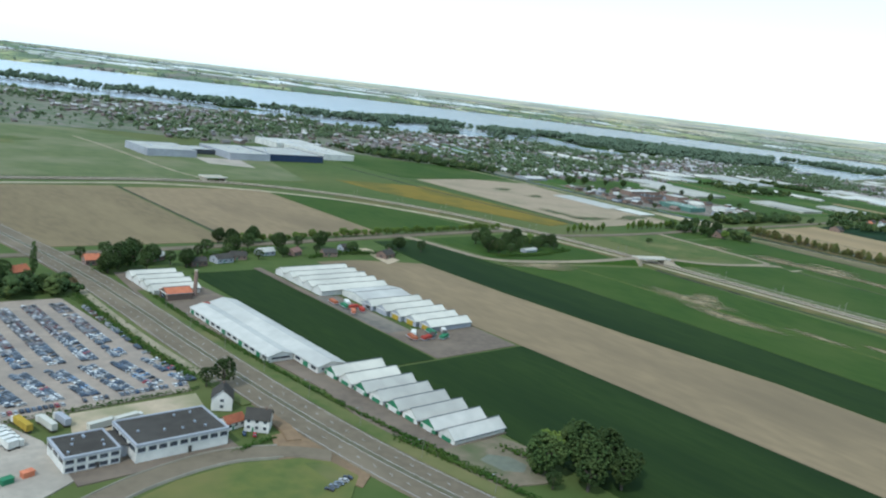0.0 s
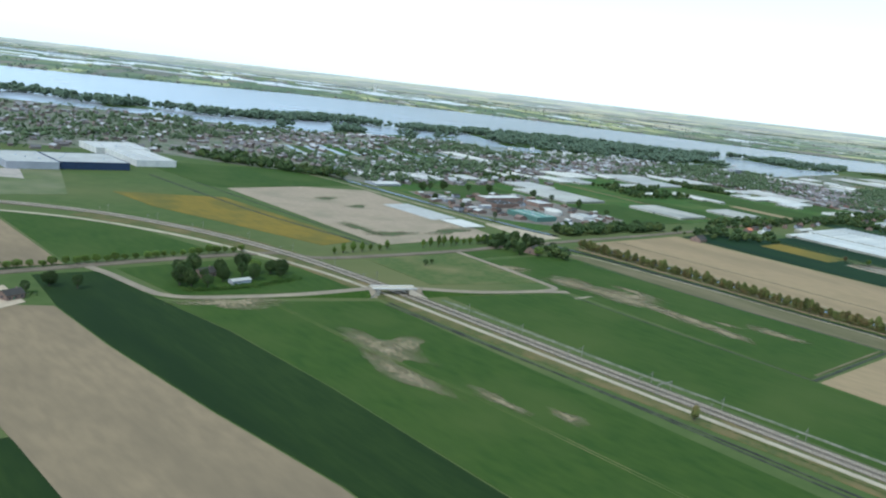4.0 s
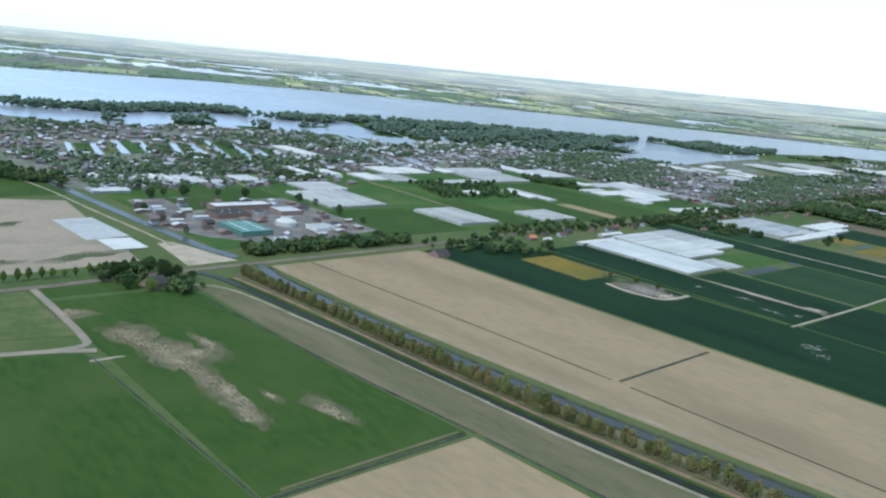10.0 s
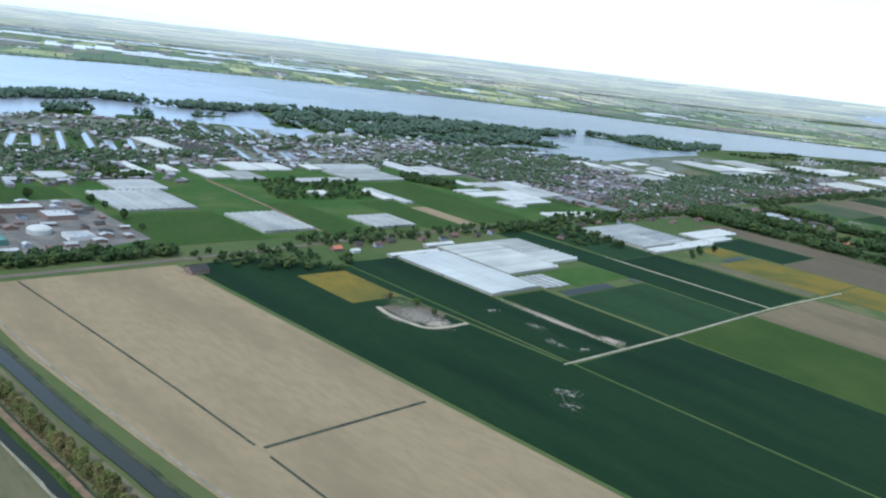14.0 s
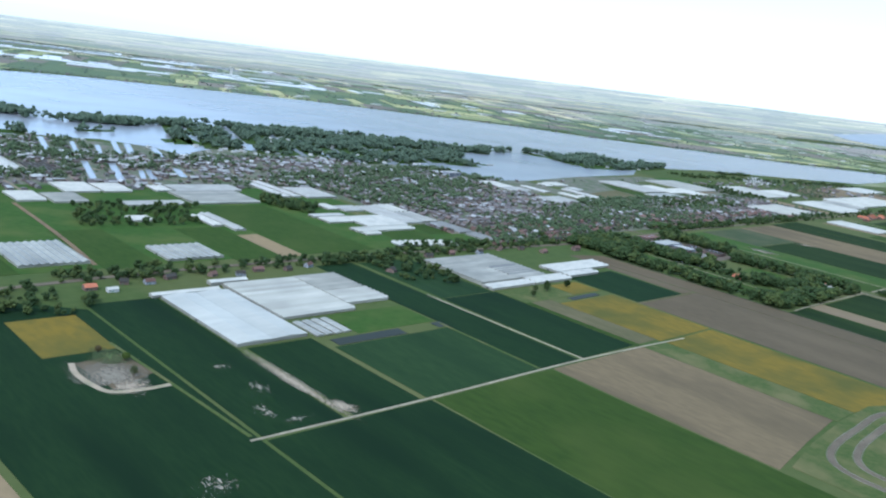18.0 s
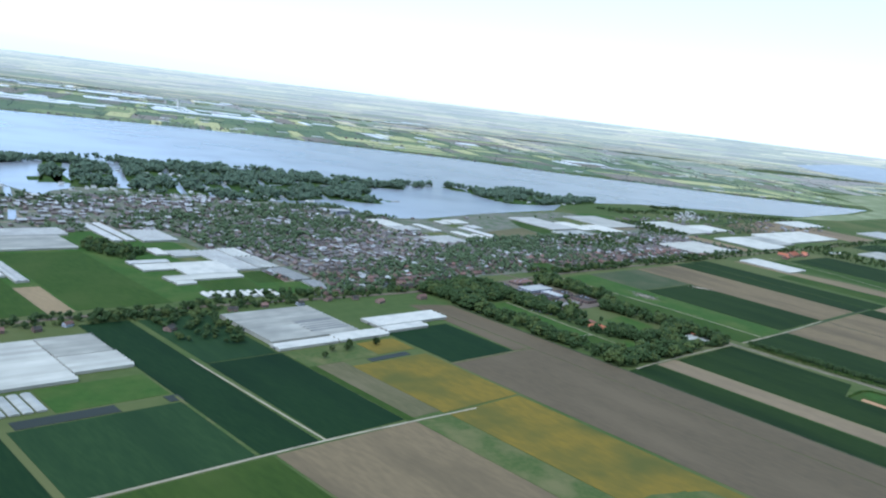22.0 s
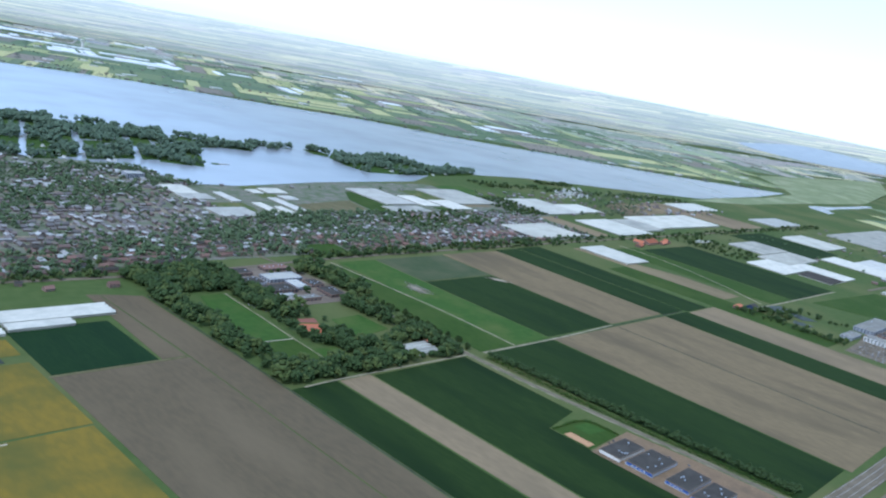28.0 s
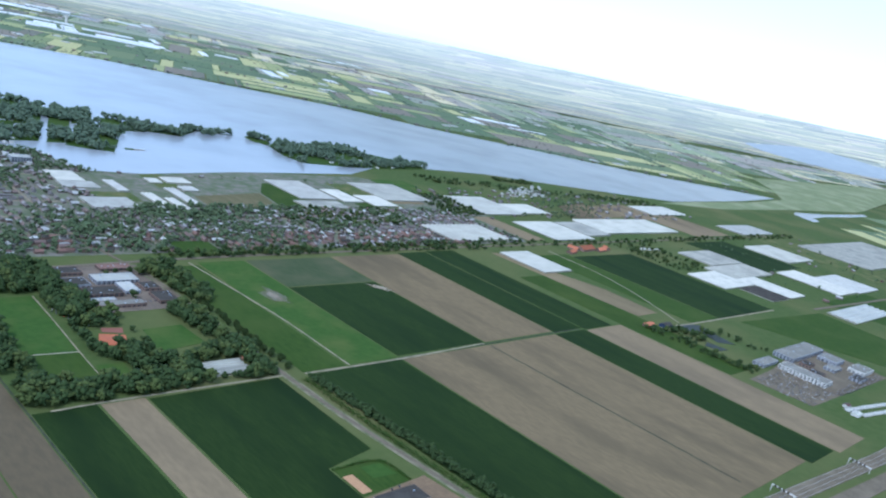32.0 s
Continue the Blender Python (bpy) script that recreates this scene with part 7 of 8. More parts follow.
hedge([(547.6, 272), (551.6, 193), (554, 130), (557.2, 85), (560, 55), (583, -120)], 3.4, 2.6, "brownish-green scrub under young trees along the canal", LEAF_BUD)
hedge([(538.4, 262), (543.4, 200), (546.8, 136), (549.8, 95), (553.4, 55), (576, -120)], 1.8, 0.8, "dark green scrub along the ditch")
hedge([(103.5, 236), (103.5, 200), (106, 165), (110, 130), (114, 108)], 1.2, 1.2, "low green hedge between road and sheds")
hedge([(112, 110), (114, 104), (116, 97)], 2.4, 1.2, "ragged shrubs beside the muddy pond")
hedge([(127, 108), (129, 101), (125, 95)], 2.0, 1.4, "ragged shrubs beside the muddy pond")
hedge([(98, 264), (104, 268), (112, 270)], 4, 2.4, "dense shrubs between houses")
hedge([(130, 272), (150, 279), (172, 282)], 4, 2.0, "shrubs along the country road")
hedge([(180, 268), (200, 272), (225, 266)], 3, 1.6, "garden shrubs behind the nursery")
hedge([(276, 254), (300, 252), (330, 258)], 4, 1.6, "garden shrubs round a farmstead")
hedge([(76, 130.5), (86, 133)], 1.2, 1.0, "clipped hedge beside a house")
hedge([(43, 161), (84, 162.5)], 1.4, 0.8, "low hedge along the car park")
hedge([(82.5, 240), (83, 200), (85.5, 168)], 2.6, 1.3, "shrubs along the car park and road")

hedge([(1371, -40), (1403, -43), (1407, -66)], 1.6, 1.5, "clipped garden hedge")
hedge([(1424, 60), (1428, -40), (1440, -165)], 4.0, 3.0, "dense hedge under roadside trees")
hedge([(109, 122), (116, 92), (127, 45)], 1.5, 1.2, "low green hedge along the main road")
hedge([(356, 215), (361, 100), (365, 0)], 1.0, 0.5, "strip of weeds beside the railway path")


# ---- woods, village and far land: too many to count ----
def scatter_trees(name, places, label, detail=9, seed=1, small=1.0, leaf=None, fine=1.0):
    """Joined trees, each an uneven crown of several jagged clumps on a short trunk."""
    g = np.random.default_rng(seed)
    places = np.asarray(places, float)
    n = len(places)
    h = places[:, 2] if places.shape[1] > 2 else g.uniform(2.5, 5.5, n) * small
    d = g.normal(size=(n, detail, 3))
    d /= np.linalg.norm(d, axis=2)[..., None]
    d *= g.uniform(0.3, 1.0, (n, detail, 1)) * np.array([0.42, 0.42, 0.38])
    c = d * h[:, None, None]
    c[..., 2] += h[:, None] * 0.58
    c[..., 0] += places[:, None, 0]
    c[..., 1] += places[:, None, 1]
    ground = np.array([lift(x, y) for x, y in places[:, :2]])
    c[..., 2] += ground[:, None]
    r = g.uniform(0.16, 0.30, (n, detail)) * h[:, None] * fine
    v, f = clumps(c.reshape(-1, 3), r.ravel(), g, 0.8, coarse=True)
    return tagged(new(name, mesh_from(name, v, f, leaf or WOOD_LEAF)), label, "trees", kind="stuff")


G = np.random.default_rng(77)

row_t = np.concatenate([np.linspace(0, 1, 60), np.linspace(0, 1, 74)])
row_x = np.concatenate([np.linspace(1432.5, 1450, 60), np.linspace(1428, 1446, 74)])
GR = np.random.default_rng(5)
scatter_trees("roadside_trees", np.column_stack([row_x + GR.uniform(-1.5, 1.5, 134), 59 - 224 * row_t + GR.uniform(-1.5, 1.5, 134), GR.uniform(3.6, 5.6, 134)]), "dense double row of dark green trees along the country road", 26, 12, fine=0.9)


def inside(poly, n, g=G):
    """n random places in a polygon."""
    p = np.array(poly, float)
    lo, hi = p.min(0), p.max(0)
    out = []
    while len(out) < n:
        q = g.uniform(lo, hi, (n * 2, 2))
        a, b = p, np.roll(p, -1, 0)
        cross = ((a[None, :, 1] > q[:, None, 1]) != (b[None, :, 1] > q[:, None, 1])) & (q[:, None, 0] < (b[None, :, 0] - a[None, :, 0]) * (q[:, None, 1] - a[None, :, 1]) / (b[None, :, 1] - a[None, :, 1] + 1e-9) + a[None, :, 0])
        out += [x for x, k in zip(q, cross.sum(1) % 2) if k]
    return np.array(out[:n])


def rect(x0, x1, y0, y1):
    return [(x0, y0), (x1, y0), (x1, y1), (x0, y1)]


def keep_out(pts, boxes):
    ok = np.ones(len(pts), bool)
    for x0, x1, y0, y1 in boxes:
        ok &= ~((pts[:, 0] > x0) & (pts[:, 0] < x1) & (pts[:, 1] > y0) & (pts[:, 1] < y1))
    return pts[ok]


SOLID = []
for o in scene.objects:
    if o.parent is None and o.get("category") in ("greenhouse", "warehouse", "school", "office block", "shop", "hall", "farm"):
        w = next(c for c in o.children if c.name.startswith("wall"))
        xs, ys = [v.co.x for v in w.data.vertices], [v.co.y for v in w.data.vertices]
        SOLID.append((o.location.x + min(xs) - 3, o.location.x + max(xs) + 3, o.location.y + min(ys) - 3, o.location.y + max(ys) + 3))
OPEN = [(685, 765, 322, 402), (814, 852, 318, 420), (905, 1032, 318, 412), (964, 1032, 320, 486), (1470, 1512, 316, 350), (1640, 1700, 480, 600), (1263, 1312, 96, 240), (1352, 1390, 126, 165), (614, 690, 458, 500), (1120, 1180, 318, 352)]
woods = [inside([(1251, 255), (1253, 78), (1274, 76), (1274, 250)], 190), inside([(1262, 74), (1412, 72), (1412, 122), (1262, 100)], 330), inside([(1306, 100), (1350, 110), (1350, 190), (1316, 200)], 130), inside([(1390, 110), (1412, 110), (1412, 196), (1390, 196)], 90), inside([(1258, 246), (1335, 240), (1335, 300), (1250, 296)], 330), inside([(1312, 200), (1340, 196), (1338, 290), (1316, 250)], 120), inside([(1416, 200), (1436, 200), (1440, 300), (1414, 300)], 90),
         inside([(690, 300), (760, 296), (790, 262), (770, 240), (715, 262), (692, 284)], 60), inside([(996, 240), (1040, 214), (1040, 290), (996, 292)], 60), inside(rect(955, 1045, 288, 306), 90), inside(rect(775, 960, 292, 316), 95), inside(rect(1045, 1250, 290, 322), 170), inside([(1031, 500), (1058, 527), (1084, 467), (1057, 443)], 150), inside([(862, 506), (964, 490), (934, 417), (836, 430)], 150), inside([(742, 553), (776, 543), (773, 517), (733, 521)], 70), inside([(572, 318), (690, 316), (690, 300), (572, 302)], 230), inside([(476, 296), (500, 304), (522, 288), (520, 258), (505, 250), (494, 258), (488, 276)], 46), inside([(470, 610), (505, 560), (548, 520), (560, 560), (520, 640), (460, 660)], 280),
         inside(rect(1440, 1830, 302, 324), 260), inside(rect(1840, 2900, 300, 322), 260), inside(rect(1660, 1850, 400, 470), 260), inside(rect(1965, 2040, 440, 560), 200), inside([(2100, 690), (2700, 560), (2700, 520), (2100, 640)], 300), inside([(1880, 36), (1912, 36), (1914, 4), (1906, 2), (1884, 2)], 46), inside([(1852, 52), (1876, 40), (1872, -30), (1890, -66), (1862, -66)], 60), inside([(1926, 6), (1932, 26), (1921, 16)], 12), inside(rect(1944, 1958, -44, 20), 14), inside(rect(1338, 1410, 196, 292), 40), inside(rect(2170, 2260, 180, 300), 120), inside([(2330, 700), (2420, 690), (2420, 660), (2330, 670)], 90), inside(rect(-20, 60, 250, 290), 60), inside(rect(40, 84, 240, 252), 60)]
woods = keep_out(np.concatenate(woods), SOLID + [(1270, 1310, 98, 238), (1303, 1325, 94, 119), (1318, 1347, 140, 173), (1350, 1394, 132, 166), (494, 507, 262, 278)])
big = (woods[:, 0] > 1240) & (woods[:, 0] < 1440) & (woods[:, 1] < 300)
hs = np.where(big, 4.6 + 6.2 * G.random(len(woods)) ** 1.5, 2.8 + 4.2 * G.random(len(woods)) ** 1.6)
pale_ones = np.arange(len(woods)) % 10 < 3
scatter_trees("woodland", np.column_stack([woods, hs])[~pale_ones], "dense dark green woodland round yards and roads", 25, 2, fine=0.88)
scatter_trees("woodland", np.column_stack([woods, hs])[pale_ones], "lighter olive-green trees in the woodland", 25, 4, fine=0.88, leaf=OLIVE_LEAF)
village_zones = [(rect(1330, 1470, 322, 640), 520), (rect(1470, 1980, 322, 470), 1000), (rect(1470, 1960, 600, 650), 300), (rect(1150, 1330, 300, 560), 620), (rect(1120, 1340, 560, 770), 420), (rect(1340, 1480, 640, 700), 90), (rect(780, 1150, 560, 760), 620), (rect(560, 800, 500, 800), 560), (rect(620, 1000, 740, 900), 420), (rect(300, 620, 640, 1050), 520), (rect(-200, 320, 700, 1150), 420), (rect(1980, 2700, 430, 640), 240), (rect(2280, 2900, -60, 300), 60)]
v_trees, v_houses = [], []
CHANNELS = [((606, 668), (628, 745)), ((632, 672), (652, 742)), ((658, 676), (682, 765)), ((684, 683), (711, 772)), ((710, 670), (740, 752)), ((736, 672), (761, 752)), ((754, 655), (791, 774)), ((780, 650), (815, 769)), ((803, 660), (820, 718)), ((819, 648), (848, 730)), ((922, 606), (954, 714)), ((948, 605), (978, 700)), ((973, 611), (992, 660)), ((984, 611), (1002, 665)), ((1022, 623), (1038, 673)), ((992, 764), (1014, 828)), ((1015, 767), (1048, 862)), ((1030, 768), (1058, 845)), ((968, 770), (992, 850)), ((940, 780), (966, 880)), ((1060, 750), (1078, 815))]


def on_land(p):
    """Places on dry land, clear of the canals between the gardens."""
    ok = p[:, 1] < np.interp(p[:, 0], [q[0] for q in NEAR_SHORE], [q[1] for q in NEAR_SHORE]) - 4
    for (xa, ya), (xb, yb) in CHANNELS:
        t = (p[:, 1] - ya) / (yb - ya)
        ok &= ~((t > -0.04) & (t < 1.04) & (np.abs(p[:, 0] - xa - (xb - xa) * t) < 6.5))
    return p[ok]



def street_rows(poly, n, g):
    """House places in blocks of parallel rows, one block along x, the next along y."""
    (x0, y0), (x1, y1) = poly[0], poly[2]
    keep = min(1.0, n * 95.0 / ((x1 - x0) * (y1 - y0)))
    out = []
    for bx in np.arange(x0, x1, 64):
        for by in np.arange(y0, y1, 52):
            flip = g.random() < 0.5
            tilt = g.uniform(-0.05, 0.05)
            for r in np.arange(4, 50 if not flip else 62, 11.5):
                for c in np.arange(3, 62 if not flip else 50, 7.6):
                    if g.random() > keep:
                        continue
                    a, b = (c, r) if not flip else (r, c)
                    q = (bx + a + tilt * b + g.normal() * 0.8, by + b - tilt * a + g.normal() * 0.8)
                    if q[0] < x1 and q[1] < y1:
                        out.append((*q, 90.0 if flip else 0.0))
    return np.array(out)


for x0, x1, y0, y1 in ((1330, 1470, 322, 640), (1470, 1980, 322, 470), (1150, 1330, 300, 560), (780, 1150, 560, 760), (560, 800, 500, 800)):
    for x in np.arange(x0 + 63, x1, 64):
        ribbon("street", [(x, y0), (x - 1.5, y1)], 2.6, ROADGREY, "narrow grey village street", "street", top=0.33)
    for y in np.arange(y0 + 51, y1, 52):
        ribbon("street", [(x0, y), (x1, y + 2)], 2.6, ROADGREY, "narrow grey village street", "street", top=0.345)
for poly, n in village_zones:
    v_trees.append(inside(poly, int(n * 4.2)))
    v_houses.append(street_rows(poly, n * (0.6 if poly[0][0] > 1140 else 0.42), G))
v_trees = np.concatenate(v_trees)
def groves(p):
    """How wooded the village is at each place: groves, gardens and open plots."""
    return np.sin(p[:, 0] / 33 + 0.7 * np.sin(p[:, 1] / 41)) * np.cos(p[:, 1] / 24 + p[:, 0] / 80) + 0.8 * np.sin(p[:, 0] / 97 - p[:, 1] / 52)


v_trees = v_trees[groves(v_trees) + G.normal(scale=0.6, size=len(v_trees)) > -0.12]
plots = (v_trees[:, 0] > 600) & (v_trees[:, 0] < 850) & (v_trees[:, 1] > 645) & (v_trees[:, 1] < 770)
v_trees = v_trees[~plots | (G.random(len(v_trees)) < 0.4)]
v_trees = on_land(keep_out(v_trees, SOLID + OPEN))
v_houses = on_land(keep_out(np.concatenate(v_houses), SOLID + OPEN))
plots = (v_houses[:, 0] > 600) & (v_houses[:, 0] < 850) & (v_houses[:, 1] > 655) & (v_houses[:, 1] < 765)
v_houses = v_houses[~plots]
v_houses = v_houses[groves(v_houses) + G.normal(scale=0.3, size=len(v_houses)) < 1.0]
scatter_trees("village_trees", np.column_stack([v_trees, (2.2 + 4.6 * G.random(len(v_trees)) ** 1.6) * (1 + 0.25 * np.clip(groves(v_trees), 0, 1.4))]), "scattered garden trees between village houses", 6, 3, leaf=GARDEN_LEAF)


def joined_houses(name, places, label, wall, roof, seed, size=1.0, flat=0.15):
    """Joined small houses with ridged roofs, walls and roofs in two materials."""
    g = np.random.default_rng(seed)
    vs, fs, mi = [], [], []
    for q in places:
        x, y = q[0], q[1]
        w, d, h = g.uniform(4, 8) * size, g.uniform(3.2, 4.6) * size, g.uniform(1.6, 2.4) * min(size, 1.2)
        rise = 0.15 if g.random() < flat else g.uniform(0.9, 1.6) * min(size, 1.2)
        m = pose(x, y, 0.05 + lift(x, y), 0, 0, (q[2] if len(q) > 2 else float(g.choice([0, 90]))) + g.uniform(-6, 6))
        o = len(vs)
        pts = [(-w / 2, -d / 2, 0), (w / 2, -d / 2, 0), (w / 2, d / 2, 0), (-w / 2, d / 2, 0), (-w / 2, -d / 2, h), (w / 2, -d / 2, h), (w / 2, d / 2, h), (-w / 2, d / 2, h), (-w / 2, 0, h + rise), (w / 2, 0, h + rise)]
        e = 0.2
        pts += [(-w / 2 - e, -d / 2 - e, h - 0.1), (w / 2 + e, -d / 2 - e, h - 0.1), (w / 2 + e, 0, h + rise + 0.12), (-w / 2 - e, 0, h + rise + 0.12), (-w / 2 - e, d / 2 + e, h - 0.1), (w / 2 + e, d / 2 + e, h - 0.1)]
        vs += [m @ Vector(p) for p in pts]
        for f, k in (((0, 1, 5, 4), 0), ((2, 3, 7, 6), 0), ((1, 2, 6, 9, 5), 0), ((3, 0, 4, 8, 7), 0), ((10, 11, 12, 13), 1), ((13, 12, 15, 14), 1)):
            fs.append([o + i for i in f])
            mi.append(k)
    me = quad_mesh(name, vs, fs, [wall, roof])
    me.polygons.foreach_set("material_index", mi)
    return tagged(new(name, me), label, "houses", kind="stuff")


near = sorted(range(len(v_houses)), key=lambda i: v_houses[i][1] + (0 if 1150 < v_houses[i][0] < 2000 else 300))
HOUSE_KINDS = []
for k, (w, d, h, rise, wall, roof, words) in enumerate(((6, 4, 2.3, 1.7, BRICK, DARK_ROOF, "brick house with dark tiles"), (7, 4, 2.2, 1.6, BRICK, DULL_RED, "brick house with dull red tiles"), (5, 4, 2.5, 1.6, mat("grey_render_wall", (0.36, 0.34, 0.31), second=(0.30, 0.285, 0.26), scale=0.8), DARK_ROOF, "grey rendered house with dark tiles"), (9, 4, 2.4, 1.5, BRICK, mat("brown_tiles", (0.16, 0.11, 0.09), second=(0.13, 0.09, 0.075), scale=1.0, random_amount=0.2), "row house with brown tiles"))):
    hm = dwelling(0, 0, 0, w, d, h, rise, wall, roof, words + " in the village", fine=False)
    HOUSE_KINDS.append(hm)
for j, i in enumerate(near[:290]):
    x, y, way = v_houses[i]
    m = pose(x, y, 0.05, 0, 0, way + G.uniform(-5, 5))
    if j < 4:
        HOUSE_KINDS[j].matrix_basis = m
        tagged(HOUSE_KINDS[j], group="village houses")
    else:
        copy_thing(HOUSE_KINDS[int(G.choice([0, 0, 1, 2, 2, 3, 3, 1]))], m)["group"] = "village houses"
rest = v_houses[near[290:]]
joined_houses("village_houses", rest, "many brick village houses with tiled roofs", TOWN_WALL, TOWN_ROOF, 4)
sheds = keep_out(np.concatenate([inside(p, int(n * (0.13 if p[0][0] > 1140 else 0.26))) for p, n in village_zones]), OPEN + SOLID)
sheds = on_land(np.concatenate([sheds, inside(rect(962, 1014, 676, 722), 34), inside(rect(1060, 1130, 640, 720), 30), inside(rect(880, 960, 700, 760), 26), inside(rect(1400, 1446, 655, 690), 12)]))
joined_houses("village_sheds", sheds, "pale-roofed sheds and workshops between the houses", TOWN_WALL, SHED_ROOF, 5, 1.3, 0.6)

# ---- islands in the lake ----
belt = [(-700, 1560), (-200, 1440), (300, 1330), (480, 1230), (620, 1120), (760, 1062), (880, 1095), (960, 1116), (1040, 1090), (1110, 1045), (1200, 1045), (1300, 1060), (1430, 1020), (1520, 950), (1640, 905), (1850, 890)]
isl_trees = []
for k, q in enumerate(smooth(belt, 7)):
    if q.x > 1650 and k % 2:
        continue
    r = 26 + 16 * math.sin(k * 1.9) - (22 if q.x > 1650 else 0)
    r = max(r, 7)
    patch(q.x, q.y, r * 1.5, r * 0.7, -20, GREEN_MD, "low wooded lake island", 200 + k)["category"] = "island"
    r = max(r, 7)
    isl_trees.append(np.array([(q.x, q.y)]) + G.normal(scale=(r * 0.75, r * 0.36), size=(int(r * 2.0), 2)))
E_ISLE = [(1905, 842), (1890, 775), (1896, 726), (1983, 716), (2164, 736), (2206, 752), (2180, 790), (2126, 846), (2060, 880), (1955, 892)]
slab("island", E_ISLE, GREEN_MD, "long wooded island off the village", "island", height=0.6)
isl_trees.append(inside(E_ISLE, 1050))
SPIT = [(1640, 880), (1712, 876), (1752, 860), (1808, 916), (1876, 904), (1870, 916), (1800, 936), (1700, 926)]
slab("island", SPIT, GREEN_MD, "thin wooded spit in the lake", "island", height=0.6)
isl_trees.append(inside(SPIT, 230))
slab("island", [(1897, 908), (1891, 866), (1907, 846), (1930, 872), (1926, 915)], GREEN_MD, "small round wooded islet", "island", height=0.6)
isl_trees.append(inside([(1897, 908), (1891, 866), (1907, 846), (1930, 872), (1926, 915)], 90))
SLANT = 0.37
for k in range(15):
    a = 1168 + k * 38 + G.uniform(-5, 5)
    y0 = float(np.interp(a, [1168, 1240, 1320, 1430, 1590, 1640, 1700], [850, 812, 760, 735, 752, 815, 872])) + G.uniform(-8, 12)
    y1 = 1062 - max(0, a - 1450) * 0.42 + G.uniform(-14, 14)
    w = (39 if k % 3 == 1 else 32) + G.uniform(-3, 2)
    half = y0 + (y1 - y0) * G.uniform(0.3, 0.7)
    for c0, c1 in ((y0, half - 4), (half + G.uniform(-6, 7), y1)):
        b0, b1 = a - 45 + (c0 - 850) * SLANT, a - 45 + (c1 - 850) * SLANT
        slab("island", [(b0, c0), (b0 + w, c0 + 5), (b1 + w, c1), (b1 + 2, c1 - 6)], GREEN_MD, "narrow wooded island between channels", "island", height=0.6)
        fill = inside(rect(2.0, w - 2.0, c0 + 2, c1 - 2), int((c1 - c0) * 0.66))
        isl_trees.append(np.column_stack([a - 45 + fill[:, 0] + (fill[:, 1] - 850) * SLANT, fill[:, 1]]))
for pts, n in (([(1526, 742), (1551, 726), (1582, 718), (1592, 738), (1622, 795), (1628, 850), (1600, 850), (1560, 790)], 170), ([(1606, 737), (1618, 736), (1620, 746), (1608, 748)], 8), ([(1034, 940), (1088, 950), (1094, 968), (1040, 962)], 26), ([(1120, 866), (1140, 872), (1150, 902), (1128, 898)], 12), ([(824, 924), (884, 922), (904, 968), (852, 980)], 70), ([(906, 900), (958, 895), (968, 928), (920, 934)], 44), ([(560, 1080), (640, 1086), (635, 1130), (568, 1126)], 60), ([(740, 945), (768, 940), (776, 964), (748, 968)], 14)):
    slab("island", pts, GREEN_MD, "low wooded islet in the lake", "island", height=0.6)
    isl_trees.append(inside(pts, n))
slab("island", [(1148, 852), (1170, 850), (1182, 918), (1164, 924)], GREEN_LT, "grassy garden plot in the lake", "island", height=0.6)
isl_trees = np.concatenate(isl_trees)
isl_trees = isl_trees[np.sin(isl_trees[:, 0] / 17 + isl_trees[:, 1] / 45) + np.cos(isl_trees[:, 1] / 21 - isl_trees[:, 0] / 60) + G.normal(scale=0.45, size=len(isl_trees)) > -0.1]
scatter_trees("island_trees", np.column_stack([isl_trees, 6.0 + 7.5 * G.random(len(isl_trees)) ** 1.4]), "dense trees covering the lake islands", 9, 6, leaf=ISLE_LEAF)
isl_h = np.concatenate([inside(rect(1150, 1560, 770, 1000), 34), inside(rect(1240, 1500, 725, 770), 22), on_land(inside([(700, 880), (973, 860), (1136, 790), (1250, 760), (1250, 800), (973, 890), (700, 910)], 46)), inside(rect(1940, 2120, 722, 770), 12)])
joined_houses("island_cabins", isl_h, "small pale cabins on the islands", WALL_W, SHED_ROOF, 9)
for k, ((xa, ya), (xb, yb)) in enumerate(CHANNELS):
    ribbon("canal", [(xa, ya), (xb, yb)], 5.2 + 1.2 * (k % 3), WATER, "narrow silver canal between gardens", "canal", top=0.42)
for k, ((a, b), (c, d)) in enumerate(zip(CHANNELS[:9], CHANNELS[1:])):
    slab("field", [(a[0] + 5, a[1]), (c[0] - 5, c[1]), (d[0] - 5, d[1] - 3), (b[0] + 5, b[1] - 3)], (GREEN_MD, OLIVE, GREEN_LT, GREY_GRASS)[k % 4], "garden plot between narrow canals", "garden", height=0.40)
slab("water", [(1332, 800), (1345, 808), (1384, 776), (1366, 746), (1352, 736), (1340, 760)], WATER, "small bay among wooded islands", "lake", height=0.66, kind="structure")

# ---- far land beyond the lake ----
SHORE = ([x for x, _ in FAR_SHORE] + [4200, 5500], [y + 30 for _, y in FAR_SHORE] + [1000, 880])


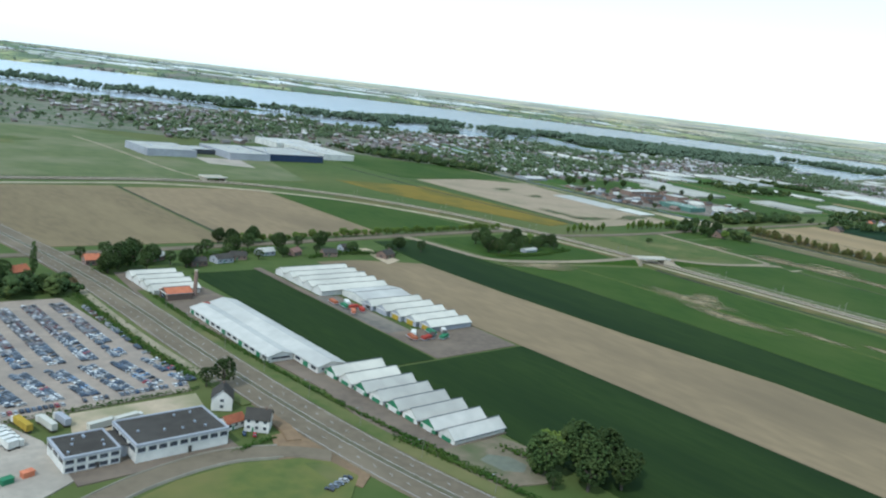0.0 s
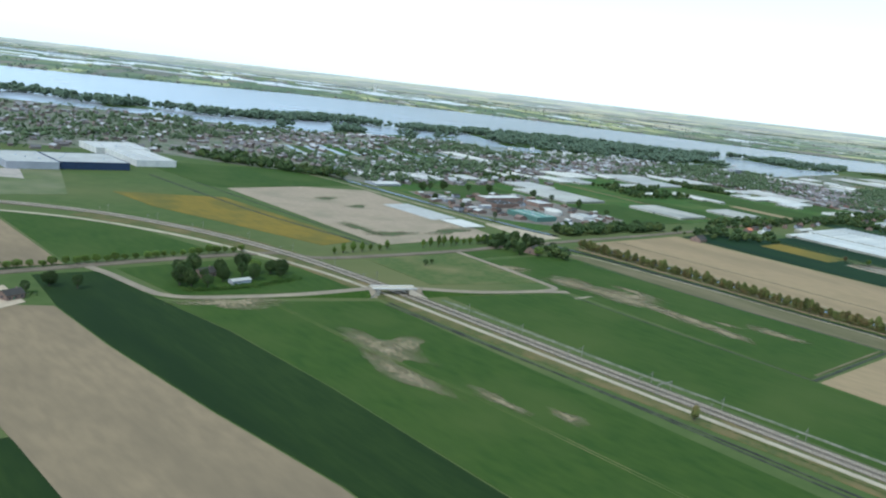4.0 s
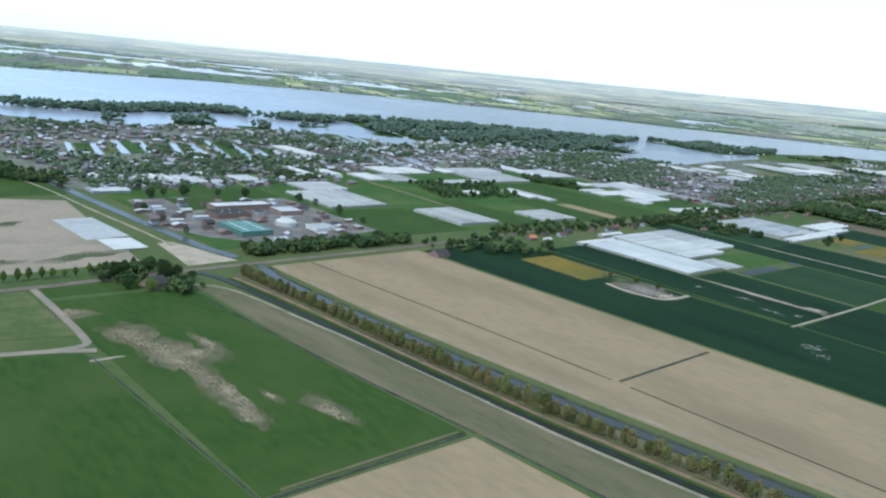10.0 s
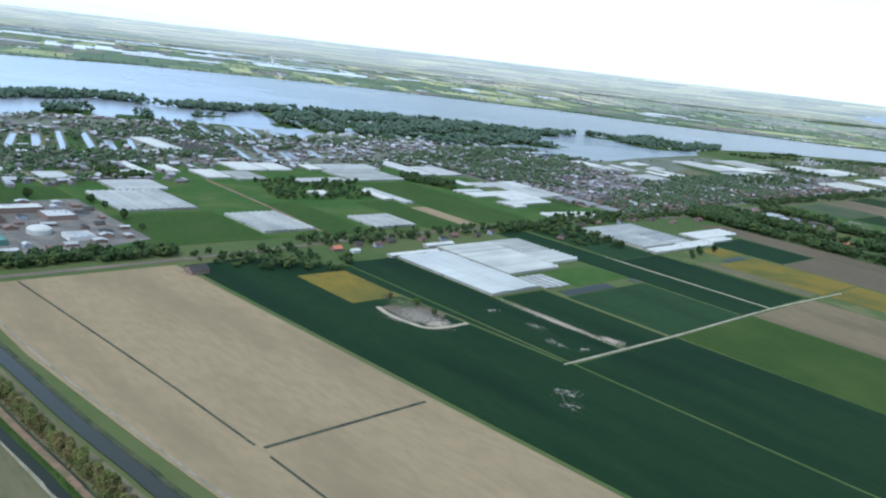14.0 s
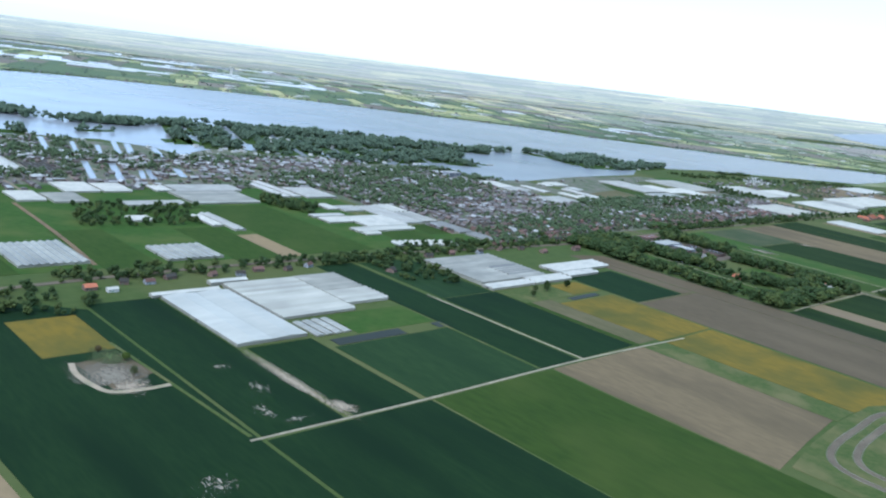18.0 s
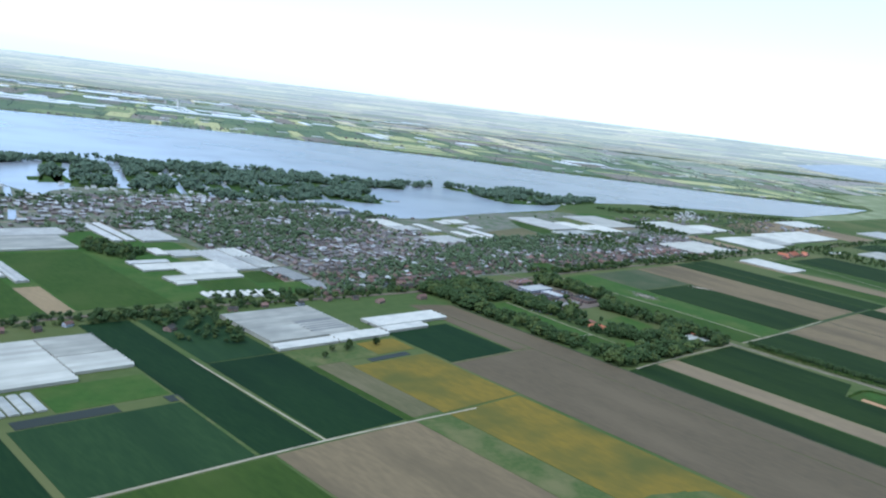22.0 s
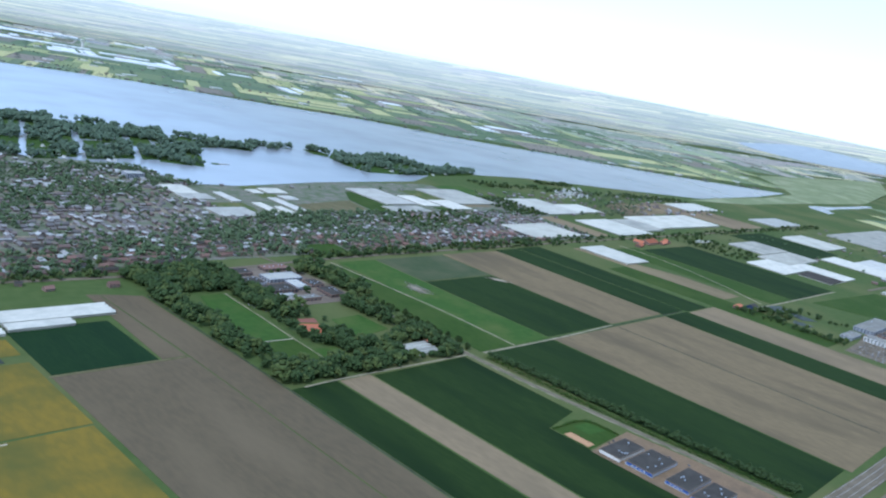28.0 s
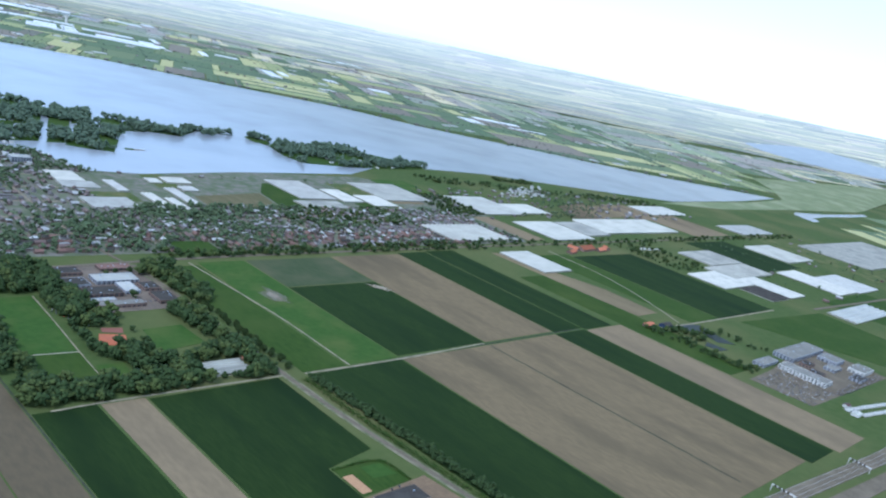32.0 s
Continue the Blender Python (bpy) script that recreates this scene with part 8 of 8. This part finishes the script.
def far_fields():
    """Blocks of strip fields, each block cut along or across, with grass edges between the strips."""
    g = np.random.default_rng(31)
    vs, fs, mi = [], [], []
    turn = [math.cos(radians(-20)), math.sin(radians(-20))]
    v0 = -4400.0
    while v0 < 5200:
        deep = g.uniform(120, 330)
        u0 = -6000.0 + g.uniform(0, 200)
        while u0 < 9000:
            wide = g.uniform(130, 380)
            across = g.random() < 0.65
            n = int(g.integers(3, 8 if across else 4))
            cuts = np.concatenate([[0], np.sort(g.uniform(0.08, 0.92, n - 1)), [1]])
            lean = 0.14
            for c0, c1 in zip(cuts, cuts[1:]):
                if c1 - c0 < 0.02:
                    continue
                au, bu, av, bv = (u0 + wide * c0, u0 + wide * c1, v0, v0 + deep) if across else (u0, u0 + wide, v0 + deep * c0, v0 + deep * c1)
                bu, bv = bu - g.uniform(0.6, 2.5), bv - g.uniform(0.5, 2.0)
                mid = (turn[0] * (au + bu) / 2 - turn[1] * (av + bv) / 2 + 700, turn[1] * (au + bu) / 2 + turn[0] * (av + bv) / 2 + 700)
                reach = mid[0] * SIN + mid[1] * COS
                lakeward = mid[1] < np.interp(mid[0], *SHORE) + 25
                if lakeward and not (mid[0] > 3300 and mid[1] < 0.1 * (mid[0] - 3300) + 340) or reach > 4700 or reach < 600 or abs(mid[0] * COS - mid[1] * SIN - 500) > 4300:
                    continue
                o = len(vs)
                for a, b in ((au, av), (bu, av), (bu, bv), (au, bv)):
                    a += lean * (b - v0)
                    x, y = turn[0] * a - turn[1] * b + 700, turn[1] * a + turn[0] * b + 700
                    vs.append((x, y, lift(x, y) + 0.25))
                # Farther fields get the haze-paled palette, nearer ones the lakeside colours.
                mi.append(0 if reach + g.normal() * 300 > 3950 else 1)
                fs.append((o, o + 1, o + 2, o + 3))
            u0 += wide
        v0 += deep
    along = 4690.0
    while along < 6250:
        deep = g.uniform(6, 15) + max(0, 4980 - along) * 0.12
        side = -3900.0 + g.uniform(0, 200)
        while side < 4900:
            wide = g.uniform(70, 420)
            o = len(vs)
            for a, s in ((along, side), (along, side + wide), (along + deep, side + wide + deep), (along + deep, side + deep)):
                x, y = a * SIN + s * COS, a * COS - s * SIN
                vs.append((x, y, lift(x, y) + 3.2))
            # Beyond about 4990 m the strips take the glowing, haze-painted palette.
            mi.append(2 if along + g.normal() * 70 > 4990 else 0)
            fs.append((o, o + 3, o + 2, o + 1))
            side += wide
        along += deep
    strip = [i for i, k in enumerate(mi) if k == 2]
    far = new("backdrop", quad_mesh("backdrop", [vs[j] for i in strip for j in fs[i]], [range(4 * k, 4 * k + 4) for k in range(len(strip))], [HAZED_HORIZON]))
    tagged(far, "pale distance at the horizon with painted, glowing haze", "backdrop", kind="structure")
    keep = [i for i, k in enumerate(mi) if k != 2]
    me = quad_mesh("far_fields", vs, [fs[i] for i in keep], [HAZED_FAR_FIELDS, SHORE_FIELDS])
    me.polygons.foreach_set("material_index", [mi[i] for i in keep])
    return tagged(new("far_fields", me), "patchwork of far green, brown and yellow fields, paled farther off by painted haze", "fields", kind="stuff")


far_fields()


def far_places(n, seed, near_edge=0.0, spread=2600):
    g = np.random.default_rng(seed)
    out = []
    while len(out) < n:
        x = g.uniform(-1500, 6500)
        shore = np.interp(x, *SHORE)
        y = shore + 25 + near_edge + abs(g.normal()) * spread
        lake = abs(y - float(np.interp(x, [5590, 5798, 6094, 6414], [1673, 1352, 1058, 731]))) < 190 and x > 5480
        if x * SIN + y * COS < 5010 and not lake:
            out.append((x, y))
    return np.array(out)


rows_ = far_places(640, 41, 0, 2100)
far_rows = np.concatenate([np.array([(x, y)]) + np.linspace(-1, 1, 16)[:, None] * np.array([[math.cos(radians(a)), math.sin(radians(a))]]) * G.uniform(40, 170) + G.normal(scale=5, size=(16, 2)) for (x, y), a in zip(rows_, G.choice([-20, 70, -20], len(rows_)))])
shore_x = G.uniform(-900, 3600, 900)
shore_y = np.interp(shore_x, *zip(*FAR_SHORE)) + 8 + abs(G.normal(size=900)) * 10
ft = np.concatenate([far_rows, far_places(900, 42), np.column_stack([shore_x, shore_y])])
scatter_trees("far_trees", np.column_stack([ft, G.uniform(3.0, 7.0, len(ft))]), "far hedgerows and hamlet trees", 3, 8, leaf=HAZED_FAR_LEAF)
joined_houses("far_houses", np.concatenate([far_places(420, 43), np.column_stack([shore_x[:130], shore_y[:130] + 14])]), "far farmhouses and hamlets", TOWN_WALL, TOWN_ROOF, 12, 1.2)
joined_houses("far_greenhouses", far_places(300, 44, 0, 1900), "far white greenhouses glinting between fields", WALL_W, SHED_ROOF, 13, 5.0, 1.0)
# Near-white roof colours paint in the glare of reflecting glass.
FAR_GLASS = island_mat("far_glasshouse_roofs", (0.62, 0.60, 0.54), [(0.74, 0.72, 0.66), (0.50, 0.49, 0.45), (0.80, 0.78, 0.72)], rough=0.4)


def far_glasshouses():
    """Long low glasshouses beyond the lake, in loose clusters behind the shore."""
    g = np.random.default_rng(52)
    vs, fs = [], []
    for x, y, n in ((1270, 3100, 6), (1420, 3030, 5), (2000, 3480, 5), (2150, 3190, 6), (2700, 3400, 5), (1520, 2540, 6), (1640, 2440, 6), (2070, 2800, 4), (2230, 2500, 6), (2550, 2400, 5), (3740, 3040, 5), (900, 2600, 6), (700, 2900, 5), (3000, 2100, 4), (3300, 1500, 3)):
        for _ in range(n):
            m = pose(x + g.normal() * 130, y + g.normal() * 60, 0, 0, 0, -20 + g.choice([0, 0, 90]) + g.uniform(-3, 3))
            w, d, h = g.uniform(35, 110), g.uniform(10, 34), g.uniform(2.0, 3.0)
            z = lift(m.translation.x, m.translation.y) + 0.3
            o = len(vs)
            vs += [m @ Vector((a * w, b * d, c * h + z)) for c in (0, 1) for a, b in ((-1, -1), (1, -1), (1, 1), (-1, 1))]
            fs += [[o + i for i in f] for f in ((4, 5, 6, 7), (0, 1, 5, 4), (1, 2, 6, 5), (2, 3, 7, 6), (3, 0, 4, 7))]
    return tagged(new("far_glasshouses", quad_mesh("far_glasshouses", vs, fs, [FAR_GLASS])), "long far glasshouses beyond the lake, their glint painted white", "greenhouses", kind="stuff")


far_glasshouses()
cabin_places = inside([(2200, 560), (2340, 565), (2440, 655), (2290, 625)], 90)
joined_houses("holiday_cabins", cabin_places, "small pale holiday cabins in rows near the lake", WALL_W, SHED_ROOF, 21, 0.8, 0.3)
for x, y, turn, w, d in ((2030, 275, 12, 18, 9), (2052, 288, 95, 16, 9), (2106, 278, 8, 22, 10), (2128, 283, 60, 12, 8)):
    dwelling(x, y, turn, w, d, 2.4, 2.6, BRICK, RED_ROOF, "farm barn with red tiles among trees", name="barn", chimney=False, fine=False)
for x, y in ((2222, 276), (2238, 273), (2254, 270)):
    gabled_shed(x - 6, x + 6, y - 3, y + 3, 1.6, 1.0, WHITE_ROOF, WALL_W, "long white farm shed in a row", "x", name="shed", group="white sheds in a row")
tower = thing("water_tower", (2280, 2700, 0), 0, "far white water tower", "tower")
bm = bmesh.new()
bmesh.ops.create_cone(bm, cap_ends=True, segments=16, radius1=5, radius2=4, depth=24, matrix=Matrix.Translation((0, 0, 12)))
part("shaft", bm, WALL_W, tower)
bm = bmesh.new()
bmesh.ops.create_cone(bm, cap_ends=True, segments=16, radius1=6, radius2=9, depth=8, matrix=Matrix.Translation((0, 0, 26)))
part("tank", bm, WALL_W, tower)
